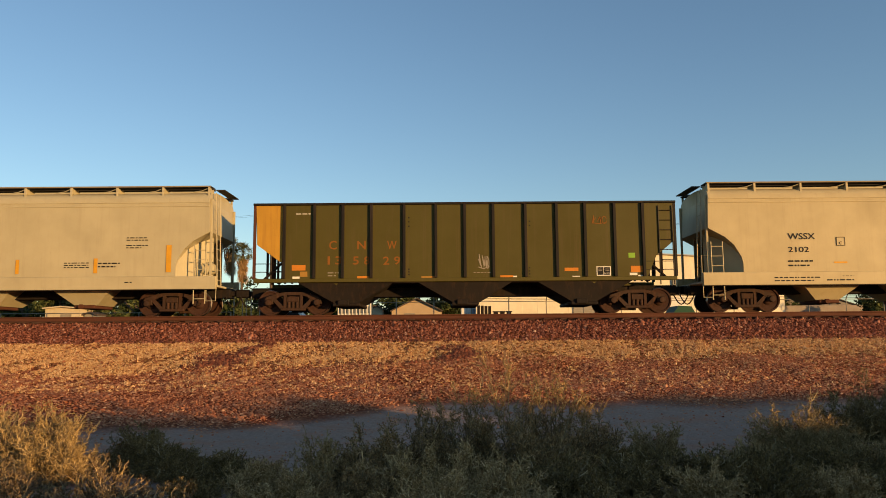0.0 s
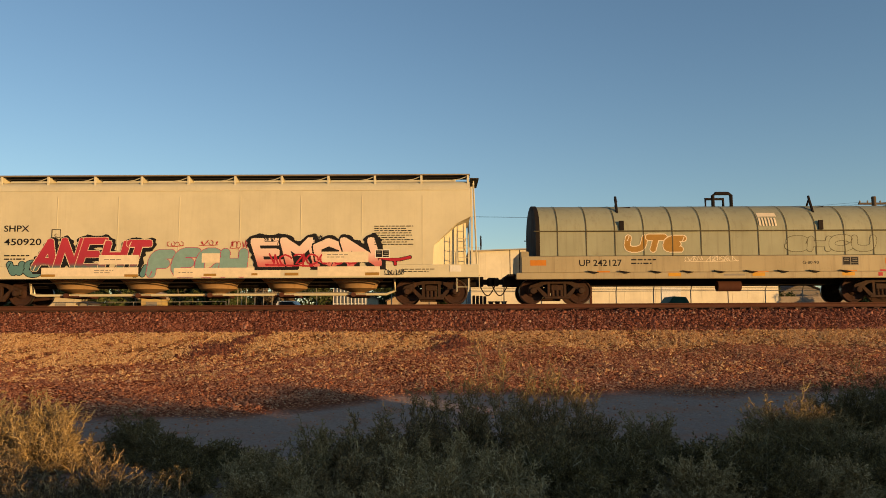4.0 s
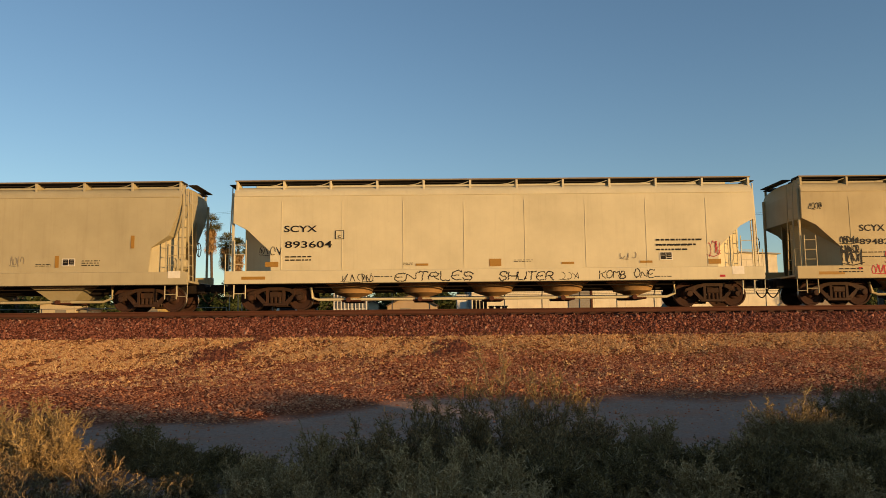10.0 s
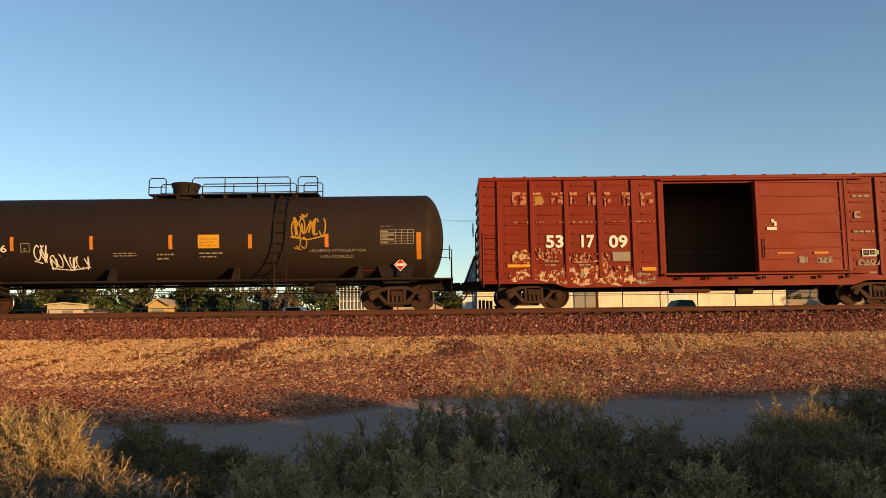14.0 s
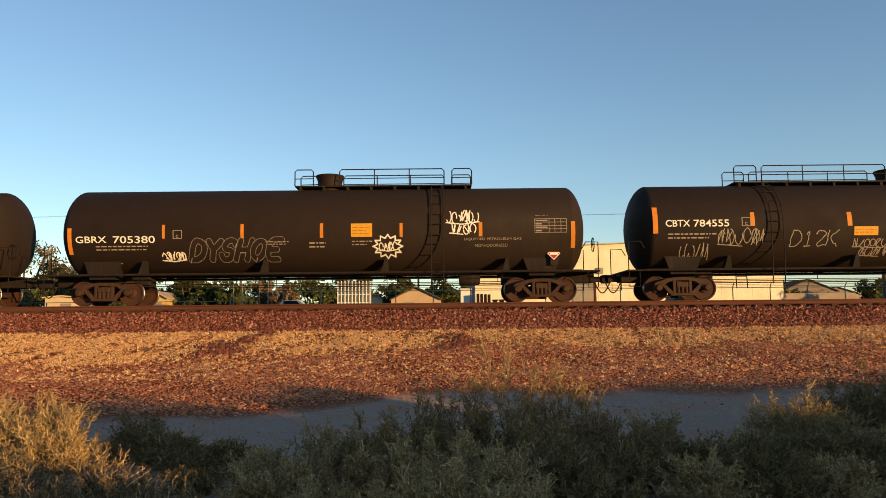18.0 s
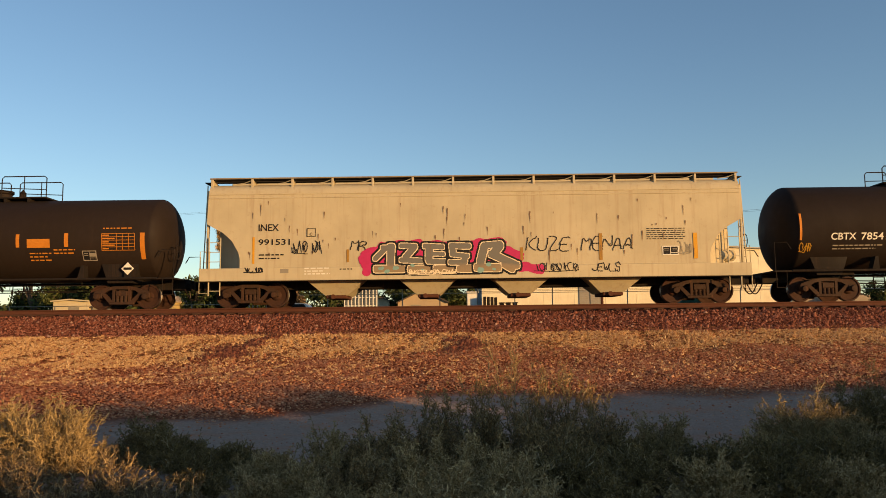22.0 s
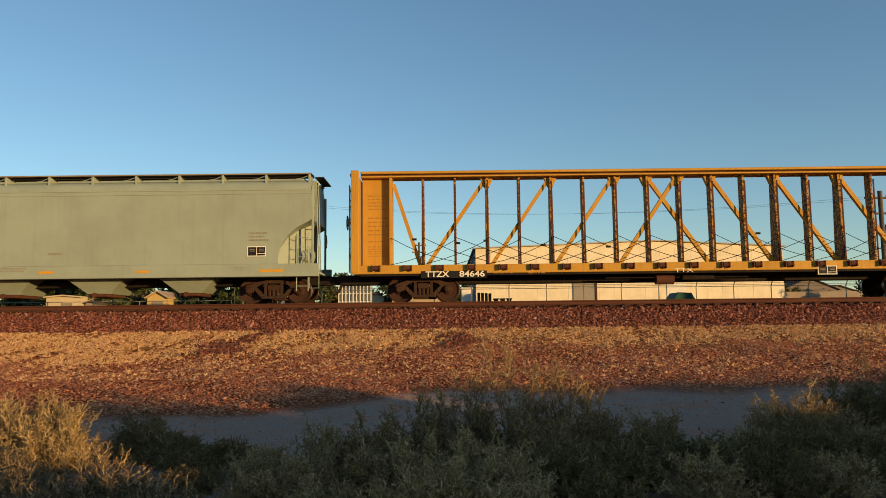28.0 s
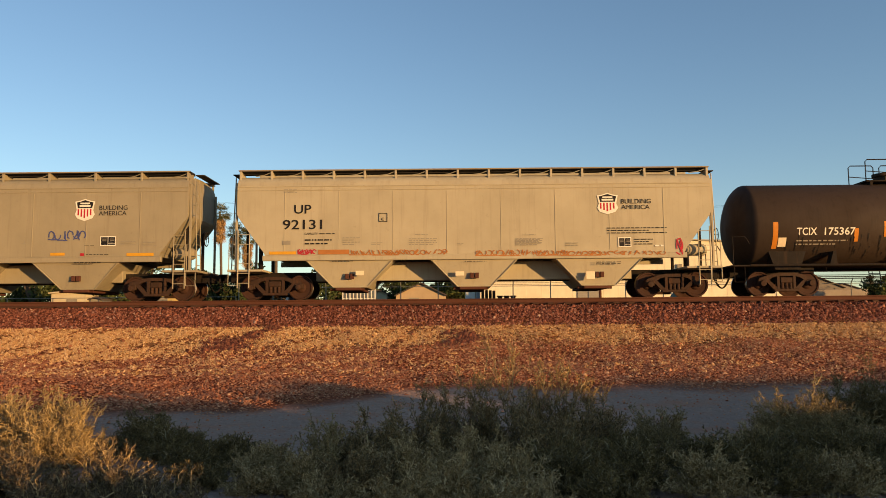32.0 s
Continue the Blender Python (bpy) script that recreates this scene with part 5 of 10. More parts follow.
def emblem(sd, x0, z0, x1, z1):
    """A plain shield: dark band above, red and white stripes below."""
    w, h = x1 - x0, z1 - z0
    shield = [(0.0, 0.88), (0.08, 0.50), (0.0, 0.30), (0.12, 0.12), (0.5, 0.0), (0.88, 0.12), (1.0, 0.30), (0.92, 0.50), (1.0, 0.88), (0.75, 0.92), (0.5, 1.0), (0.25, 0.92)]
    sd.put("emblem", [(x0 + w * a, z0 + h * b) for a, b in shield], [tuple(range(len(shield)))], M_WHITE, "red and white striped shield emblem", 0.004)
    band = [(0.08, 0.84), (0.14, 0.58), (0.86, 0.58), (0.92, 0.84), (0.72, 0.88), (0.5, 0.95), (0.28, 0.88)]
    sd.put("emblem_band", [(x0 + w * a, z0 + h * b) for a, b in band], [tuple(range(len(band)))], M_BLACK, "", 0.007)
    sd.rects("emblem_stripe", [(x0 + w * (0.13 + 0.155 * i), z0 + h * (0.14 + 0.06 * abs(i - 2)), x0 + w * (0.21 + 0.155 * i), z0 + h * 0.54) for i in range(5)], M_RED, "", 0.007)
    sd.rects("emblem_mark", [(x0 + w * 0.26, z0 + h * 0.76, x0 + w * 0.74, z0 + h * 0.83), (x0 + w * 0.22, z0 + h * 0.64, x0 + w * 0.78, z0 + h * 0.72)], M_WHITE, "", 0.010)


# ---- beyond the track ----
FAR = 1.8           # ground beyond the track
BARK = plain("grey_bark", (0.16, 0.12, 0.085), 0.9)
LEAF_TREE = islands("tree_leaf", [(0.0, (0.030, 0.045, 0.016)), (0.5, (0.065, 0.085, 0.028)), (1.0, (0.14, 0.15, 0.05))], 0.75)
LEAF_RUSSET = islands("dry_tree_leaf", [(0.0, (0.12, 0.08, 0.04)), (0.5, (0.24, 0.16, 0.09)), (1.0, (0.36, 0.26, 0.15))], 0.8)


def leaf_cloud(g, centres, radii, n, size):
    """Small leaves in uneven clumps."""
    k = g.integers(0, len(centres), n)
    d = g.normal(0, 1, (n, 3))
    d = d / np.linalg.norm(d, axis=1, keepdims=True) * (g.random((n, 1)) ** 0.45)
    p = np.asarray(centres)[k] + d * np.asarray(radii)[k][:, None] * np.array([1, 1, 0.8])
    c, e = g.normal(0, size, (n, 3)), g.normal(0, size, (n, 3))
    return np.stack([p - c, p + 0.6 * e, p + c, p - 0.6 * e], 1).reshape(-1, 3)


def tree(x, y, h, r, seed, label, mat=None, low=0.25, leaves=2600, size=0.10):
    g = np.random.default_rng(seed)
    t = thing("tree", pose(x, y, FAR), label, "tree", "trees beyond the track")
    trunk, tips = Mesh(), []
    lean = g.normal(0, 0.15, 2)
    fork = h * low
    trunk.tube([(0, 0, -0.1), (lean[0] * 0.3, lean[1] * 0.3, fork * 0.5), (lean[0], lean[1], fork)], 0.05 + 0.022 * h, 7)
    part("trunk", trunk, BARK, t)
    for i in range(8):
        a, up = 6.283 * i / 8 + g.normal(0, 0.3), g.uniform(0.35, 0.95)
        tip = (lean[0] + r * math.cos(a) * g.uniform(0.35, 0.85) * (1.15 - up * 0.5), lean[1] + r * math.sin(a) * g.uniform(0.35, 0.85), fork + (h - fork) * up)
        mid = tuple(0.5 * (p + q) + g.normal(0, 0.12) for p, q in zip((lean[0], lean[1], fork), tip))
        part("limb", Mesh().tube([(lean[0], lean[1], fork - 0.1), mid, tip], 0.012 * h, 5), BARK, t)
        tips.append(tip)
        for _ in range(2):
            tips.append(tuple(p + g.normal(0, 0.22 * r) for p in tip))
    tips.append((lean[0], lean[1], h * 0.85))
    rad = [r * g.uniform(0.20, 0.42) for _ in tips]
    v = leaf_cloud(g, tips, rad, leaves, size)
    v[:, 2] = np.maximum(v[:, 2], 0.3)
    part("crown", grid_mesh("crown", v, np.arange(len(v)).reshape(-1, 4), mat or LEAF_TREE), None, t)
    return t


def palm(x, y, h, seed):
    g = np.random.default_rng(seed)
    t = thing("palm_tree", pose(x, y, FAR), "tall fan palm with a shaggy skirt of dead fronds", "palm tree", "palm trees beyond the track")
    bend = g.normal(0, 0.35)
    trunk = Mesh().tube([(bend * u * u, 0, h * u - 0.1) for u in (0, 0.25, 0.5, 0.75, 1.0)], 0.17, 8)
    part("trunk", trunk, BARK, t, smooth=50)
    live, dead = islands("palm_frond", [(0.0, (0.06, 0.070, 0.022)), (1.0, (0.24, 0.23, 0.085))]) if "palm_frond" not in bpy.data.materials else bpy.data.materials["palm_frond"], islands("dead_frond", [(0.0, (0.26, 0.15, 0.060)), (1.0, (0.62, 0.40, 0.18))]) if "dead_frond" not in bpy.data.materials else bpy.data.materials["dead_frond"]
    for name, n, lo, hi, mat, ln in (("crown", 60, -0.7, 1.45, live, 1.75), ("skirt", 130, -1.52, -0.9, dead, 1.35)):
        v, f = [], []
        for i in range(n):
            a, e = g.uniform(0, 6.283), g.uniform(lo, hi)
            z0 = h - (0 if name == "crown" else 0.2 + 2.6 * g.random() ** 1.4)
            d = np.array([math.cos(a) * math.cos(e), math.sin(a) * math.cos(e), math.sin(e)])
            side = unit(np.cross(d, np.array([0.3 * g.normal(), 0.3 * g.normal(), 1.0])))
            up = np.cross(side, d)
            base = np.array([bend, 0, z0])
            q = ln * g.uniform(0.7, 1.1)
            hub = base + d * q * 0.45
            o = len(v)
            v += [base - side * 0.02, base + side * 0.02, hub]
            f.append((o, o + 1, o + 2))
            # the fan: narrow blades that spread from the stalk's end and droop
            for k in range(-6, 7):
                w = unit(d * math.cos(0.22 * k) + side * math.sin(0.22 * k) + up * 0.08 * g.normal())
                tip = hub + w * q * 0.55 * g.uniform(0.8, 1.05) - np.array([0, 0, 0.16 * q * g.uniform(0.5, 1.2)])
                mid = hub + w * q * 0.32
                o = len(v)
                v += [hub, mid - side * 0.035, mid + side * 0.035, tip]
                f += [(o, o + 1, o + 2), (o + 1, o + 3, o + 2)]
        part(name, grid_mesh(name, np.array(v), np.array(f), mat), None, t, "shaggy brown dead fronds" if name == "skirt" else "")


def pole(x, y, h, lamp, label):
    t = thing("utility_pole", pose(x, y, FAR), label, "utility pole", "utility poles")
    part("post", Mesh().tube([(0, 0, -0.2), (0, 0, h)], 0.16, 8), BARK, t, smooth=50)
    for z in (h - 0.5, h - 1.6):
        part("cross_arm", Mesh().soft(-1.1, 1.1, -0.06, 0.06, z - 0.07, z + 0.07, 0.01), BARK, t)
        for k in (-1.0, -0.45, 0.45, 1.0):
            part("insulator", Mesh().lathe([(z + 0.07, 0.03), (z + 0.12, 0.06), (z + 0.20, 0.05), (z + 0.24, 0.0)], "z", (k, 0, 0), 8), M_DULL, t)
    part("transformer", Mesh().lathe([(h - 3.2, 0.0), (h - 3.18, 0.24), (h - 2.4, 0.24), (h - 2.38, 0.0)], "z", (0.42, -0.1, 0), 14), M_GREY, t, smooth=40)
    if lamp:
        part("lamp_arm", Mesh().tube([(0, 0, h - 3.6), (0.9, -0.1, h - 3.15), (2.0, -0.1, h - 3.05)], 0.035, 6), M_GREY, t)
        part("lamp_head", Mesh().soft(1.8, 2.5, -0.22, 0.0, h - 3.12, h - 3.0, 0.04), M_GREY, t)


def wire(a, b, sag):
    pts = [(a[0] + (b[0] - a[0]) * u, a[1] + (b[1] - a[1]) * u, a[2] + (b[2] - a[2]) * u - sag * 4 * u * (1 - u)) for u in [i / 12 for i in range(13)]]
    tagged(new("power_line", Mesh().tube(pts, 0.007, 4).data("power_line", UNDER)), "thin black overhead power line between poles", "power line", "overhead power lines")


def warehouse():
    """The long cream metal building with a low gable."""
    # shade: blue-grey version of the cream wall for the side without sun
    wall, shade = paint("cream_metal_wall", (1.0, 0.88, 0.62), amount=0.10), paint("shaded_metal_wall", (0.30, 0.33, 0.38), amount=0.15)
    t = thing("warehouse", pose(3.65, 85, FAR), "long cream metal warehouse with a low gabled roof", "warehouse")
    w, d, e, r = 35.1, 72.0, 8.5, 9.15
    front = [(0, -0.2), (w, -0.2), (w, e - 0.1), (w * 0.58, r), (0, e)]
    part("front_wall", Mesh().slab(front, 0, 0.25), wall, t)
    part("side_wall", Mesh().box(0.0, 0.25, 0.253, d, -0.2, e - 0.02), shade, t, "side wall coloured blue-grey as in shade")
    part("side_wall", Mesh().box(w - 0.25, w, 0.253, d, -0.2, e - 0.12), wall, t)
    part("back_wall", Mesh().box(0.253, w - 0.253, d - 0.25, d, -0.2, e - 0.12), wall, t)
    roof = Mesh().slab([(-0.3, e - 0.02), (w * 0.58, r + 0.0), (w * 0.58, r + 0.12), (-0.3, e + 0.10)], -0.35, d + 0.2)
    roof.slab([(w * 0.58 + 0.003, r + 0.0), (w + 0.3, e - 0.12), (w + 0.3, e + 0.0), (w * 0.58 + 0.003, r + 0.12)], -0.35, d + 0.2)
    part("roof", roof, plain("pale_metal_roof", (0.55, 0.50, 0.42), 0.5), t)
    rib = Mesh().soft(-0.03, 0.03, -0.015, 0.0, 0, e - 0.2, 0.006).data("wall_rib", wall)
    for i in range(1, 20):
        part("wall_rib", rib, None, t, at=pose(i * w / 20, 0, 0))
    side = Mesh().soft(-0.05, 0.0, -0.04, 0.04, 0, e - 0.2, 0.01).data("wall_rib", shade)
    for i in range(1, 36):
        part("wall_rib", side, None, t, at=pose(0, i * d / 36, 0))
    door = part("roller_door", Mesh().soft(11.0, 13.5, -0.10, -0.002, 0, 4.6, 0.02), plain("grey_roller_door", (0.40, 0.36, 0.30), 0.6), t, "grey roller door")
    for i in range(22):
        part("door_slat", Mesh().soft(11.05, 13.45, -0.13, -0.102, 0.1 + 0.2 * i, 0.27 + 0.2 * i, 0.01), door.data.materials[0], door)
    part("door_frame", Mesh().soft(13.5, 13.75, -0.2, -0.002, 0, 4.8, 0.02), RUST, t)
    part("side_door", Mesh().soft(21.7, 23.9, -0.08, -0.002, 0, 4.3, 0.02), M_WHITE, t)
    part("wall_vent", Mesh().soft(13.9, 14.6, -0.25, -0.002, 5.6, 6.3, 0.03), M_GREY, t)
    part("wall_vent", Mesh().soft(22.4, 23.0, -0.25, -0.002, 5.6, 6.2, 0.03), M_GREY, t)


def hut(x, y, w, d, h, rise, wall, roof, label, category, front=0.0):
    """A small gabled building whose gable faces the track, with its door."""
    t = thing("shed" if category == "shed" else "house", pose(x, y, FAR), label, category)
    part("wall", Mesh().slab([(-w / 2, -0.1), (w / 2, -0.1), (w / 2, h), (0, h + rise), (-w / 2, h)], 0, d), wall, t)
    for s in (-1, 1):
        q = [(0, h + rise + 0.003), (s * (w / 2 + 0.12), h - 0.12 * rise), (s * (w / 2 + 0.12), h - 0.12 * rise + 0.10), (0, h + rise + 0.11)]
        part("roof", Mesh().slab(q if s < 0 else q[::-1], -0.3, d + 0.3), roof, t)
    part("door", Mesh().soft(-0.45 + front, 0.45 + front, -0.05, -0.003, 0, 2.0, 0.01), M_GREY, t)
    return t


def fence(x0, x1, y, h, step, label, arms=True):
    t = thing("fence", pose(0, y, FAR), label, "fence")
    post = Mesh().tube([(0, 0, -0.1), (0, 0, h)] + ([(0, -0.25, h + 0.3)] if arms else []), 0.035, 6).data("post", M_GREY)
    n = int((x1 - x0) / step)
    for i in range(n + 1):
        part("post", post, None, t, at=pose(x0 + (x1 - x0) * i / n, 0, 0))
    part("top_rail", Mesh().tube([(x0, 0, h), (x1, 0, h)], 0.025, 6), M_GREY, t)
    if arms:
        for k in (1, 2, 3):
            part("barbed_wire", Mesh().tube([(x0, -0.083 * k, h + 0.1 * k), (x1, -0.083 * k, h + 0.1 * k)], 0.010, 4), UNDER, t)


def pipe_rack(x, y, seed):
    """Upright white frames stored side by side."""
    t = thing("storage_rack", pose(x, y, FAR), "rack of stacked white upright steel frames in a yard", "storage rack")
    part("backing", Mesh().soft(-1.42, 1.42, 0.6, 0.9, 0, 3.7, 0.03), plain("slate_panels", (0.16, 0.19, 0.22), 0.7), t)
    for i in range(10):
        x = -1.38 + 2.76 * i / 9
        part("upright", Mesh().soft(x - 0.045, x + 0.045, -0.05, 0.05, 0, 3.75, 0.01), M_WHITE, t)
    for z in (0.5, 1.2, 1.9, 2.6, 3.3):
        part("crossbar", Mesh().soft(-1.4, 1.4, 0.052, 0.14, z - 0.04, z + 0.04, 0.01), M_WHITE, t)


def pickup(x, y):
    t = thing("pickup_truck", pose(x, y, FAR), "white pickup truck parked in a yard", "truck")
    body = [(-1.25, 0.45), (1.25, 0.45), (1.25, 1.25), (0.55, 1.30), (0.25, 1.85), (-0.35, 1.85), (-0.5, 1.30), (-1.25, 1.30)]
    part("body", Mesh().slab([(a * 1.9, z) for a, z in body], -0.9, 0.9), M_WHITE, t)
    part("side_window", Mesh().slab([(-0.6, 1.38), (0.75, 1.38), (0.4, 1.78), (-0.55, 1.78)], -0.912, -0.903), M_BLACK, t)
    for a in (-1.5, 1.5):
        part("wheel", Mesh().lathe([(-0.95, 0.0), (-0.94, 0.30), (-0.90, 0.36), (-0.72, 0.36), (-0.70, 0.0)], "y", (a, 0, 0.36), 18), M_BLACK, t, smooth=40)
    part("bumper", Mesh().soft(2.38, 2.5, -0.85, 0.85, 0.45, 0.65, 0.02), M_GREY, t)


def build_backdrop():
    warehouse()
    tan, cream, roof = paint("tan_stucco", (0.62, 0.46, 0.28), amount=0.15), paint("cream_siding", (0.74, 0.62, 0.40), amount=0.15), plain("brown_shingle", (0.13, 0.10, 0.08), 0.9)
    hut(-31.6, 62, 2.9, 3.5, 2.45, 0.12, cream, cream, "small cream garden shed with a low roof", "shed", 0.3)
    hut(-29.5, 62.5, 1.1, 2.5, 1.9, 0.2, plain("grey_panel", (0.25, 0.27, 0.30), 0.7), roof, "small grey storage shed beside another shed", "shed")
    hut(-23.4, 61, 1.7, 3.0, 2.3, 0.5, paint("yellow_wall", (0.72, 0.52, 0.20), amount=0.2), tan, "small yellow house among trees", "house")
    hut(-2.4, 66, 4.4, 8.0, 2.25, 1.0, tan, roof, "tan stucco house with a brown gabled roof", "house", -0.6)
    hut(-6.6, 72, 1.4, 4.0, 2.6, 0.3, cream, roof, "narrow cream outbuilding behind a yard", "shed")
    hut(47.5, 97, 7.5, 7.0, 4.0, 1.4, plain("grey_brown_wall", (0.26, 0.22, 0.18), 0.8), roof, "low grey-brown house with a gabled roof", "house")
    hut(57, 108, 9.0, 7.0, 3.6, 1.3, plain("dull_wall", (0.30, 0.26, 0.22), 0.8), roof, "low dull-coloured house far off", "house")
    lw = Mesh().soft(39.9, 62.0, 88.0, 88.25, FAR - 0.1, 5.1, 0.02)
    tagged(new("wall_block", lw.data("wall_block", paint("block_wall", (0.36, 0.29, 0.22), amount=0.2))), "long brown block wall beside the warehouse", "wall", kind="structure")
    pipe_rack(-7.65, 64, 3)
    pickup(-11.2, 56)
    ac = thing("air_conditioner", pose(1.75, 58, FAR), "white boxy cooling unit on a stand", "air conditioner")
    part("cabinet", Mesh().soft(-0.42, 0.42, -0.4, 0.4, 0.9, 2.6, 0.03), M_WHITE, ac)
    part("lid", Mesh().soft(-0.48, 0.48, -0.45, 0.45, 2.603, 2.72, 0.02), M_WHITE, ac)
    part("stand", Mesh().soft(-0.38, 0.38, -0.35, 0.35, 0, 0.897, 0.02), M_GREY, ac)
    for i in range(4):
        p = thing("crate", pose(2.65 + 0.28 * i, 57, FAR), "dark upright crate stored in a row", "crate", "crates in a row")
        part("box", Mesh().soft(-0.10, 0.10, -0.3, 0.3, 0, 2.25 - 0.02 * i, 0.015), UNDER, p)
        part("slat", Mesh().soft(-0.11, 0.11, -0.33, -0.303, 1.0, 1.1, 0.006), M_GREY, p)
    for i in range(3):
        p = thing("low_bench", pose(3.95 + 0.5 * i, 57, FAR), "low dark bench stored outdoors", "bench", "benches in a row")
        part("seat", Mesh().soft(-0.22, 0.22, -0.3, 0.3, 1.72, 1.80, 0.01), UNDER, p)
        part("support", Mesh().soft(-0.16, 0.16, -0.25, 0.25, 0, 1.717, 0.01), UNDER, p)
    tent = thing("tarpaulin_tent", pose(15.75, 50, FAR), "dark green tarpaulin shelter with a sloping roof", "tent")
    part("cover", Mesh().slab([(-0.85, 0), (0.85, 0), (0.7, 1.35), (0.48, 1.75), (-0.35, 1.8), (-0.7, 1.35)], -1.0, 1.0), plain("green_tarpaulin", (0.03, 0.10, 0.06), 0.6), tent)
    part("flap", Mesh().slab([(0.50, 1.0), (0.88, 0.1), (0.92, 0.1), (0.72, 1.35)], -1.1, -1.003), plain("teal_tarpaulin", (0.05, 0.22, 0.16), 0.6), tent)
    fence(-13.2, 62.0, 50, 2.2, 2.45, "galvanised chain-link fence topped with barbed wire")
    fence(-14.6, -11.6, 52, 2.9, 0.55, "tall barred metal gate in a fence", arms=False)
    fence(-50.0, -14.8, 52, 1.7, 3.2, "low chain-link fence along a yard", arms=False)
    for x, y, h, r, s, kind in ((-27.0, 66, 7.8, 3.4, 1, 0), (-42.0, 75, 8.2, 3.6, 2, 0), (-39.0, 76, 7.0, 2.6, 3, 1), (-34.5, 67, 4.2, 2.4, 4, 0), (-30.0, 64.5, 3.9, 1.7, 5, 0), (-25.2, 63, 3.6, 1.5, 6, 0), (-21.5, 63, 4.0, 1.8, 7, 0), (-19.3, 62, 3.4, 1.4, 8, 0),
                             (-16.8, 60, 3.2, 1.4, 9, 0), (-12.4, 60, 3.4, 1.3, 10, 1), (-14.4, 61, 3.0, 1.2, 11, 1), (-5.2, 74, 4.0, 2.0, 12, 0), (-0.5, 78, 3.8, 1.9, 13, 0), (-46, 64, 4.4, 2.4, 14, 0), (-51, 66, 5.0, 2.6, 15, 0),
                             (46.0, 80, 4.2, 2.0, 16, 0), (49.0, 82, 3.8, 1.8, 17, 0), (42.5, 96, 6.0, 2.0, 18, 0), (55, 90, 5.0, 2.6, 19, 0), (62, 92, 5.5, 2.8, 20, 0), (-58, 70, 6.0, 3.0, 21, 0)):
        tree(x, y, h, r, s, ("bushy dark green tree with an uneven crown", "sparse russet tree with thin leaves")[kind], LEAF_RUSSET if kind else None, 0.12 if h < 5 else 0.25, 2200)
    for i, x in enumerate((-56, -52.5, -48.5, -44.5, -41, -37.5, -33, -29, -24.5, -20.5, -17.5, -12.5, -9.0, -4.5, 0.5)):
        tree(x, 78 + 4 * math.sin(2.1 * i), 4.6 + 0.9 * math.sin(1.7 * i), 2.7 + 0.4 * math.sin(3.1 * i), 60 + i, "bushy dark green tree with an uneven crown", None, 0.10, 2400, 0.13)
    g = np.random.default_rng(31)
    cx = g.uniform(-150, 6, 260)
    v = leaf_cloud(g, np.stack([cx, g.uniform(105, 125, 260), FAR + g.uniform(0.6, 4.2, 260)], -1), g.uniform(1.0, 2.4, 260), 26000, 0.28)
    v[:, 2] = np.maximum(v[:, 2], FAR)
    tagged(new("tree_line", grid_mesh("tree_line", v, np.arange(len(v)).reshape(-1, 4), LEAF_TREE)), "far line of dark green trees beyond the yards", "trees", kind="stuff")
    for i, (x, y, h) in enumerate(((-28.9, 95, 14.0), (-27.4, 97, 11.8), (-25.8, 95, 10.8))):
        palm(x, y, h, 40 + i)
    pole(-16.2, 70, 12.0, True, "wooden utility pole with cross-arms and a street lamp")
    pole(30.8, 52, 8.9, False, "wooden utility pole with cross-arms and a transformer")
    pole(-3.9, 118, 13.0, False, "far wooden utility pole with two cross-arms")
    pole(-75, 70, 12.0, False, "wooden utility pole with cross-arms and a transformer")
    for k in (-1.0, 1.0):
        wire((-75 + k, 70, FAR + 11.6), (-16.2 + k, 70, FAR + 11.6), 1.2)
        wire((-16.2 + k, 70, FAR + 11.6), (30.8 + k, 52, FAR + 8.5), 1.2)


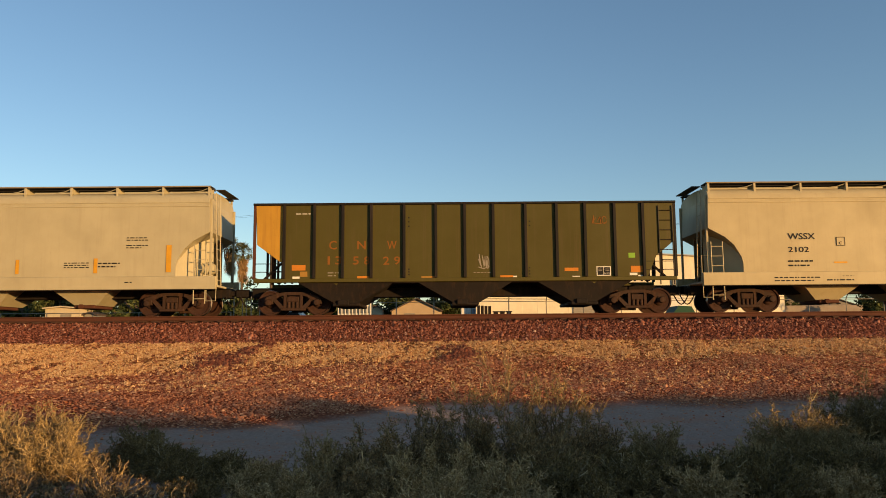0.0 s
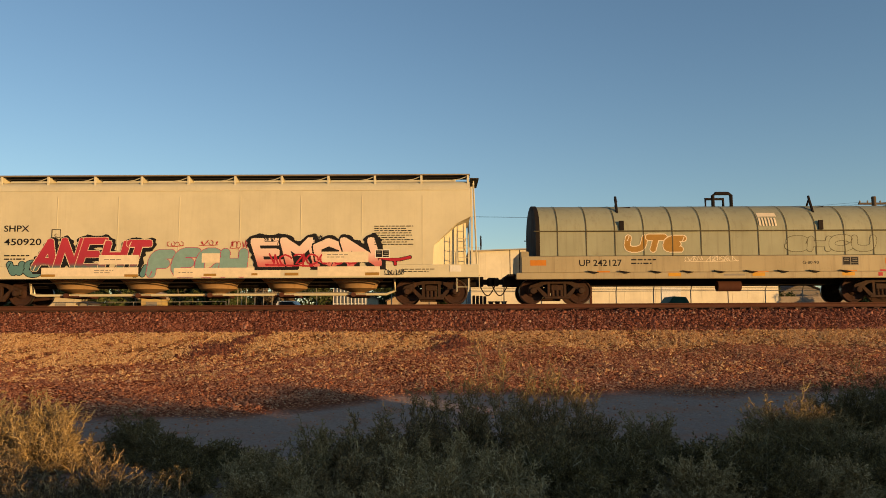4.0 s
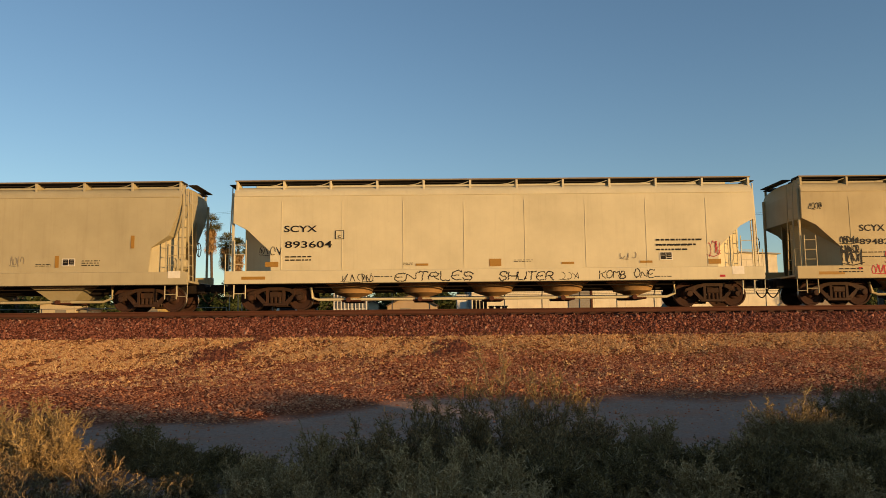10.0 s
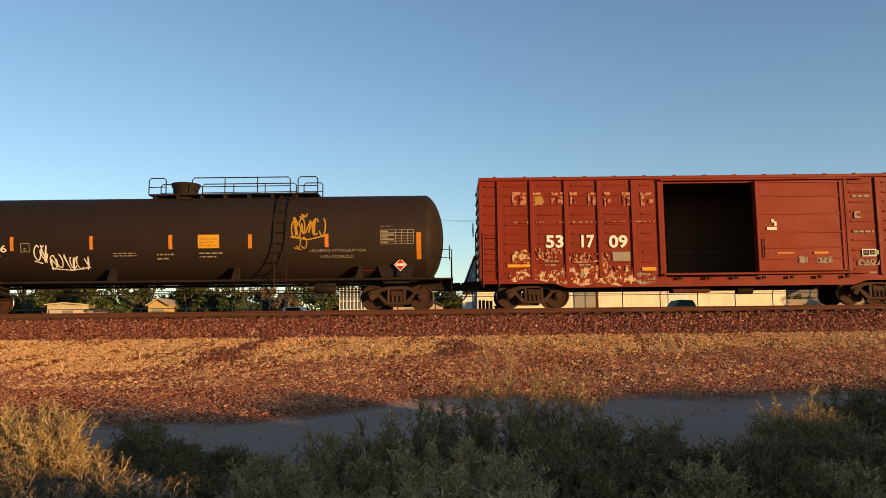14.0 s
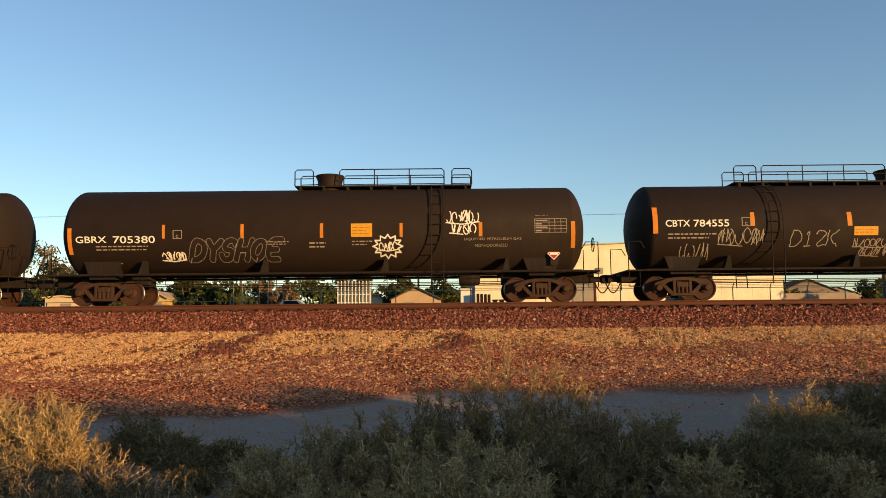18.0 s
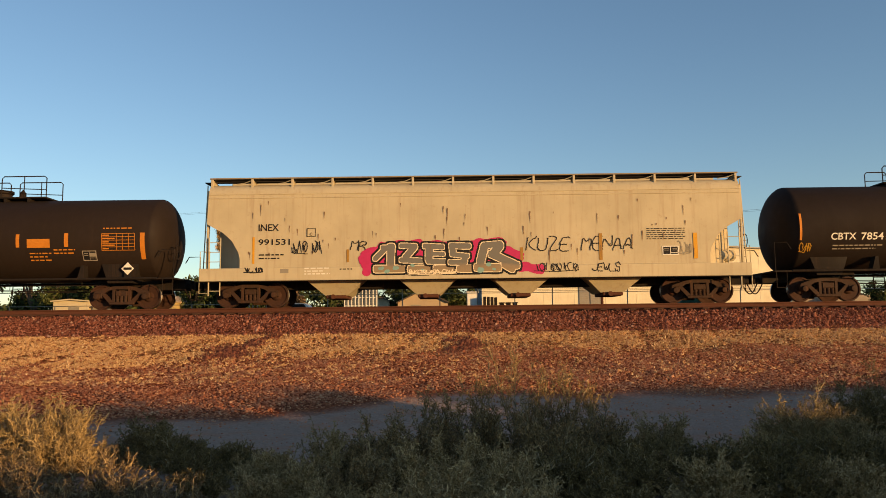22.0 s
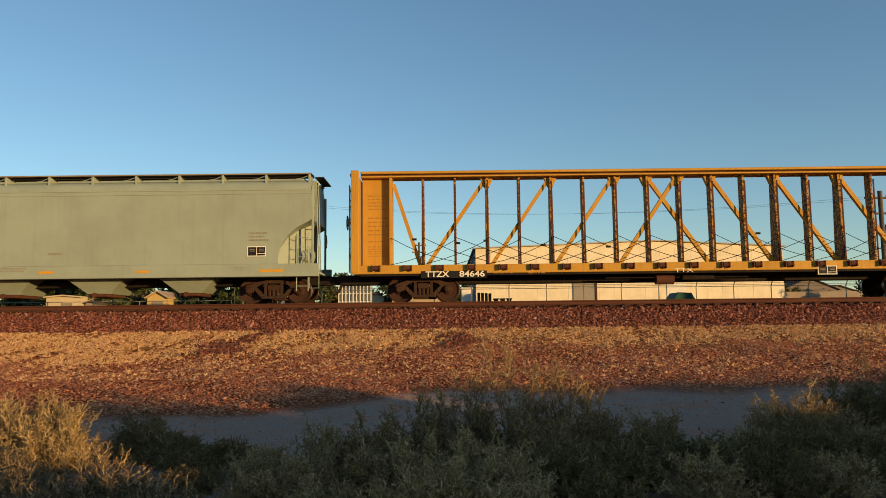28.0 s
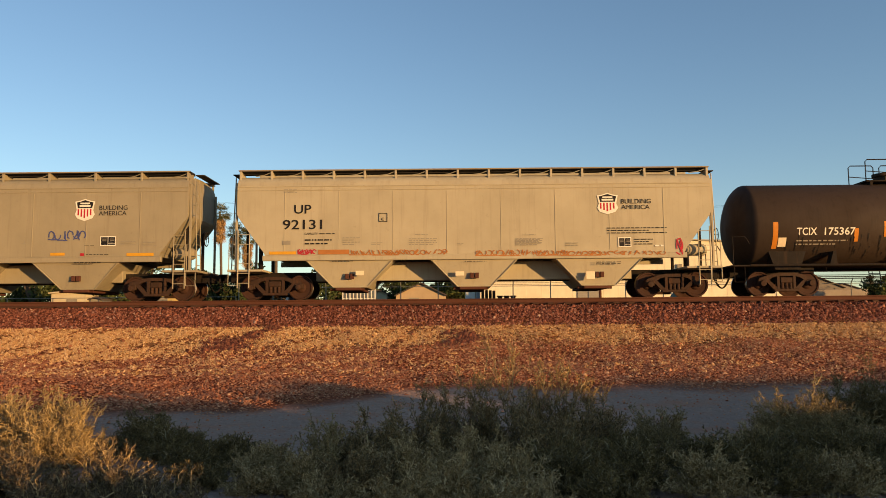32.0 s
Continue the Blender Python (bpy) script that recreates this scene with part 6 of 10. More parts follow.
def open_hopper_car(x0, x1, label, gap):
    """A ribbed open-top coal hopper with cut-away ends."""
    car, a = car_at(x0, x1, label, "hopper car", name="open_hopper_car")
    zt, zb = 4.02, 1.30
    for s in (-1, 1):
        y0, y1 = sorted((s * 1.55, s * 1.50))
        part("side_sheet", Mesh().box(-a + 1.1, a - 1.35, y0, y1, zb, zt - 0.02), GREEN, car)
        right = [(a - 1.35, zt - 0.02), (a - 1.35, zb), (a - 1.05, zb), (a - 0.72, 2.05), (a - 0.05, 2.60), (a - 0.05, zt - 0.02)]
        part("side_sheet", Mesh().slab(right, y0, y1), GREEN, car)
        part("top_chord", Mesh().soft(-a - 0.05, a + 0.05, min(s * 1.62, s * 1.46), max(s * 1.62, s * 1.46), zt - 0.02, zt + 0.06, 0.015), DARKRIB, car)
        part("side_sill", Mesh().soft(-a, a, min(s * 1.60, s * 1.44), max(s * 1.60, s * 1.44), zb - 0.14, zb - 0.002, 0.012), GREEN, car)
        left = [(-a + 0.05, zt - 0.02), (-a + 0.10, 2.55), (-a + 0.95, 1.92), (-a + 1.098, 1.92), (-a + 1.098, zt - 0.02)]
        part("end_panel", Mesh().slab(left, min(s * 1.54, s * 1.50), max(s * 1.54, s * 1.50)), YELLOW, car, "bright yellow end panel")
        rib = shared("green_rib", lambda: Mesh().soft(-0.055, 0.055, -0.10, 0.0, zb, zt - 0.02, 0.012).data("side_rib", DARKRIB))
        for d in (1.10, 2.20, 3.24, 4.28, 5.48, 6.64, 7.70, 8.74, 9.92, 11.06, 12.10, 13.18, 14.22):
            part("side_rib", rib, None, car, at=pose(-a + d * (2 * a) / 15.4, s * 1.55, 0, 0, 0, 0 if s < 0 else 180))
        for e in (-1, 1):
            part("corner_post", Mesh().soft(e * a - 0.05, e * a + 0.05, s * 1.5 - 0.05, s * 1.5 + 0.05, zb, zt, 0.01), RUST if e < 0 else DARKRIB, car)
            for k in range(3):
                part("end_strut", Mesh().soft(e * (a - 0.35 - 0.28 * k) - 0.04, e * (a - 0.35 - 0.28 * k) + 0.04, s * 0.9 - 0.04, s * 0.9 + 0.04, zb, 2.6 - 0.28 * k, 0.006), UNDER, car)
            part("end_brace", Mesh().tube([(e * (a - 0.30), s * 1.2, zb), (e * (a - 1.15), s * 1.2, 2.1)], 0.05, 6), UNDER, car)
            part("grab_rail", Mesh().tube([(e * a, s * 1.54, 1.85), (e * (a - 1.1), s * 1.54, 1.85)], 0.016, 5).tube([(e * a, s * 1.54, 1.55), (e * (a - 1.1), s * 1.54, 1.55)], 0.016, 5), UNDER, car)
    for e in (-1, 1):
        slope = [(e * a, 3.95), (e * (a - 0.02), 3.85), (e * (a - 3.0), 1.05), (e * (a - 3.1), 1.15)]
        part("slope_sheet", Mesh().slab(slope if e > 0 else slope[::-1], -1.49, 1.49), GREEN, car)
    part("floor_sheet", Mesh().soft(-a + 3.0, a - 3.0, -1.48, 1.48, 1.12, 1.18, 0.01), UNDER, car)
    for c in (-4.35, 0.0, 4.35):
        h = Mesh()
        vs = [(c - 1.75, -1.5, 1.16), (c + 1.75, -1.5, 1.16), (c + 1.75, 1.5, 1.16), (c - 1.75, 1.5, 1.16), (c - 0.45, -1.3, 0.42), (c + 0.45, -1.3, 0.42), (c + 0.45, 1.3, 0.42), (c - 0.45, 1.3, 0.42)]
        h.add(vs, [(4, 5, 1, 0), (5, 6, 2, 1), (6, 7, 3, 2), (7, 4, 0, 3), (7, 6, 5, 4)])
        part("hopper_bay", h, UNDER, car)
        part("outlet_gate", Mesh().soft(c - 0.5, c + 0.5, -1.35, 1.35, 0.30, 0.42, 0.03).soft(c - 0.3, c + 0.1, -1.42, -1.3, 0.34, 0.52, 0.02), UNDER, car)
    ladder(car, a - 0.35, -1.58, zb - 0.3, 3.9, 8, DARKRIB, 0.5)
    common(car, a, 1.35, gap)
    return car, a, Side(car, lambda z: -1.55)


def tank_car(x0, x1, label, gap, R=1.68, zc=2.73, dome=0.0, deck=(-1.0, 3.5), rail_in=(0.4,), ladder_x=2.0, double=False, mat=None):
    """A tank car: shell with dished heads, top platform with railings, dome, ladders and saddles."""
    mat = mat or BLACK
    car, a = car_at(x0, x1, label, "tank car", name="tank_car")
    head = [(0.0, 0.0), (0.025, 0.40), (0.08, 0.72), (0.16, 1.00), (0.26, 1.23), (0.37, 1.41), (0.47, 1.52), (0.56, 1.59), (0.64, 1.62)]
    k = R / 1.62
    prof = [(-a + d * k, r * k) for d, r in head] + [(a - d * k, r * k) for d, r in reversed(head)]
    part("tank", Mesh().lathe(prof, "x", (0, 0, zc), 56), mat, car, smooth=50)
    top = zc + R
    # platform and railings
    d0, d1 = deck
    part("platform", Mesh().soft(d0, d1, -0.62, 0.62, top + 0.03, top + 0.09, 0.01), UNDER, car)
    for x in np.arange(d0 + 0.2, d1, 0.9):
        part("platform_bracket", Mesh().slab([(x - 0.05, top + 0.03), (x + 0.05, top + 0.03), (x + 0.04, top - 0.12), (x - 0.04, top - 0.12)][::-1], -0.60, 0.60), UNDER, car)
    runs = ([(d0, d0 + 0.85), (d0 + 1.05, dome - 0.52), (dome + 0.52, d1)] if ladder_x < 0 else [(d0, dome - 0.55), (dome + 0.45, d1 - 1.05), (d1 - 0.75, d1)]) if not double else [(d0, d0 + (d1 - d0) * 0.42), (d0 + (d1 - d0) * 0.52, d1)]
    tall = 0.88 if double else 0.70
    for x_a, x_b in runs:
        if x_b - x_a < 0.3:
            continue
        for y in (-0.60, 0.60):
            r = Mesh().tube([(x_a, y, top + 0.08), (x_a, y, top + tall - 0.08), (x_a + 0.08, y, top + tall), (x_b - 0.08, y, top + tall), (x_b, y, top + tall - 0.08), (x_b, y, top + 0.08)], 0.022, 6)
            r.tube([(x_a, y, top + tall / 2), (x_b, y, top + 0.36)], 0.018, 6)
            n = int((x_b - x_a) / 1.6)
            for i in range(n):
                x = x_a + (x_b - x_a) * (i + 1) / (n + 1)
                r.tube([(x, y, top + 0.08), (x, y, top + tall)], 0.02, 6)
            part("railing", r, UNDER, car, "black pipe railing")
    if not double:
        part("dome", Mesh().lathe([(top - 0.1, 0.46), (top + 0.10, 0.46), (top + 0.36, 0.48), (top + 0.50, 0.54), (top + 0.54, 0.56), (top + 0.57, 0.54), (top + 0.58, 0.0)], "z", (dome, 0, 0), 28), mat, car, "round protective housing over the valves", 40)
    else:
        part("dome", Mesh().lathe([(top - 0.1, 0.30), (top + 0.28, 0.30), (top + 0.32, 0.36), (top + 0.42, 0.36), (top + 0.46, 0.0)], "z", ((d0 + d1) / 2 - 0.2, 0, 0), 24), mat, car, smooth=40)
        part("valve", Mesh().lathe([(top - 0.1, 0.12), (top + 0.35, 0.12), (top + 0.40, 0.07), (top + 0.50, 0.0)], "z", ((d0 + d1) / 2 + 0.55, 0, 0), 14), UNDER, car, smooth=40)
    # curved side ladders
    for s in (-1, 1):
        stiles = Mesh()
        path = lambda x, s=s: [(x, s * (R + 0.10) * math.cos(q), zc + (R + 0.10) * math.sin(q)) for q in [radians(v) for v in (75, 60, 45, 30, 15, 3)]] + [(x, s * (R + 0.10), zc - 0.6), (x, s * (R + 0.06), 1.15), (x, s * (R + 0.0), 0.55)]
        for dx in (-0.22, 0.22):
            stiles.tube(path(ladder_x + dx), 0.022, 6)
        lad = part("ladder", stiles, UNDER, car)
        rung = shared("tank_rung", lambda: Mesh().tube([(-0.22, 0, 0), (0.22, 0, 0)], 0.015, 5).data("rung", UNDER))
        for _, y, z in path(0)[:6] + [(0, s * (R + 0.1), zc - 0.3), (0, s * (R + 0.1), zc - 0.6), (0, s * (R + 0.08), zc - 0.95), (0, s * (R + 0.06), zc - 1.3), (0, s * (R + 0.02), zc - 1.7)]:
            part("rung", rung, None, lad, at=pose(ladder_x, y, z))
        # side rails below
        part("side_rail", Mesh().tube([(-a + 0.3, s * 1.48, 1.10), (a - 0.3, s * 1.48, 1.10)], 0.045, 8), UNDER, car)
        part("brake_pipe", Mesh().tube([(-a + 2.6, s * 1.15, 0.88), (a - 2.6, s * 1.15, 0.88)], 0.016, 5).tube([(-a + 2.9, s * 0.5, 0.72), (a - 2.9, s * 0.5, 0.72)], 0.016, 5), UNDER, car)
        for x in np.linspace(-a + 3.2, a - 3.2, max(3, int(a / 2.2))):
            br = Mesh().slab([(x - 0.03, 1.1), (x + 0.25, 1.1), (x + 0.22, 1.60), (x + 0.12, 1.60)], min(s * 1.50, s * 1.20), max(s * 1.50, s * 1.20))
            part("rail_bracket", br, UNDER, car)
            part("pipe_hanger", Mesh().tube([(x, s * 1.15, 1.12), (x, s * 1.15, 0.86)], 0.014, 5), UNDER, car)
    inset = 1.75
    for s in (-1, 1):
        xb = s * (a - inset)
        sad = [(xb - 0.75, 1.80), (xb - 0.45, 0.95), (xb + 0.45, 0.95), (xb + 0.75, 1.80)]
        part("saddle", Mesh().slab(sad, -1.25, 1.25), UNDER, car)
        lo, hi = sorted((xb - s * 1.4, s * (a + gap - 0.4)))
        part("stub_sill", Mesh().soft(lo, hi, -0.33, 0.33, 0.72, 1.12, 0.02), UNDER, car)
        part("end_platform", Mesh().soft(*sorted((s * (a - 0.7), s * (a + 0.35))), -1.5, 1.5, 1.06, 1.12, 0.01), UNDER, car)
        for y in (-1.45, 1.45):
            part("end_rail", Mesh().tube([(s * (a + 0.30), y, 1.1), (s * (a + 0.30), y, 2.15), (s * (a - 0.15), y, 2.15), (s * (a - 0.30), y, 1.9)], 0.02, 6), UNDER, car)
            part("sill_step", Mesh().tube([(s * (a - 0.10), y, 1.05), (s * (a - 0.10), y, 0.5), (s * (a + 0.28), y, 0.5), (s * (a + 0.28), y, 1.05)], 0.018, 5), UNDER, car)
    hand_brake(car, a + 0.22, -0.9, 2.1, UNDER)
    if a > 8:
        part("brake_reservoir", Mesh().lathe([(-0.4, 0.0), (-0.38, 0.18), (-0.3, 0.22), (0.3, 0.22), (0.38, 0.18), (0.4, 0.0)], "x", (a - 4.4, -0.9, 0.85), 18), UNDER, car, smooth=40)
    common(car, a, inset, gap, sill=False)
    return car, a, Side(car, lambda z: -math.sqrt(max(R * R - (z - zc) ** 2, 0.05)) - 0.006)


def box_car(x0, x1, label, gap):
    """A ribbed steel boxcar with its sliding door half open."""
    car, a = car_at(x0, x1, label, "boxcar", name="boxcar")
    zb, zt = 1.04, 4.66
    W = 1.52
    o0, o1, d1 = -1.60, 1.72, 4.95
    for s in (-1, 1):
        y0, y1 = sorted((s * W, s * (W - 0.06)))
        if s < 0:
            part("side_wall", Mesh().box(-a, o0, y0, y1, zb, zt), BOXRED, car)
            part("side_wall", Mesh().box(o1, a, y0, y1, zb, zt), BOXRED, car)
            part("side_wall", Mesh().box(o0 + 0.002, o1 - 0.002, y0, y1, 4.50, zt), BOXRED, car)
        else:
            part("side_wall", Mesh().box(-a, a, y0, y1, zb, zt), BOXRED, car)
        part("roof_edge", Mesh().soft(-a - 0.04, a + 0.04, min(s * 1.60, s * 1.42), max(s * 1.60, s * 1.42), zt, zt + 0.12, 0.015), BOXRED, car)
        sill = [(-a, zb - 0.002), (-a, 0.86), (-a + 2.6, 0.86), (-a + 3.1, 0.70), (a - 3.1, 0.70), (a - 2.6, 0.86), (a, 0.86), (a, zb - 0.002)]
        part("side_sill", Mesh().slab(sill, min(s * 1.56, s * 1.46), max(s * 1.56, s * 1.46)), BOXRED, car)
        rib = shared("box_rib", lambda: Mesh().soft(-0.075, 0.075, -0.075, 0.0, zb, zt - 0.01, 0.02).data("side_post", BOXRED))
        for x in (-a + 0.68, -a + 1.88, -a + 3.14, -a + 4.35, -a + 5.60, -a + 6.58, a - 3.25, a - 2.03, a - 0.80):
            part("side_post", rib, None, car, at=pose(x, s * W, 0, 0, 0, 0 if s < 0 else 180))
        bead = shared("box_bead", lambda: Mesh().soft(-0.40, 0.40, -0.03, 0.0, -0.035, 0.035, 0.014).data("panel_bead", BOXRED))
        small = shared("box_bead_s", lambda: Mesh().soft(-0.20, 0.20, -0.03, 0.0, -0.035, 0.035, 0.014).data("panel_bead", BOXRED))
        if s < 0:
            for i in range(10):
                z = zb + 0.22 + 0.355 * i
                for x, m in ((-a + 0.34, small), (-a + 1.28, bead), (-a + 2.51, bead), (-a + 3.75, bead), (-a + 4.98, bead), (-a + 6.09, small), (a - 2.64, bead), (a - 1.42, bead), (a - 0.40, small)):
                    part("panel_bead", m, None, car, at=pose(x, -W, z))
    # open doorway: floor, and liner boards coloured dark so the far wall looks unlit
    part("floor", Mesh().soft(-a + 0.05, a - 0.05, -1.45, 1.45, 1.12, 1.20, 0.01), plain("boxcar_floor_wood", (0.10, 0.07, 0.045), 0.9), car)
    liner = plain("unlit_plywood_liner", (0.075, 0.048, 0.025), 0.8)
    part("liner", Mesh().box(-a + 0.07, a - 0.07, 1.38, 1.44, 1.21, 4.54), liner, car, "yellow wooden lining of the far wall, darkened as if unlit")
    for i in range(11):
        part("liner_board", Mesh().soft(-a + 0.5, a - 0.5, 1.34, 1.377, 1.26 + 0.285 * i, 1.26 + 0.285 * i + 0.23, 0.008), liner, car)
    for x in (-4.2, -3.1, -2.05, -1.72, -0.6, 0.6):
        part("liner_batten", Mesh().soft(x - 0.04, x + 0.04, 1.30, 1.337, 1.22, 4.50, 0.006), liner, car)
    stub = part("load_divider", Mesh().soft(o0 - 0.06, o0 + 0.0, -1.40, 0.45, 1.21, 3.58, 0.01), plain("yellow_lining", (0.75, 0.45, 0.10), 0.7), car, "yellow load divider behind the doorway")
    for i in range(6):
        part("anchor_ring", Mesh().tube([(o0 + 0.01, -1.1, 1.32 + 0.37 * i), (o0 + 0.03, -0.4, 1.34 + 0.37 * i), (o0 + 0.03, -0.4, 1.52 + 0.37 * i), (o0 + 0.01, -1.1, 1.54 + 0.37 * i)], 0.02, 5), UNDER, stub)
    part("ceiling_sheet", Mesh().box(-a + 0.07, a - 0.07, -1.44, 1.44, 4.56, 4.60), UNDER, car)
    part("door_post", Mesh().soft(o0 - 0.09, o0 + 0.03, -1.60, -1.43, zb, zt, 0.015), BOXRED, car)
    part("door_post", Mesh().soft(d1 + 0.08, d1 + 0.22, -1.62, -1.43, zb, zt, 0.015), BOXRED, car)
    door = part("sliding_door", Mesh().soft(o1 + 0.02, d1, -1.66, -1.60, 1.20, 4.54, 0.012), DOORRED, car, "red sliding door pushed half open")
    for z in (1.24, 1.66, 2.06, 2.62, 3.30, 3.96, 4.48):
        part("door_rib", Mesh().soft(o1 + 0.06, d1 - 0.06, -1.69, -1.662, z - 0.03, z + 0.03, 0.01), DOORRED, door)
    for x in (o1 + 0.08, d1 - 0.08):
        part("door_stile", Mesh().soft(x - 0.05, x + 0.05, -1.70, -1.662, 1.22, 4.52, 0.012), DOORRED, door)
    part("door_handle", Mesh().tube([(o1 + 0.25, -1.72, 1.7), (o1 + 0.25, -1.72, 2.4)], 0.02, 6), UNDER, door)
    part("door_track", Mesh().soft(o0 - 0.1, a - 2.6, -1.72, -1.52, 1.10, 1.17, 0.01), BOXRED, car)
    part("door_track", Mesh().soft(o0 - 0.1, a - 2.6, -1.70, -1.52, 4.57, 4.64, 0.01), BOXRED, car)
    roller = shared("door_roller", lambda: Mesh().soft(-0.06, 0.06, -1.75, -1.66, 0.94, 1.04, 0.01).data("door_roller", UNDER))
    for i in range(7):
        part("door_roller", roller, None, car, at=pose(o0 + 0.5 + 1.0 * i, 0, 0))
    roof = [(-1.52, zt + 0.12), (-1.0, zt + 0.20), (0, zt + 0.24), (1.0, zt + 0.20), (1.52, zt + 0.12), (1.4, zt + 0.05), (-1.4, zt + 0.05)]
    part("roof", Mesh().section(roof[::-1], -a, a), BOXRED, car)
    cap = shared("roof_cap", lambda: Mesh().soft(-0.06, 0.06, -1.54, 1.54, zt + 0.08, zt + 0.165, 0.02).data("roof_cap", BOXRED))
    for i in range(15):
        part("roof_cap", cap, None, car, at=pose(-a + 0.55 + (2 * a - 1.1) * i / 14, 0, 0))
    for e in (-1, 1):
        part("end_wall", Mesh().box(*sorted((e * a, e * (a - 0.06))), -1.459, 1.459, zb, zt), BOXRED, car)
        rib = Mesh()
        for i in range(9):
            rib.soft(*sorted((e * a, e * (a + 0.05))), -1.3, 1.3, zb + 0.25 + 0.36 * i, zb + 0.40 + 0.36 * i, 0.02)
        part("end_corrugation", rib, BOXRED, car)
        part("corner_post", Mesh().soft(e * a - 0.06, e * a + 0.06, -1.58, -1.46, zb, zt, 0.015), BOXRED, car)
        ladder(car, e * (a - 0.36), -1.60, 0.75, 2.75, 5, BOXRED, 0.56)
        ladder(car, e * (a + 0.16), -1.2, 1.0, 2.8, 5, UNDER, 0.44, axis="y")
    hand_brake(car, -a - 0.20, 0.3, 3.1, UNDER)
    part("underframe_box", Mesh().soft(-1.2, 0.2, -1.0, -0.5, 0.50, 0.72, 0.03), RUST, car)
    part("brake_reservoir", Mesh().lathe([(0, 0), (0.02, 0.17), (0.6, 0.17), (0.62, 0)], "x", (1.2, -0.8, 0.6), 16), UNDER, car, smooth=40)
    common(car, a, 1.95, gap)
    return car, a, Side(car, lambda z: -W - 0.03)


def coil_car(x0, x1, label, gap):
    """A steel-coil gondola under a rounded hood."""
    car, a = car_at(x0, x1, label, "coil car", name="coil_car")
    h = a - 0.45
    arc = [(-1.50, 1.72), (-1.50, 2.62)] + [(-1.50 * math.cos(q), 2.62 + 1.12 * math.sin(q)) for q in [radians(v) for v in range(10, 180, 10)]] + [(1.50, 2.62), (1.50, 1.72)]
    hood = part("hood", Mesh().section(arc[::-1], -h + 0.25, h), COILGREEN, car, "faded green rounded hood", 30)
    # black colour stands in for the shade on the hood's sunless end
    part("hood_end", Mesh().section([(y * 1.015, 1.72 + (z - 1.72) * 1.015) for y, z in arc][::-1], -h + 0.10, -h + 0.249), UNDER, hood, "hood end plate coloured black as in shade", 30)
    part("hood_end", Mesh().section([(y * 1.015, 1.72 + (z - 1.72) * 1.015) for y, z in arc][::-1], h + 0.002, h + 0.10), COILGREEN, hood, smooth=30)
    for i in range(13):
        x = -h + 0.9 + (2 * h - 1.2) * i / 12
        b = Mesh()
        inner, outer = [(x, y, z) for y, z in arc], [(x, y * 1.012, 1.72 + (z - 1.72) * 1.008) for y, z in arc]
        for p, q in zip(outer[:-1], outer[1:]):
            b.add([(x - 0.015, p[1], p[2]), (x + 0.015, p[1], p[2]), (x + 0.015, q[1], q[2]), (x - 0.015, q[1], q[2])], [(0, 1, 2, 3)])
        part("hood_rib", b, M_OLIVE, hood)
    for s in (-1, 1):
        part("hood_rail", Mesh().soft(-h + 0.02, h, min(s * 1.515, s * 1.55), max(s * 1.515, s * 1.55), 2.60, 2.64, 0.008), M_OLIVE, hood)
        part("side_sill", Mesh().soft(-a, a, min(s * 1.56, s * 1.36), max(s * 1.56, s * 1.36), 1.10, 1.70, 0.02), COILTAN, car)
        part("lower_sill", Mesh().soft(-a - 0.2, a + 0.2, min(s * 1.60, s * 1.40), max(s * 1.60, s * 1.40), 0.86, 1.097, 0.02), COILTAN, car)
        tab = shared("sill_tab", lambda: Mesh().slab([(-0.22, 1.16), (0.22, 1.10), (0.05, 1.05)][::-1], -0.05, 0.05).data("sill_tab", UNDER))
        for i in range(9):
            part("sill_tab", tab, None, car, at=pose(-a + 2.6 + 1.15 * i, s * 1.62, 0))
    for x in (-h + 3.25, h - 3.25):
        f = Mesh().soft(x - 0.09, x + 0.09, -1.54, -1.50, 2.65, 3.0, 0.01)
        f.tube([(x - 0.06, -1.2, 3.15), (x - 0.02, -0.75, 4.02)], 0.05, 6).tube([(x + 0.06, -0.3, 3.55), (x + 0.06, -0.6, 3.9)], 0.04, 6).tube([(x - 0.6, -0.7, 3.50), (x + 0.55, -0.7, 3.62)], 0.03, 6)
        part("hood_stacker", f, UNDER, hood)
    y = Mesh().tube([(0.15, -0.4, 3.62), (0.15, -0.4, 4.12), (0.25, -0.4, 4.2), (0.75, -0.4, 4.2), (0.85, -0.4, 4.12), (0.85, -0.4, 3.70)], 0.07, 8).tube([(0.15, 0.4, 3.62), (0.15, 0.4, 4.12), (0.85, 0.4, 4.12), (0.85, 0.4, 3.62)], 0.06, 8)
    part("lifting_yoke", y, UNDER, hood, smooth=40)
    for s in (-1, 1):
        part("end_bulkhead", Mesh().soft(*sorted((s * a, s * (a - 0.3))), -1.35, 1.35, 1.102, 1.9, 0.02), COILTAN, car)
        part("end_step", Mesh().soft(*sorted((s * (a + 0.02), s * (a + 0.5))), -1.5, 1.5, 0.98, 1.06, 0.01), UNDER, car)
        part("grab_rail", Mesh().tube([(s * (a + 0.4), -1.45, 1.05), (s * (a + 0.4), -1.45, 1.95), (s * (a + 0.05), -1.45, 1.95), (s * (a + 0.05), -1.45, 1.05)], 0.018, 5), UNDER, car)
    part("brake_reservoir", Mesh().lathe([(-0.45, 0), (-0.43, 0.2), (0.43, 0.2), (0.45, 0)], "x", (0.4, -0.9, 0.62), 18), RUST, car, smooth=40)
    hand_brake(car, a + 0.3, -0.5, 1.9, UNDER)
    common(car, a, 1.35, gap)
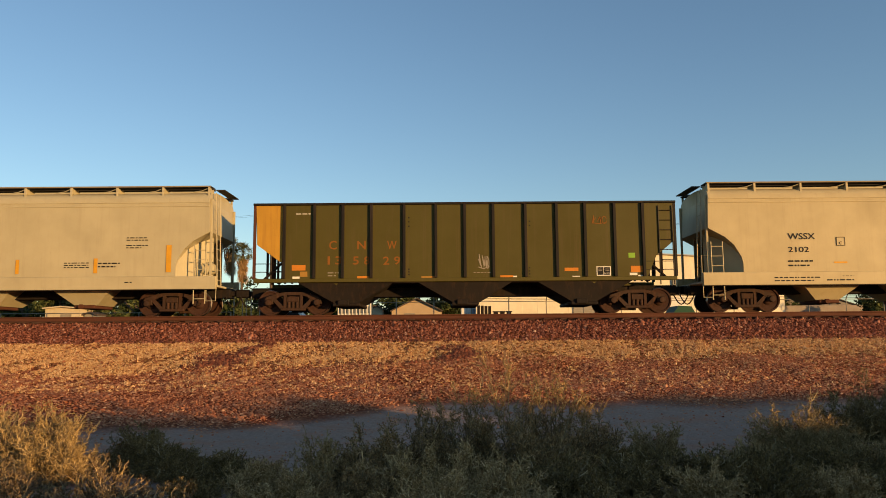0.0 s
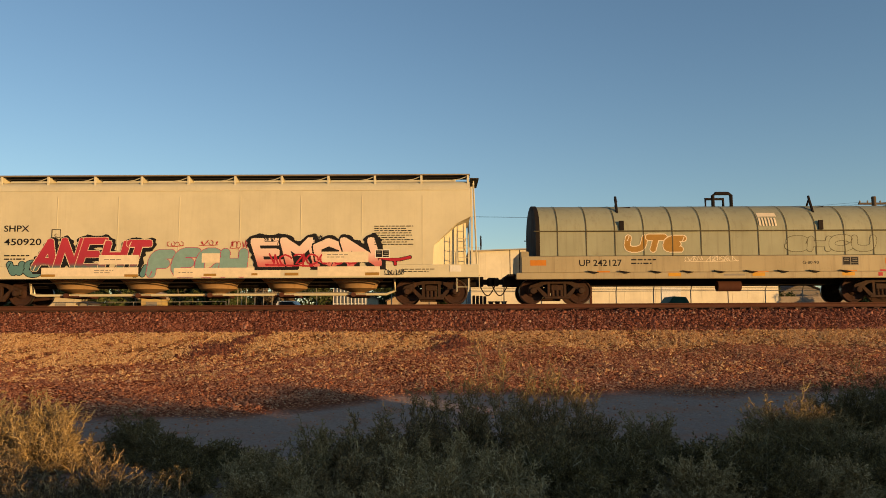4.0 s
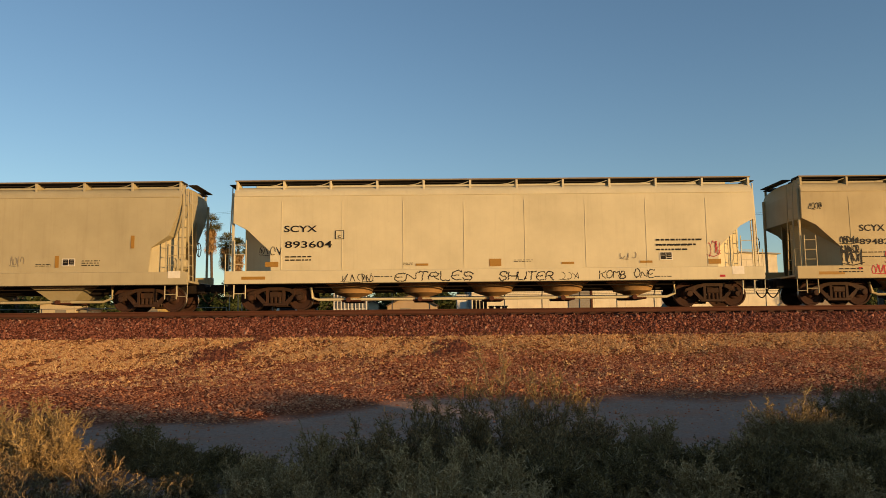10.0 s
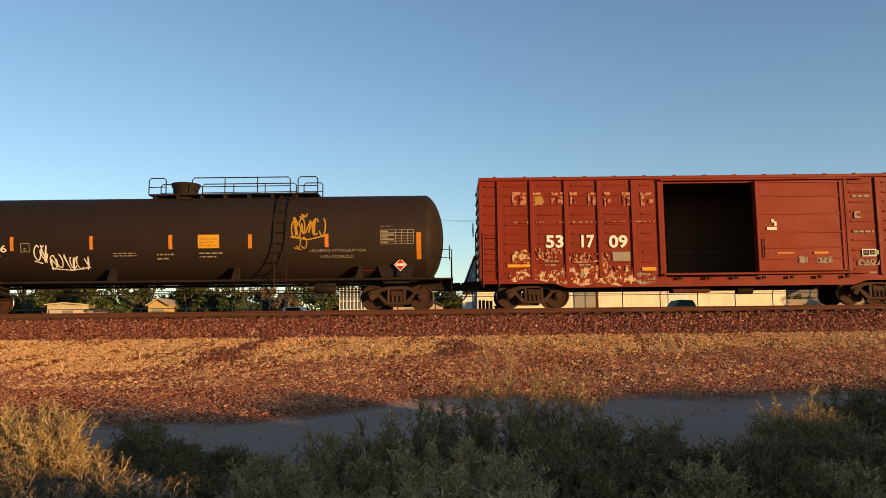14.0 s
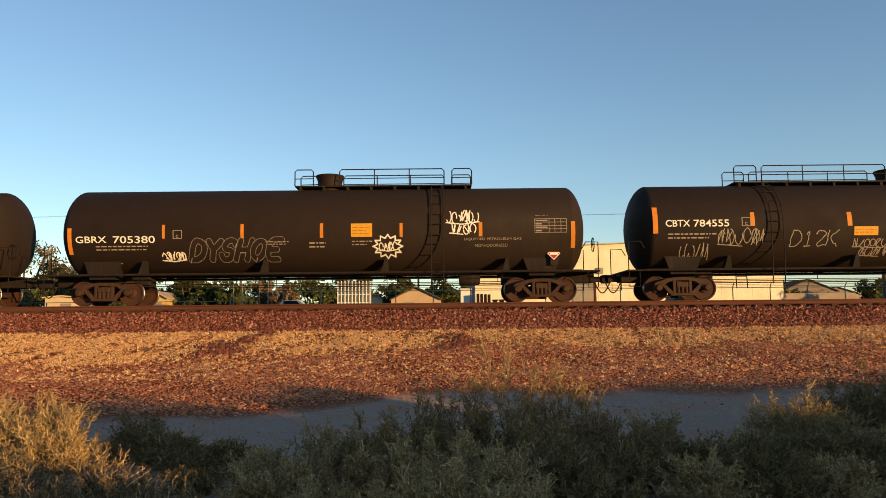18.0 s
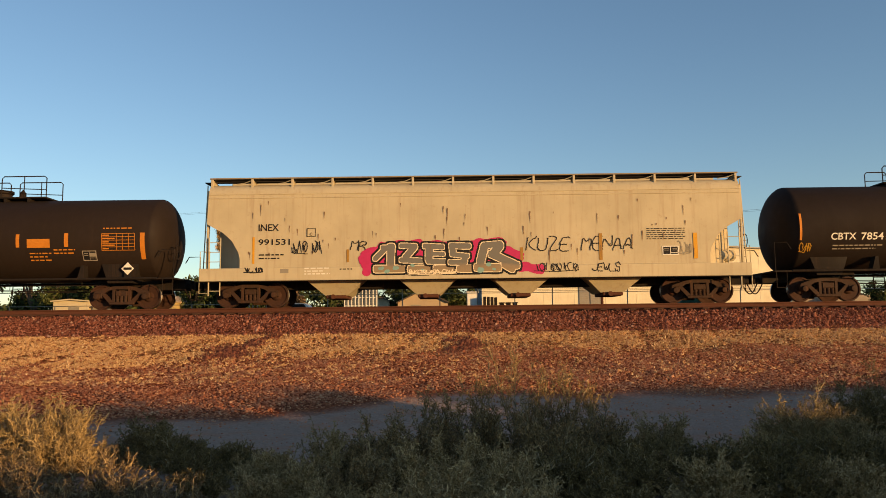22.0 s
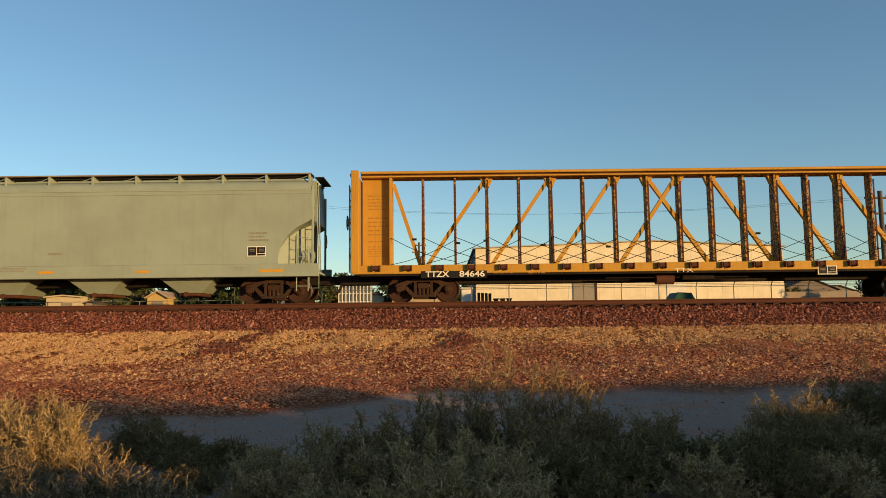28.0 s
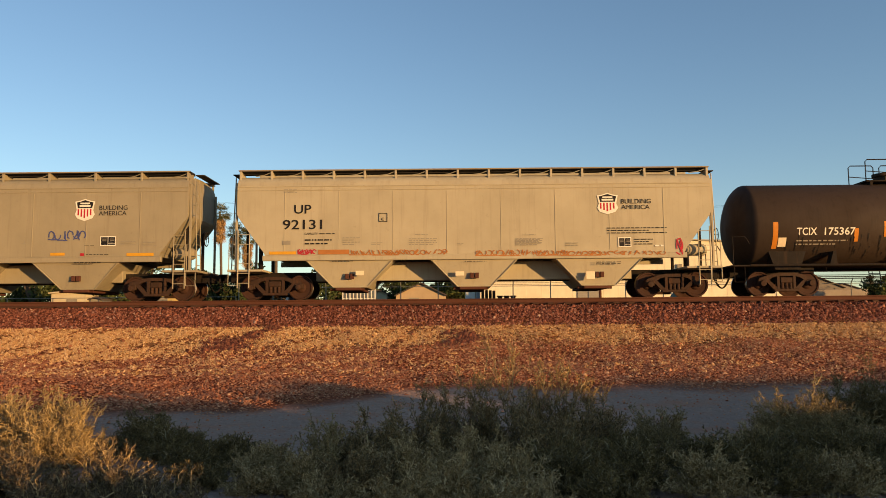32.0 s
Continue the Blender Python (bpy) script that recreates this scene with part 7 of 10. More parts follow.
    return car, a, Side(car, lambda z: -1.56 if z < 1.70 else (-1.502 if z < 2.62 else -1.50 * math.sqrt(max(1 - ((z - 2.62) / 1.12) ** 2, 0.02)) - 0.012))


def centerbeam_car(x0, x1, label, gap, seed):
    """An empty centre-beam lumber flat: deck, two bulkheads and a braced wall along the middle."""
    car, a = car_at(x0, x1, label, "flat car", name="centerbeam_car")
    zt, zd, zh = 5.03, 1.32, 4.84
    for s in (-1, 1):
        part("side_sill", Mesh().soft(-a, a, min(s * 1.55, s * 1.40), max(s * 1.55, s * 1.40), 1.0, zd, 0.015), YELLOW, car)
        part("sill_flange", Mesh().soft(-a + 0.3, a - 0.3, min(s * 1.50, s * 1.2), max(s * 1.50, s * 1.2), 0.92, 0.997, 0.01), UNDER, car)
        winch = shared("winch", lambda: Mesh().lathe([(-0.10, 0.05), (-0.09, 0.09), (0.09, 0.09), (0.10, 0.05)], "x", (0, 0, 1.24), 10).soft(-0.16, -0.11, -0.08, 0.06, 1.12, 1.34, 0.01).soft(0.11, 0.16, -0.08, 0.06, 1.12, 1.34, 0.01).data("winch", RUST))
        for i in range(20):
            part("winch", winch, None, car, at=pose(-a + 0.9 + (2 * a - 1.8) * i / 19, s * 1.62, -0.03))
        # end bulkheads
        x = s * a
        lo, hi = sorted((x, x - s * 0.22))
        bh = part("bulkhead", Mesh().soft(lo + 0.05, hi - 0.05, -1.42, 1.42, 1.10, zh - 0.05, 0.01), YELLOW, car, "yellow end bulkhead")
        for y in (-1.50, 1.50):
            part("bulkhead_post", Mesh().soft(lo - 0.02, hi + 0.04, y - 0.07, y + 0.07, 1.05, zh, 0.015), YELLOW, bh)
        for z in (1.7, 2.3, 2.9, 3.5, 4.1, 4.7):
            part("bulkhead_rib", Mesh().soft(*sorted((x - s * 0.04, x + s * 0.08)), -1.4, 1.4, z - 0.05, z + 0.05, 0.012), YELLOW, bh)
        lo, hi = sorted((x - s * 0.24, x - s * 1.35))
        # one web is dark brown, to carry the shadow of its bulkhead
        part("end_web", Mesh().soft(lo, hi, -0.06, 0.06, zd, zt - 0.24, 0.01), YELLOW if s < 0 else RUST, car, "" if s < 0 else "web plate coloured dark brown as in the bulkhead shadow")
        part("web_flange", Mesh().soft(x - s * 1.35 - 0.06, x - s * 1.35 + 0.06, -0.35, 0.35, zd, zt - 0.15, 0.012), YELLOW, car)
        ladder(car, x + s * 0.14, -0.8, 1.1, 4.4, 9, YELLOW, 0.44, axis="y")
    part("deck", Mesh().soft(-a + 0.05, a - 0.05, -1.38, 1.38, 1.20, zd - 0.02, 0.01), YELLOW, car)
    part("top_chord", Mesh().soft(-a + 0.2, a - 0.2, -0.42, 0.42, zt - 0.10, zt, 0.02), YELLOW, car)
    part("chord_web", Mesh().soft(-a + 0.2, a - 0.2, -0.30, 0.30, zt - 0.17, zt - 0.103, 0.01), RUST, car, "dark brown strip under the top chord")
    part("chord_lip", Mesh().soft(-a + 0.2, a - 0.2, -0.40, 0.40, zt - 0.235, zt - 0.173, 0.01), YELLOW, car)
    n = 17
    post = shared("beam_post", lambda: Mesh().add([(-0.060, -0.34, zd - 0.02), (0.060, -0.34, zd - 0.02), (0.060, 0.34, zd - 0.02), (-0.060, 0.34, zd - 0.02), (-0.050, -0.20, zt - 0.15), (0.050, -0.20, zt - 0.15), (0.050, 0.20, zt - 0.15), (-0.050, 0.20, zt - 0.15)],
                                                  [(0, 3, 2, 1), (4, 5, 6, 7), (0, 1, 5, 4), (1, 2, 6, 5), (2, 3, 7, 6), (3, 0, 4, 7)]).data("beam_post", CHIPPED))
    thin = shared("beam_stay", lambda: Mesh().soft(-0.045, 0.045, -0.20, 0.20, zd - 0.02, zt - 0.15, 0.01).data("beam_stay", CHIPPED))
    xs = [-a + 1.35 + (2 * a - 2.7) * i / n for i in range(n + 1)]
    for i in range(1, n):
        part("beam_post" if i in (1, 3, 5, 12, 14, 16) else "beam_stay", post if i in (1, 3, 5, 12, 14, 16) else thin, None, car, at=pose(xs[i], 0, 0))
        part("rub_strip", shared("rub_strip", lambda: Mesh().soft(-0.03, 0.03, -0.365, -0.345, zd + 0.05, zt - 0.5, 0.004).data("rub_strip", RUST)), None, car, at=pose(xs[i], 0.0, 0))

    def brace(xa, za, xb, zb):
        dx, dz = xb - xa, zb - za
        k = 0.072 / math.hypot(dx, dz)
        q = [(xa - dz * k, za + dx * k), (xa + dz * k, za - dx * k), (xb + dz * k, zb - dx * k), (xb - dz * k, zb + dx * k)]
        part("diagonal_brace", Mesh().slab(q, -0.08 - 0.01 * (dx > 0), 0.08 - 0.01 * (dx > 0)), YELLOW, car)

    for i, k in ((1, 3), (3, 5), (5, 7), (7, 9)):
        for s in (0, 1):
            lo, hi = (xs[i] + 0.12, xs[k] - 0.10) if not s else (xs[n - i] - 0.12, xs[n - k] + 0.10)
            brace(lo, zd + 0.05, hi, zt - 0.35)
    brace(xs[0] + 0.1, zt - 0.45, xs[1] - 0.12, zd + 0.1)
    brace(xs[n] - 0.1, zt - 0.45, xs[n - 1] + 0.12, zd + 0.1)
    for i in (3, 5, 7, 8, 9, 10, 12, 14):
        gus = [(xs[i] - 0.28, zt - 0.17), (xs[i] + 0.28, zt - 0.17), (xs[i] + 0.10, zt - 0.60), (xs[i] - 0.10, zt - 0.60)]
        part("gusset", Mesh().slab(gus[::-1], -0.10, 0.10), YELLOW, car)
    g = random.Random(seed)
    for i in range(1, n):
        for z0, z1 in ((zd + 0.1, 2.35), (2.45, zd + 0.2)):
            sag = g.uniform(0.0, 0.14)
            pts = [(xs[i - 1] + (xs[i + 1 if i + 1 <= n else n] - xs[i - 1]) * u, -0.42, z0 + (z1 - z0) * u - sag * math.sin(3.14 * u)) for u in (0, 0.25, 0.5, 0.75, 1)]
            part("tie_cable", Mesh().tube(pts, 0.012, 4), UNDER, car)
        if g.random() < 0.45:
            x, z = xs[i] + g.uniform(-0.4, 0.4), g.uniform(1.8, 2.5)
            part("cable_ratchet", Mesh().soft(x - 0.09, x + 0.09, -0.46, -0.40, z - 0.04, z + 0.04, 0.01), UNDER, car)
    part("brake_reservoir", Mesh().lathe([(-0.35, 0), (-0.33, 0.2), (0.33, 0.2), (0.35, 0)], "x", (-0.3, -0.9, 0.74), 18), RUST, car, smooth=40)
    part("brake_gear", Mesh().soft(0.3, 1.5, -1.1, -0.9, 0.70, 0.86, 0.03).tube([(-2.5, -1.0, 0.8), (2.8, -1.0, 0.8)], 0.025, 6), UNDER, car)
    hand_brake(car, -a - 0.25, -0.7, 3.0, UNDER)
    common(car, a, 2.6, gap)
    return car, a, Side(car, lambda z: -1.55)


# ---- the train, first car first ----

def build_train():
    
    car, a, sd = hopper_car(10.14, 29.04, TAN, "tan covered hopper car with rounded sides, on the rails", "flow", 0.62)
    sd.text("WSSX", -6.61, 2.60, -5.61, 2.83, M_BLACK, 0.012)
    sd.text("2102", -6.62, 2.13, -5.86, 2.33, M_BLACK, 0.012)
    sd.small(-6.65, 1.57, -5.69, 1.89, 2, M_BLACK, 1)
    c_box(sd, -4.85, 2.36, 0.3, M_BLACK)
    sd.small(-5.29, 1.05, -4.30, 1.18, 1, M_BLACK, 2)
    sd.small(-7.18, 1.04, -5.52, 1.27, 2, M_BLACK, 3)
    sd.rects("reflector", [(-4.98, 1.72, -4.50, 1.78)], M_YEL)
    sd.small(-4.71, 1.23, -4.29, 1.28, 1, M_BLACK, 4)
    
    car, a, sd = open_hopper_car(-6.49, 8.90, "olive green ribbed open coal hopper with a yellow end panel", 0.6)
    sd.text("C", -4.96, 2.36, -4.68, 2.68, M_FADED, 0.012)
    sd.text("N", -3.93, 2.36, -3.62, 2.67, M_FADED, 0.012)
    sd.text("W", -2.84, 2.35, -2.49, 2.66, M_FADED, 0.012)
    sd.text("1", -5.01, 1.81, -4.92, 2.11, M_FADED, 0.012)
    sd.text("3", -4.73, 1.81, -4.49, 2.11, M_FADED, 0.012)
    sd.text("5", -4.09, 1.80, -3.87, 2.10, M_FADED, 0.012)
    sd.text("8", -3.68, 1.80, -3.48, 2.10, M_FADED, 0.012)
    sd.text("2", -2.98, 1.79, -2.76, 2.09, M_FADED, 0.012)
    sd.text("9", -2.59, 1.79, -2.36, 2.09, M_FADED, 0.012)
    sd.small(-6.19, 3.64, -5.65, 3.73, 1, M_WHITE, 1)
    sd.rects("reflector", [(-6.31, 1.60, -5.81, 1.80)], M_ORANGE)
    sd.rects("reflector", [(-3.93, 1.24, -3.43, 1.38)], M_ORANGE)
    sd.rects("reflector", [(-1.23, 1.26, -1.07, 1.36)], M_ORANGE)
    sd.rects("stencil_panel", [(-6.01, 1.37, -5.74, 1.56)], M_BROWN)
    sd.rects("stencil_panel", [(-1.59, 1.26, -1.24, 1.36)], M_BROWN)
    sd.rects("stencil_panel", [(-6.28, 1.27, -6.02, 1.38)], M_WHITE)
    sd.small(-5.00, 1.35, -4.60, 1.56, 2, M_GREY, 2)
    sd.rects("bolt_row", [(-2.07, 3.49, -2.02, 3.54), (-2.07, 3.34, -2.02, 3.38), (-2.07, 3.17, -2.02, 3.22), (-2.07, 1.59, -2.02, 1.64), (-2.07, 1.50, -2.02, 1.54), (-2.07, 1.40, -2.02, 1.44)], M_BLACK)
    sd.rects("reflector", [(1.28, 1.26, 1.75, 1.37)], M_ORANGE)
    sd.rects("reflector", [(3.62, 1.51, 4.12, 1.63)], M_ORANGE)
    sd.rects("reflector", [(6.03, 1.45, 6.52, 1.68)], M_ORANGE)
    sd.rects("stencil_panel", [(1.75, 1.26, 1.88, 1.35)], M_WHITE)
    sd.rects("stencil_panel", [(3.90, 1.24, 4.17, 1.33)], M_WHITE)
    sd.rects("stencil_panel", [(6.29, 1.25, 6.51, 1.35)], M_WHITE)
    sd.rects("stencil_panel", [(5.98, 1.34, 6.26, 1.43)], M_WHITE)
    sd.rects("stencil_panel", [(5.96, 1.98, 6.20, 2.16)], M_LIME)
    plate_box(sd, 4.78, 1.33, 0.52, 0.34, M_WHITE)
    sd.scrawl(0.48, 1.62, 0.87, 2.13, M_DULL, 3, 3, 0.03)
    sd.small(0.31, 1.45, 0.94, 1.51, 1, M_DULL, 4)
    sd.scrawl(4.66, 3.24, 5.20, 3.55, M_FADED, 5, 3, 0.02)
    sd.rects("bolt_row", [(2.36, 3.33, 2.41, 3.37), (2.36, 3.18, 2.40, 3.22), (2.33, 1.62, 2.37, 1.66), (2.32, 1.50, 2.37, 1.55), (2.32, 1.39, 2.37, 1.44), (2.32, 1.28, 2.36, 1.32)], M_BLACK)
    
    car, a, sd = hopper_car(-28.67, -8.15, SAND, "sandy tan covered hopper car with a large pink graffiti piece", "flow", 0.72, bays=4, posts=12)
    sd.text("ECUX", -8.51, 2.63, -7.66, 2.86, M_BLACK, 0.012)
    sd.text("880165", -8.51, 2.13, -7.33, 2.37, M_BLACK, 0.012)
    c_box(sd, -7.11, 2.41, 0.3, M_BLACK)
    sd.small(-8.50, 1.89, -7.17, 1.97, 1, M_BLACK, 1)
    sd.small(-8.50, 1.73, -6.31, 1.80, 1, M_BLACK, 2)
    sd.rects("reflector", [(-8.85, 1.56, -8.76, 2.53)], M_YEL)
    cloud = [(-0.30, 0.35, -0.30, 1.40, 0.70), (-0.10, 1.55, 0.15, 1.60, 0.36), (0.3, 1.0, 3.9, 1.0, 1.2), (1.2, 0.25, 3.2, 0.25, 0.42), (4.10, 0.9, 4.10, 1.45, 0.75), (4.2, 0.80, 4.82, 0.74, 0.62)]
    sd.blocks(-5.74, 1.05, [
        [(0.22, 1.68, 0.24, 0.80, 0.40), (0.66, 1.68, 0.66, 0.80, 0.26), (0.22, 1.70, 0.66, 1.70, 0.32), (0.16, 0.88, 0.78, 0.88, 0.24), (0.22, 0.60, 0.82, 0.60, 0.50), (0.26, 0.24, 0.84, 0.22, 0.44)],
        [(1.08, 1.66, 1.04, 0.85, 0.36), (0.98, 1.70, 1.48, 1.74, 0.30), (1.40, 1.26, 1.36, 0.80, 0.27), (1.28, 1.24, 1.44, 1.26, 0.22), (1.08, 0.60, 1.84, 0.58, 0.48), (1.26, 0.22, 1.86, 0.20, 0.38)],
        [(1.88, 1.66, 2.54, 1.70, 0.32), (1.90, 1.56, 1.92, 1.42, 0.34), (1.98, 1.24, 2.52, 1.24, 0.32), (1.82, 0.98, 2.60, 0.92, 0.30), (2.06, 0.60, 2.70, 0.58, 0.46), (2.14, 0.26, 2.80, 0.22, 0.44)],
        [(2.80, 1.64, 3.84, 1.76, 0.30), (3.70, 1.56, 3.02, 1.24, 0.32), (3.06, 1.30, 3.02, 0.86, 0.34), (3.36, 1.20, 3.60, 0.90, 0.34), (3.00, 0.60, 3.60, 0.56, 0.44), (3.00, 0.24, 4.34, 0.20, 0.40), (3.60, 0.70, 4.10, 0.46, 0.50)],
    ], cloud, M_PINKFADE, M_WHITE, M_BLACK, "pink and purple sprayed letters edged in white", wide=1.045)
    sd.scrawl(-1.63, 1.85, -0.98, 2.55, M_WHITE, 21, 4, 0.025)
    sd.scrawl(-6.21, 1.73, -5.78, 2.58, M_WHITE, 22, 3, 0.025)
    for x, z in ((-5.33, 1.81), (-4.82, 1.48), (-4.00, 1.75), (-2.90, 1.66), (-1.86, 1.79), (-1.61, 1.36)):
        sd.rects("star_spray", [(x - 0.02, z - 0.11, x + 0.02, z + 0.11)], M_WHITE)
        sd.rects("star_spray", [(x - 0.10, z - 0.018, x + 0.10, z + 0.018)], M_WHITE)
    sd.small(-9.10, 1.08, -8.10, 1.37, 3, M_BLACK, 5)
    sd.scrawl(-6.30, 1.13, -5.76, 1.39, M_WHITE, 24, 4, 0.02)
    sd.rects("stencil_panel", [(-7.68, 1.17, -7.41, 1.31)], M_GREY)
    sd.rects("reflector", [(0.94, 1.56, 1.06, 2.08)], M_YEL)
    sd.rects("reflector", [(3.27, 1.54, 3.40, 2.06)], M_YEL)
    sd.rects("reflector", [(6.11, 1.55, 6.25, 2.09)], M_YEL)
    sd.rects("reflector", [(8.74, 1.57, 8.93, 2.56)], M_YEL)
    sd.small(7.28, 2.71, 8.07, 2.88, 2, M_BLACK, 7)
    sd.small(7.27, 2.43, 8.06, 2.60, 2, M_BLACK, 8)
    sd.small(5.03, 1.72, 5.94, 1.97, 3, M_BLACK, 9)
    sd.small(6.28, 1.73, 7.06, 1.97, 2, M_BLACK, 10)
    sd.small(7.26, 1.16, 7.53, 1.26, 1, M_BLACK, 11)
    
    car, a, sd = coil_car(-45.08, -30.35, "faded green coil car with a rounded steel hood", 0.8)
    sd.text("UP 242127", -5.26, 1.33, -3.70, 1.57, M_BLACK, 0.012)
    sd.small(-3.36, 1.36, -2.44, 1.63, 2, M_BLACK, 1)
    for x in (-2.03, 1.03, 4.30):
        sd.rects("reflector", [(x, 0.945, x + 0.46, 1.075)], M_YEL, "", 0.046)
    sd.rects("sill_marker", [(5.62, 0.93, 5.78, 1.06)], M_RED, "", 0.046)
    sd.rects("sill_marker", [(-0.02, 0.96, 0.76, 1.03)], M_GREY, "", 0.046)
    sd.text("G-80-90", 2.90, 1.38, 3.49, 1.49, M_BLACK, 0.0)
    plate_box(sd, 4.35, 1.32, 0.61, 0.33, M_GREY)
    sd.rects("reflector", [(-7.04, 1.36, -6.46, 1.56)], M_ORANGE)
    sd.rects("reflector", [(5.92, 1.38, 6.46, 1.58)], M_ORANGE)
    sd.rects("reflector", [(-4.62, 1.03, -4.15, 1.16)], M_ORANGE)
    sd.rects("reflector", [(-2.11, 0.97, -1.60, 1.11)], M_ORANGE)
    sd.rects("reflector", [(1.01, 0.99, 1.65, 1.13)], M_ORANGE)
    sd.rects("reflector", [(4.29, 1.04, 4.87, 1.15)], M_ORANGE)
    sd.rects("stencil_panel", [(6.52, 1.39, 6.87, 1.60)], M_WHITE)
    sd.rects("stencil_panel", [(5.72, 1.04, 5.92, 1.17)], M_RED)
    sd.piece("UTE", -3.53, 1.84, -1.41, 2.49, M_BROWN, M_BONE, 0.36, 0.03, None, "tan and brown graffiti piece", 0.2)
    sd.piece("SHCU", 2.35, 1.83, 5.61, 2.45, COILGREEN, M_OLIVE, 0.4, 0.018, None, "dark graffiti outline", 0.1)
    sd.scrawl(-1.42, 1.47, 0.56, 1.69, M_BONE, 39, 8, 0.02)
    sd.rects("emblem", [(1.42, 3.16, 2.12, 3.32)], M_BONE)
    sd.rects("emblem", [(1.42, 2.80, 1.49, 3.12), (1.54, 2.79, 1.60, 3.12), (1.65, 2.79, 1.71, 3.12), (1.77, 2.79, 1.83, 3.12), (1.88, 2.79, 1.94, 3.11), (1.99, 2.79, 2.06, 3.11)], M_BONE)
    
    car, a, sd = hopper_car(-65.95, -46.92, WHITE, "cream white covered hopper car with red and teal graffiti", "pellet", 0.78, bays=5)
    sd.text("SHPX", -7.45, 2.68, -6.53, 2.91, M_BLACK, 0.012)
    sd.text("450920", -7.42, 2.18, -6.07, 2.43, M_BLACK, 0.012)
    c_box(sd, -5.71, 2.45, 0.3, M_BLACK)
    sd.small(-7.39, 1.62, -6.45, 1.87, 2, M_BLACK, 1)
    sd.piece("WS", -7.25, 1.01, -6.02, 1.63, M_TEAL, M_BLACK, 0.42, 0.025, None, "teal sprayed flourish", 0.0)
    sd.piece("SA", -2.88, 1.01, -2.03, 1.54, M_TEAL, M_BLACK, 0.42, 0.025, None, "teal sprayed flourish", 0.0)
    sd.piece("ANEHT", -6.25, 1.23, -2.22, 2.45, M_REDTEAL, M_BONE, 0.28, 0.018, M_BLACK, "red graffiti letters on a black shadow", 0.22, round_=False)
    sd.piece("FECH", -2.16, 0.97, 1.34, 2.08, M_LTEAL, M_MAGENTA, 0.36, 0.018, None, "pale teal graffiti letters edged in red", 0.12)
    sd.scrawl(-1.52, 2.11, -0.92, 2.30, M_RED, 58, 4, 0.02)
    sd.scrawl(-0.34, 2.13, 0.33, 2.34, M_RED, 59, 4, 0.02)
    sd.scrawl(0.76, 2.01, 1.41, 2.34, M_RED, 60, 5, 0.02)
    sd.rects("patch", [(-3.96, 1.47, -2.52, 1.81), (-0.24, 1.52, 0.41, 1.86)], M_BONE)
    sd.rects("patch", [(-6.02, 1.04, -2.52, 1.36)], M_BONE)
    sd.rects("patch", [(-1.24, 1.00, 2.62, 1.33)], M_BONE)
    sd.small(-3.78, 1.62, -3.16, 1.67, 1, M_BLACK, 5)
    sd.small(-4.12, 1.13, -3.42, 1.30, 2, M_GREY, 6)
    sd.small(-1.07, 1.12, -0.56, 1.21, 1, M_GREY, 7)
    sd.rects("reflector", [(-8.97, 1.02, -8.00, 1.12)], M_BROWN)
    sd.rects("reflector", [(-6.03, 1.03, -5.52, 1.12)], M_BROWN)
    sd.rects("reflector", [(-3.02, 1.02, -2.53, 1.11)], M_BROWN)
    sd.rects("reflector", [(-0.16, 1.03, 0.30, 1.12)], M_BROWN)
    sd.text("9", -8.55, 1.14, -8.42, 1.31, M_BLACK, 0.0)
    sd.piece("EMON", 1.66, 1.34, 6.07, 2.43, M_PALERED, M_BLACK, 0.30, 0.055, M_BLACK, "pale and red graffiti letters in black outline", -0.18, round_=False)
    sd.scrawl(2.07, 1.38, 5.45, 1.83, M_RED, 64, 7, 0.06)
    sd.piece("Y", 6.18, 1.38, 7.33, 1.75, M_RED, M_BLACK, 0.3, 0.02, None, "", 0.0)
    sd.scrawl(2.00, 2.27, 2.50, 2.47, M_BLACK, 65, 4, 0.02)
    sd.scrawl(3.78, 2.26, 4.11, 2.50, M_BLACK, 66, 3, 0.02)
    sd.rects("patch", [(4.12, 1.51, 5.80, 1.90)], M_BONE)
    sd.small(4.30, 1.66, 5.05, 1.84, 2, M_GREY, 11)
    sd.small(6.01, 2.12, 7.43, 2.87, 9, M_BLACK, 12)
    plate_box(sd, 6.04, 1.66, 0.53, 0.31, M_WHITE)
    sd.rects("patch", [(3.96, 1.01, 6.22, 1.36)], M_BONE)
    sd.scrawl(6.38, 1.04, 7.09, 1.25, M_BLACK, 69, 6, 0.02)
    sd.small(7.08, 1.13, 8.20, 1.29, 2, M_BLACK, 14)
    sd.rects("reflector", [(5.68, 1.03, 6.19, 1.14)], M_BROWN)
    sd.rects("reflector", [(2.77, 1.04, 3.27, 1.14)], M_BROWN)
    sd.rects("reflector", [(1.57, 1.05, 1.79, 1.13)], M_BROWN)
    sd.rects("stencil_panel", [(8.75, 1.15, 9.16, 1.38)], M_WHITE)
    
    car, a, sd = hopper_car(-86.58, -67.56, WHITE, "cream white covered hopper car with scrawled black tags", "pellet", 0.78, bays=5)
    sd.text("SCYX", -7.59, 2.78, -6.42, 3.05, M_BLACK, 0.012)
    sd.text("893690", -7.54, 2.18, -5.88, 2.47, M_BLACK, 0.012)
    c_box(sd, -5.78, 2.53, 0.3, M_BLACK)
    sd.small(-7.58, 1.79, -6.63, 1.87, 1, M_BLACK, 1)
    sd.small(-7.58, 1.63, -6.53, 1.73, 1, M_BLACK, 2)
    sd.scrawl(-8.34, 1.94, -7.75, 2.27, M_BLACK, 80, 4, 0.02)
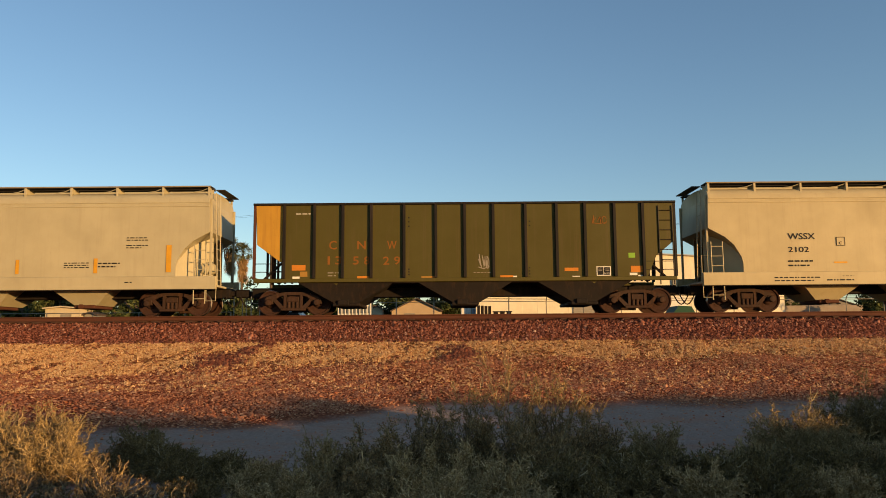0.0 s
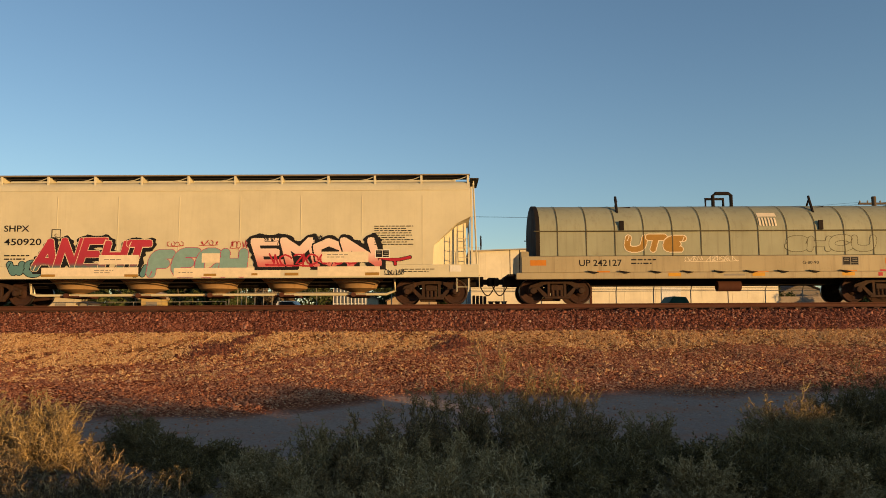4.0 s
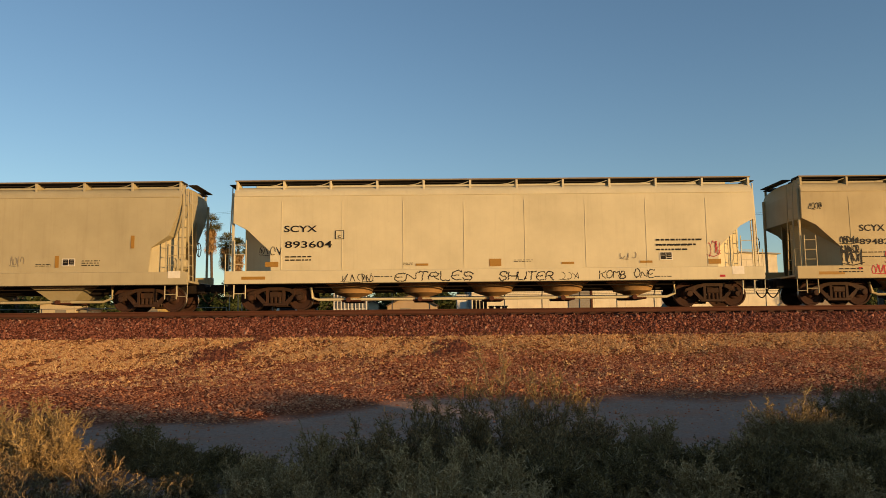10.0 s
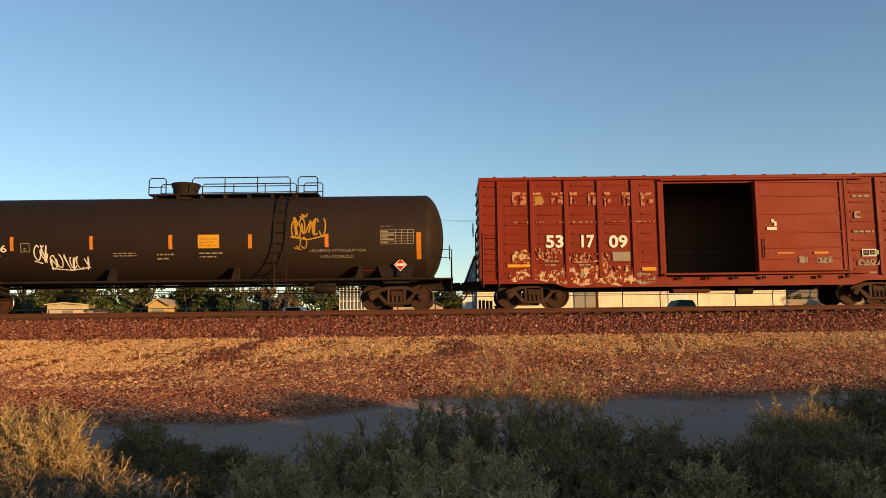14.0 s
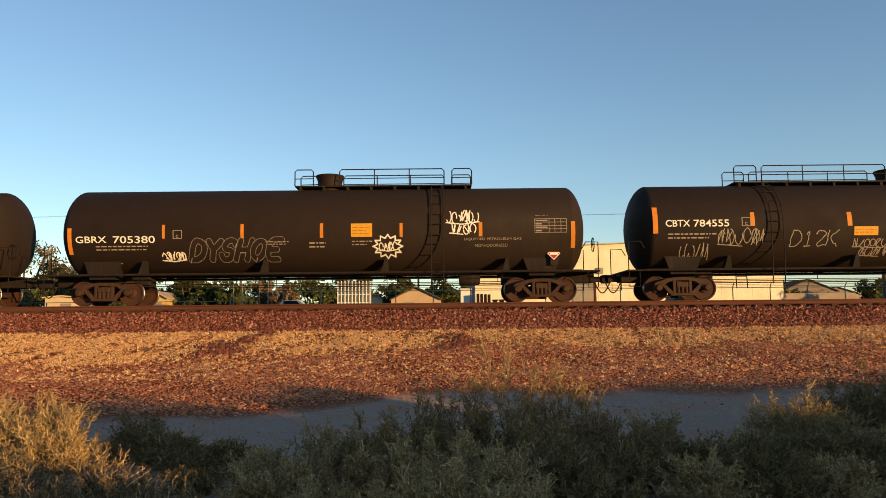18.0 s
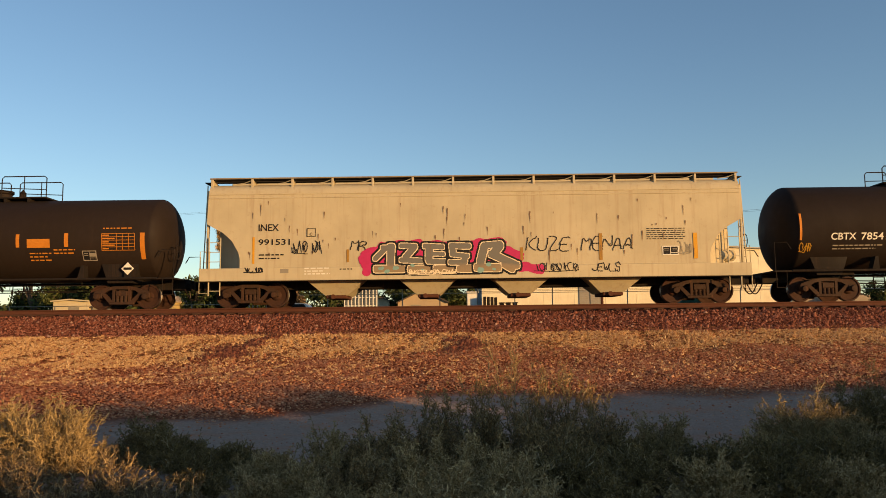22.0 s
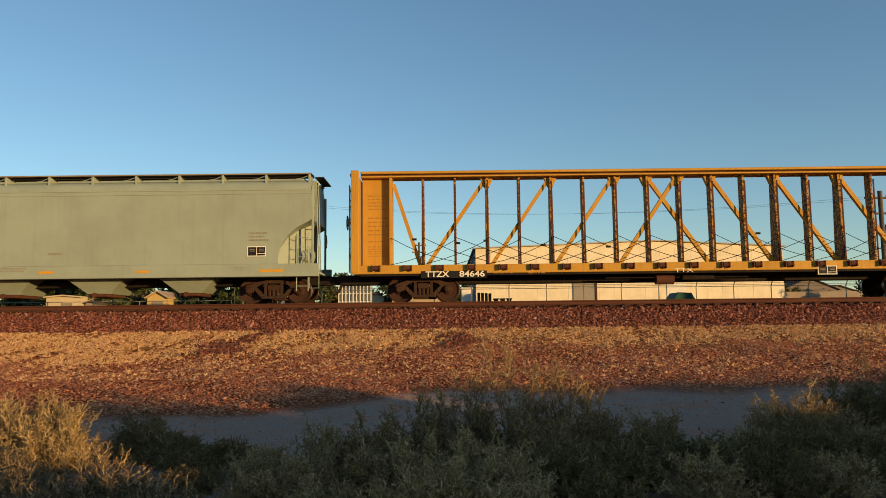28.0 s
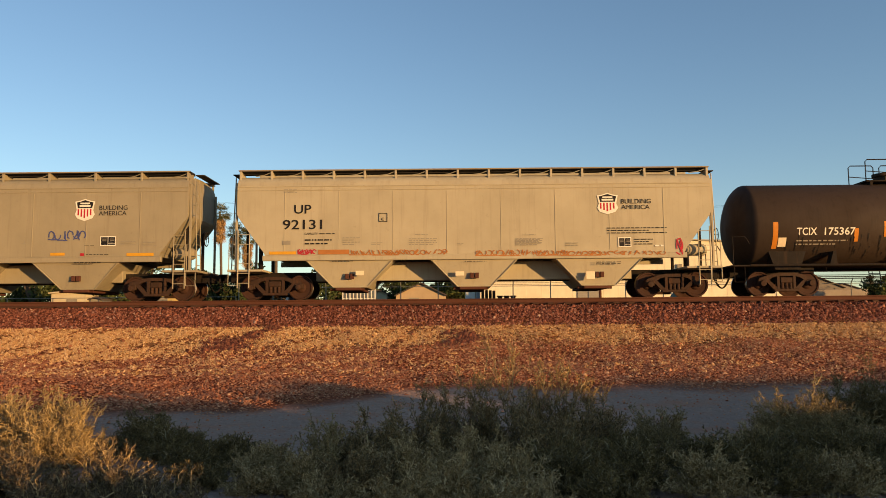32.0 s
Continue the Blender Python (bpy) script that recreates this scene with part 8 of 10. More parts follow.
    sd.scrawl(-3.90, 1.59, -1.75, 2.20, M_BLACK, 81, 10, 0.02)
    sd.text("STHC", -0.42, 1.87, 0.26, 2.11, M_BLACK, 0.0)
    sd.rects("reflector", [(-8.20, 1.51, -7.72, 1.69)], M_BROWN)
    sd.rects("reflector", [(-0.18, 1.50, 0.26, 1.78)], M_BROWN)
    sd.rects("reflector", [(7.69, 1.53, 8.14, 1.69)], M_BROWN)
    sd.rects("reflector", [(-5.70, 1.52, -5.26, 1.60)], M_BROWN)
    sd.rects("reflector", [(-2.84, 1.51, -2.39, 1.59)], M_BROWN)
    sd.rects("reflector", [(2.45, 1.53, 2.88, 1.61)], M_BROWN)
    sd.rects("reflector", [(5.32, 1.54, 5.75, 1.62)], M_BROWN)
    sd.small(0.71, 1.68, 1.22, 1.82, 2, M_BLACK, 5)
    sd.small(5.88, 2.13, 7.70, 2.50, 4, M_BLACK, 6)
    sd.small(6.50, 1.72, 7.28, 1.80, 1, M_BLACK, 7)
    plate_box(sd, 6.0, 1.66, 0.50, 0.31, M_WHITE)
    sd.rects("stencil_panel", [(-7.11, 1.10, -6.81, 1.26)], M_GREY)
    sd.tag("CGK", -6.33, 0.99, -5.49, 1.33, M_BLACK, 0.035)
    sd.small(-4.61, 1.07, -3.67, 1.31, 3, M_BLACK, 8)
    sd.tag("2URX GRINDZ", -3.39, 0.98, -1.08, 1.30, M_BLACK, 0.035)
    sd.tag("ROACH GOBLIN", -0.81, 1.01, 1.94, 1.35, M_BLACK, 0.035)
    sd.tag("245", 2.66, 1.08, 3.33, 1.38, M_BLACK, 0.035)
    sd.small(8.09, 1.30, 8.51, 1.42, 2, M_RED, 9)
    sd.rects("stencil_panel", [(8.65, 1.05, 9.16, 1.34)], M_WHITE)
    sd.rects("reflector", [(6.69, 1.12, 7.02, 1.20)], M_YEL)
    sd.small(-5.72, 1.85, -4.60, 1.93, 1, M_GREY, 10)
    
    car, a, sd = hopper_car(-107.17, -88.14, TAN, "tan covered hopper car covered with bubble-letter graffiti", "pellet", 0.78, bays=5)
    sd.text("SCYX", -7.45, 2.67, -6.52, 2.91, M_BLACK, 0.012)
    sd.text("894821", -7.47, 2.18, -6.22, 2.39, M_BLACK, 0.012)
    c_box(sd, -5.75, 2.45, 0.3, M_BLACK)
    sd.small(-7.42, 1.85, -6.59, 1.94, 1, M_BLACK, 1)
    sd.small(-7.42, 1.69, -6.55, 1.77, 1, M_BLACK, 2)
    sd.piece("WEE", -5.05, 1.28, -2.53, 2.72, M_BUFF, M_BLACK, 0.46, 0.036, None, "buff bubble letters outlined in black", 0.0)
    sd.piece("BURK", -2.14, 1.17, 1.22, 2.64, M_BUFF, M_BLACK, 0.44, 0.036, M_TEAL, "buff bubble letters on a teal cloud", 0.08)
    sd.scrawl(-8.19, 1.86, -7.52, 2.53, M_BLACK, 100, 6, 0.03)
    sd.scrawl(-8.16, 1.42, -7.36, 2.00, M_BLACK, 101, 5, 0.03)
    sd.scrawl(-9.28, 3.49, -8.78, 3.76, M_BLACK, 102, 4, 0.02)
    sd.scrawl(-5.78, 1.22, -5.11, 2.28, M_BLACK, 103, 5, 0.035)
    sd.scrawl(-2.75, 1.49, -2.22, 2.41, M_BLACK, 104, 4, 0.03)
    sd.scrawl(-2.41, 2.41, -2.00, 2.78, M_BLACK, 105, 2, 0.03)
    sd.scrawl(1.25, 2.10, 2.34, 2.68, M_BLACK, 106, 6, 0.03)
    sd.scrawl(1.30, 1.42, 2.33, 2.14, M_BLACK, 107, 6, 0.03)
    sd.scrawl(-7.11, 1.08, -5.78, 1.44, M_RED, 108, 9, 0.03)
    sd.scrawl(-6.58, 1.48, -6.25, 1.94, M_RED, 109, 2, 0.04)
    sd.rects("reflector", [(-9.03, 1.09, -8.09, 1.20)], M_BROWN)
    sd.rects("reflector", [(-5.55, 1.11, -5.08, 1.20)], M_BROWN)
    sd.rects("reflector", [(-3.05, 1.13, -2.55, 1.21)], M_BROWN)
    sd.rects("reflector", [(-0.22, 1.10, 0.27, 1.21)], M_BROWN)
    sd.rects("stencil_panel", [(-7.58, 1.26, -7.44, 1.35)], M_RED)
    sd.small(-8.30, 1.13, -7.38, 1.35, 2, M_BLACK, 13)
    sd.small(1.34, 1.23, 1.81, 1.34, 2, M_GREY, 14)
    sd.piece("DOWE", 2.39, 1.09, 6.64, 2.35, M_BUFF, M_BLUE, 0.45, 0.036, None, "buff bubble letters outlined in dark blue", 0.0)
    sd.tag("DOWE", 2.53, 2.39, 3.50, 2.71, M_BLACK, 0.03)
    sd.scrawl(3.62, 2.40, 5.03, 3.00, M_BONE, 112, 7, 0.04)
    sd.scrawl(5.05, 2.39, 6.20, 2.74, M_BLACK, 113, 5, 0.035)
    sd.small(6.02, 2.27, 7.41, 2.91, 6, M_BLACK, 17)
    sd.scrawl(6.66, 1.73, 7.42, 2.19, M_BLACK, 115, 5, 0.03)
    sd.scrawl(7.47, 1.80, 8.33, 2.26, M_BLACK, 116, 4, 0.03)
    sd.scrawl(7.47, 2.95, 8.92, 3.29, M_LIME, 117, 8, 0.03)
    sd.scrawl(7.61, 2.64, 8.50, 3.00, M_LIME, 118, 6, 0.03)
    sd.scrawl(8.50, 3.39, 9.53, 3.93, M_BLACK, 119, 5, 0.03)
    sd.scrawl(8.91, 3.19, 9.61, 3.63, M_BLACK, 120, 4, 0.03)
    sd.scrawl(6.06, 1.67, 6.61, 1.98, M_BLACK, 121, 3, 0.03)
    sd.rects("reflector", [(7.84, 1.55, 8.31, 1.77)], M_BROWN)
    sd.rects("reflector", [(2.58, 1.11, 3.11, 1.21)], M_BROWN)
    sd.rects("reflector", [(5.22, 1.10, 5.67, 1.19)], M_BROWN)
    sd.rects("reflector", [(8.25, 1.09, 8.64, 1.22)], M_BROWN)
    sd.small(6.64, 1.22, 7.42, 1.34, 2, M_BLACK, 25)
    sd.rects("stencil_panel", [(7.59, 1.23, 7.75, 1.34)], M_RED)
    sd.rects("stencil_panel", [(8.73, 1.21, 9.14, 1.46)], M_WHITE)
    
    car, a, sd = hopper_car(-127.98, -108.95, WHITE, "clean cream covered hopper car with a few tags on its sill", "pellet", 0.78, bays=5)
    sd.tag("SHUTER", 0.12, 0.96, 2.15, 1.29, M_BLACK, 0.035)
    sd.tag("ENTRLES", -3.67, 0.99, -0.78, 1.31, M_BLACK, 0.035)
    sd.scrawl(2.31, 0.98, 3.03, 1.26, M_BLACK, 119, 3, 0.02)
    sd.tag("KOMB ONE", 3.78, 1.01, 5.78, 1.33, M_BLACK, 0.03)
    sd.small(5.78, 1.04, 6.40, 1.12, 1, M_BLACK, 2)
    sd.small(5.88, 2.15, 7.58, 2.51, 2, M_BLACK, 3)
    sd.small(5.88, 1.98, 7.11, 2.31, 2, M_BLACK, 4)
    plate_box(sd, 6.0, 1.67, 0.47, 0.31, M_WHITE)
    sd.rects("reflector", [(-0.20, 1.51, 0.23, 1.78)], M_BROWN)
    sd.rects("reflector", [(7.77, 1.52, 8.23, 1.70)], M_BROWN)
    sd.rects("reflector", [(-2.88, 1.55, -2.42, 1.63)], M_BROWN)
    sd.rects("reflector", [(2.42, 1.56, 2.88, 1.64)], M_BROWN)
    sd.rects("reflector", [(5.28, 1.58, 5.73, 1.66)], M_BROWN)
    sd.scrawl(7.72, 1.79, 8.23, 2.40, M_RED, 123, 3, 0.02)
    sd.small(-3.34, 1.56, -2.97, 1.68, 2, M_BLACK, 6)
    sd.small(0.70, 1.65, 1.38, 1.75, 2, M_BLACK, 7)
    sd.small(-4.39, 1.13, -3.69, 1.21, 1, M_BLACK, 8)
    sd.rects("stencil_panel", [(8.62, 1.14, 9.06, 1.43)], M_WHITE)
    sd.rects("stencil_panel", [(8.17, 1.04, 8.36, 1.12)], M_RED)
    sd.scrawl(-5.60, 0.96, -4.41, 1.28, M_BLACK, 127, 4, 0.02)
    sd.scrawl(4.55, 1.71, 5.16, 1.99, M_GREY, 128, 3, 0.02)
    sd.text("SCYX", -7.66, 2.82, -6.47, 3.06, M_BLACK, 0.012)
    sd.text("893604", -7.63, 2.24, -5.92, 2.49, M_BLACK, 0.012)
    c_box(sd, -5.80, 2.55, 0.3, M_BLACK)
    sd.small(-7.61, 1.74, -6.62, 1.98, 2, M_BLACK, 11)
    sd.scrawl(-8.56, 1.96, -7.77, 2.32, M_BLACK, 130, 4, 0.02)
    sd.rects("reflector", [(-8.34, 1.56, -7.86, 1.74)], M_BROWN)
    sd.rects("reflector", [(-9.19, 1.10, -8.33, 1.21)], M_BROWN)
    
    car, a, sd = hopper_car(-149.53, -129.92, SAND, "sandy tan covered hopper car with a curved lower end", "curve", 0.8, bays=4, posts=11)
    sd.text("SCYX", -7.36, 2.96, -6.50, 3.17, M_BLACK, 0.012)
    sd.text("894958", -7.34, 2.46, -6.09, 2.68, M_BLACK, 0.012)
    c_box(sd, -5.40, 2.67, 0.3, M_BLACK)
    sd.small(-7.34, 1.96, -6.44, 2.20, 2, M_BLACK, 1)
    sd.rects("reflector", [(-8.02, 2.31, -7.93, 2.80)], M_BROWN)
    sd.rects("reflector", [(-5.30, 1.62, -5.16, 2.05)], M_BROWN)
    sd.rects("reflector", [(-2.62, 1.61, -2.50, 2.04)], M_BROWN)
    sd.rects("reflector", [(0.03, 1.61, 0.14, 2.03)], M_BROWN)
    sd.rects("reflector", [(-7.93, 1.63, -7.81, 2.05)], M_BROWN)
    sd.small(-2.06, 1.78, -1.22, 2.04, 3, M_BLACK, 2)
    sd.tag("YAKN", 0.73, 2.05, 1.51, 2.30, M_BLACK, 0.03)
    sd.tag("eseri", 0.78, 1.78, 1.70, 2.04, M_BLACK, 0.03)
    sd.small(-6.06, 1.36, -5.72, 1.45, 1, M_BLACK, 3)
    sd.small(-4.56, 1.36, -2.84, 1.46, 1, M_RED, 4)
    sd.small(0.09, 1.39, 1.26, 1.46, 1, M_BLACK, 5)
    sd.rects("stencil_panel", [(-7.78, 1.62, -7.49, 2.05)], M_BONE)
    sd.rects("stencil_panel", [(-8.39, 1.20, -8.19, 1.46)], M_WHITE)
    sd.scrawl(1.67, 1.72, 2.19, 2.30, M_BLACK, 145, 3, 0.03)
    sd.rects("reflector", [(8.03, 2.28, 8.16, 2.75)], M_BROWN)
    sd.rects("reflector", [(5.31, 1.60, 5.45, 2.03)], M_BROWN)
    sd.rects("reflector", [(2.69, 1.61, 2.81, 2.03)], M_BROWN)
    plate_box(sd, 5.56, 1.65, 0.48, 0.28, M_WHITE)
    sd.small(6.28, 1.64, 6.94, 1.88, 3, M_BLACK, 7)
    sd.small(4.61, 1.64, 5.19, 1.75, 2, M_BLACK, 8)
    sd.scrawl(3.66, 1.65, 4.19, 2.03, M_GREY, 148, 4, 0.02)
    sd.rects("stencil_panel", [(9.41, 1.18, 9.86, 1.44)], M_WHITE)
    
    car, a, sd = box_car(-167.74, -151.15, "weathered red ribbed boxcar with its sliding door half open", 0.8)
    sd.rects("worn_lettering", [(-7.11, 3.74, -6.96, 4.21), (-7.12, 4.13, -6.59, 4.24), (-6.81, 3.76, -6.59, 4.08)], M_WORN)
    sd.rects("worn_lettering", [(-6.34, 3.73, -6.22, 4.10), (-6.36, 4.12, -5.94, 4.23), (-6.12, 3.83, -5.94, 3.97)], M_WORN)
    sd.rects("worn_lettering", [(-5.67, 3.72, -5.55, 3.99), (-5.68, 4.11, -5.25, 4.22), (-5.44, 3.74, -5.25, 4.06)], M_WORN)
    sd.rects("worn_lettering", [(-4.99, 3.71, -4.91, 4.18), (-5.00, 4.10, -4.72, 4.21), (-4.84, 3.81, -4.71, 3.95)], M_WORN)
    sd.rects("worn_lettering", [(-4.33, 3.70, -4.24, 4.07), (-4.33, 4.09, -4.02, 4.20), (-4.16, 3.72, -4.02, 4.04)], M_WORN)
    sd.rects("worn_lettering", [(-3.74, 3.69, -3.67, 3.96), (-3.74, 4.08, -3.52, 4.20), (-3.61, 3.79, -3.50, 3.94)], M_WORN)
    sd.rects("worn_lettering", [(-3.06, 3.68, -2.97, 4.15), (-3.08, 4.07, -2.75, 4.19), (-2.90, 3.70, -2.75, 4.02)], M_WORN)
    sd.rects("worn_lettering", [(-2.39, 3.67, -2.25, 4.04), (-2.40, 4.06, -1.92, 4.17), (-2.12, 3.77, -1.92, 3.91)], M_WORN)
    sd.small(-7.09, 3.04, -5.97, 3.18, 1, M_WORN, 1)
    sd.small(-5.42, 3.04, -1.87, 3.16, 1, M_WORN, 2)
    sd.text("53", -5.92, 2.16, -5.27, 2.63, M_WHITE, 0.03)
    sd.text("17", -4.62, 2.15, -4.14, 2.62, M_WHITE, 0.03)
    sd.text("09", -3.62, 2.13, -2.93, 2.60, M_WHITE, 0.03)
    sd.rects("reflector", [(-7.33, 1.46, -6.42, 1.57)], M_YEL)
    sd.rects("reflector", [(-2.44, 1.29, -1.93, 1.41)], M_YEL)
    sd.rects("reflector", [(-4.71, 1.29, -4.22, 1.39)], M_YEL)
    sd.small(-5.97, 1.47, -5.42, 1.74, 2, M_DULL, 3)
    sd.small(-4.72, 1.46, -4.09, 1.72, 2, M_DULL, 4)
    sd.rects("patch", [(-3.50, 1.65, -2.86, 1.99)], M_GREY)
    for mat, width, lines in ((PEEL_PALE, 0.36, [[(-7.1, 1.10), (-6.5, 1.24), (-5.9, 1.08), (-5.4, 1.20)], [(-4.9, 0.98), (-4.1, 1.12)], [(-3.5, 1.00), (-2.8, 1.08)]]),
                              (PEEL_TEAL, 0.42, [[(-5.4, 1.05), (-5.1, 1.40), (-4.7, 1.10)], [(-2.5, 1.0), (-2.2, 0.98)]]),
                              (PEEL_YEL, 0.30, [[(-7.0, 1.75), (-6.75, 1.98), (-6.6, 1.72)], [(-4.3, 1.15), (-3.9, 1.45)]])):
        sd.strokes(lines, width, mat, "old_spray", "peeling old spray paint")
    sd.scrawl(-7.14, 1.60, -6.50, 2.07, PEEL_PALE, 164, 2, 0.09)
    sd.scrawl(-6.31, 1.71, -5.36, 2.13, M_WORN, 166, 5, 0.05)
    sd.scrawl(-5.53, 0.81, -3.92, 1.45, PEEL_PALE, 167, 7, 0.09)
    sd.scrawl(-3.84, 0.79, -2.66, 1.50, PEEL_PALE, 168, 5, 0.09)
    sd.scrawl(-5.19, 1.61, -3.93, 1.99, M_WORN, 169, 6, 0.05)
    sd.scrawl(-3.92, 1.04, -3.61, 2.07, M_WORN, 171, 2, 0.06)
    sd.rects("patch", [(-6.28, 3.75, -6.00, 4.07)], M_BROWN)
    sd.small(5.35, 3.85, 5.98, 4.06, 1, M_DULL, 13)
    sd.rects("worn_lettering", [(5.41, 3.33, 5.62, 3.39), (5.39, 3.12, 5.47, 3.33), (5.45, 3.12, 5.61, 3.20)], M_DULL)
    sd.small(5.32, 2.54, 6.06, 2.73, 1, M_DULL, 14)
    plate_box(sd, 5.58, 1.72, 0.51, 0.27, M_WHITE)
    sd.rects("stencil_panel", [(6.10, 1.79, 6.31, 1.95)], M_LIME)
    sd.rects("reflector", [(6.61, 1.49, 7.53, 1.60)], M_YEL)
    sd.scrawl(5.41, 1.39, 6.25, 1.60, M_DULL, 174, 4, 0.03)
    sd.scrawl(7.86, 1.67, 8.12, 1.94, M_DULL, 175, 2, 0.03)
    sd.rects("stencil_panel", [(5.79, 1.11, 6.03, 1.16)], M_DULL)
    sd = Side(car, lambda z: -1.695)
    sd.rects("patch", [(2.11, 2.71, 2.47, 2.82), (2.29, 2.98, 2.38, 3.10), (2.38, 2.86, 2.47, 3.02)], M_BONE)
    sd.rects("reflector", [(2.42, 1.84, 3.06, 1.89)], M_ORANGE)
    sd.rects("reflector", [(3.76, 1.82, 4.28, 1.90)], M_ORANGE)
    sd.scrawl(3.86, 1.49, 4.39, 1.70, M_DULL, 176, 5, 0.03)
    sd.scrawl(3.20, 1.50, 3.50, 1.73, M_DULL, 177, 3, 0.03)
    
    car, a, sd = tank_car(-189.1, -169.1, "dark brown-black tank car with yellow reflectors and a tag", 0.75, dome=-0.01, deck=(-1.21, 5.23), ladder_x=4.09)
    sd.text("GBRX", -8.76, 2.23, -7.67, 2.47, M_WHITE, 0.01)
    sd.text("705396", -7.44, 2.21, -5.92, 2.47, M_WHITE, 0.01)
    sd.small(-8.08, 1.93, -6.16, 2.14, 2, M_DULL, 1)
    c_box(sd, -5.40, 2.21, 0.3, M_DULL)
    sd.rects("reflector", [(-5.79, 2.26, -5.66, 2.77)], M_ORANGE)
    sd.rects("reflector", [(-2.89, 2.28, -2.77, 2.77)], M_ORANGE)
    sd.rects("reflector", [(-0.01, 2.26, 0.13, 2.78)], M_ORANGE)
    sd.rects("reflector", [(2.89, 2.26, 3.03, 2.76)], M_ORANGE)
    sd.rects("reflector", [(-9.08, 1.81, -8.99, 2.76)], M_ORANGE)
    sd.rects("placard", [(1.06, 2.28, 1.84, 2.77)], M_YEL)
    sd.small(1.11, 2.33, 1.79, 2.67, 3, M_BROWN, 2)
    sd.small(-2.05, 2.00, -1.20, 2.18, 2, M_DULL, 3)
    sd.small(-0.46, 1.86, 0.16, 2.15, 2, M_DULL, 4)
    sd.small(1.09, 1.92, 1.94, 2.17, 2, M_DULL, 5)
    sd.scrawl(-4.95, 1.82, -4.43, 2.45, M_WHITE, 185, 2, 0.038)
    sd.scrawl(-4.41, 1.57, -2.97, 2.14, M_WHITE, 186, 6, 0.038)
    sd.scrawl(4.45, 2.56, 5.71, 3.40, M_GOLD, 187, 5, 0.05)
    sd.scrawl(4.58, 2.20, 5.03, 2.69, M_GOLD, 188, 2, 0.04)
    sd.scrawl(4.73, 3.38, 5.09, 3.54, M_GOLD, 189, 1, 0.05)
    sd.text("LIQUEFIED PETROLEUM GAS", 5.14, 2.09, 7.18, 2.20, M_DULL, 0.0)
    sd.text("NON-ODORIZED", 5.51, 1.89, 6.71, 1.99, M_DULL, 0.0)
    sd.rects("reflector", [(2.89, 2.26, 3.03, 2.75)], M_ORANGE)
    sd.rects("reflector", [(5.68, 2.27, 5.82, 2.75)], M_ORANGE)
    sd.rects("reflector", [(9.02, 1.81, 9.19, 2.77)], M_ORANGE)
    sd.table(7.72, 2.36, 8.92, 2.87, 5, M_DULL)
    sd.small(7.70, 2.99, 8.15, 3.04, 1, M_DULL, 12)
    hazard(car, 8.42, 1.62, M_RED)
    sd.small(6.61, 1.43, 7.49, 1.47, 1, M_RED, 13)
    
    car, a, sd = tank_car(-211.05, -190.65, "dark tank car with large white tags and yellow reflectors", 0.75, dome=0.12, deck=(-6.16, 1.52), ladder_x=-5.14)
    sd.text("CBTX", -9.16, 2.65, -8.27, 2.90, M_WHITE, 0.01)
    sd.text("784555", -8.14, 2.64, -6.85, 2.90, M_WHITE, 0.01)
    sd.small(-9.08, 2.18, -7.32, 2.45, 2, M_DULL, 1)
    c_box(sd, -6.38, 2.65, 0.3, M_DULL)
    sd.rects("reflector", [(-9.62, 2.41, -9.44, 3.38)], M_ORANGE)
    sd.rects("reflector", [(-6.06, 2.65, -5.91, 3.16)], M_ORANGE)
    sd.rects("reflector", [(-2.54, 2.63, -2.37, 3.14)], M_ORANGE)
    sd.rects("reflector", [(1.25, 2.61, 1.44, 3.12)], M_ORANGE)
    sd.rects("reflector", [(4.01, 2.63, 4.18, 3.13)], M_ORANGE)
    sd.rects("placard", [(-2.30, 2.28, -1.43, 2.60)], M_YEL)
    sd.small(-2.25, 2.34, -1.47, 2.54, 2, M_BROWN, 2)
    sd.tag("D12K", -4.62, 1.90, -2.83, 2.53, M_DULL, 0.03)
    sd.scrawl(-7.27, 1.94, -5.44, 2.57, M_DULL, 203, 6, 0.03)
    sd.scrawl(-8.62, 1.44, -7.50, 2.06, M_DULL, 204, 6, 0.03)
    sd.scrawl(-2.32, 1.84, -0.46, 2.17, M_DULL, 205, 9, 0.03)
    sd.scrawl(-2.03, 1.54, -0.48, 1.88, M_DULL, 206, 7, 0.03)
    sd.scrawl(3.33, 1.91, 4.11, 2.41, M_DULL, 207, 3, 0.03)
    sd.rects("reflector", [(9.66, 2.28, 9.82, 3.16)], M_ORANGE)
    sd.rects("reflector", [(6.31, 2.60, 6.42, 3.08)], M_ORANGE)
    sd.rects("reflector", [(3.41, 2.59, 3.52, 3.05)], M_ORANGE)
    sd.table(8.48, 2.44, 9.51, 2.84, 4, M_DULL)
    sd.scrawl(1.15, 1.88, 3.41, 2.49, M_WHITE, 209, 7, 0.038)
    sd.scrawl(3.84, 1.80, 5.90, 2.36, M_WHITE, 210, 7, 0.038)
    hazard(car, 9.03, 1.67, M_RED)
    
    car, a, sd = tank_car(-232.4, -212.75, "dark tank car with a white outlined piece and a sunburst tag", 0.75, dome=0.09, deck=(-1.16, 5.57), ladder_x=4.25)
    sd.rects("reflector", [(-5.76, 2.40, -5.66, 2.90)], M_ORANGE)
    sd.rects("reflector", [(-2.91, 2.38, -2.79, 2.90)], M_ORANGE)
    sd.rects("reflector", [(-0.02, 2.37, 0.10, 2.90)], M_ORANGE)
    sd.rects("reflector", [(2.88, 2.37, 2.99, 2.88)], M_ORANGE)
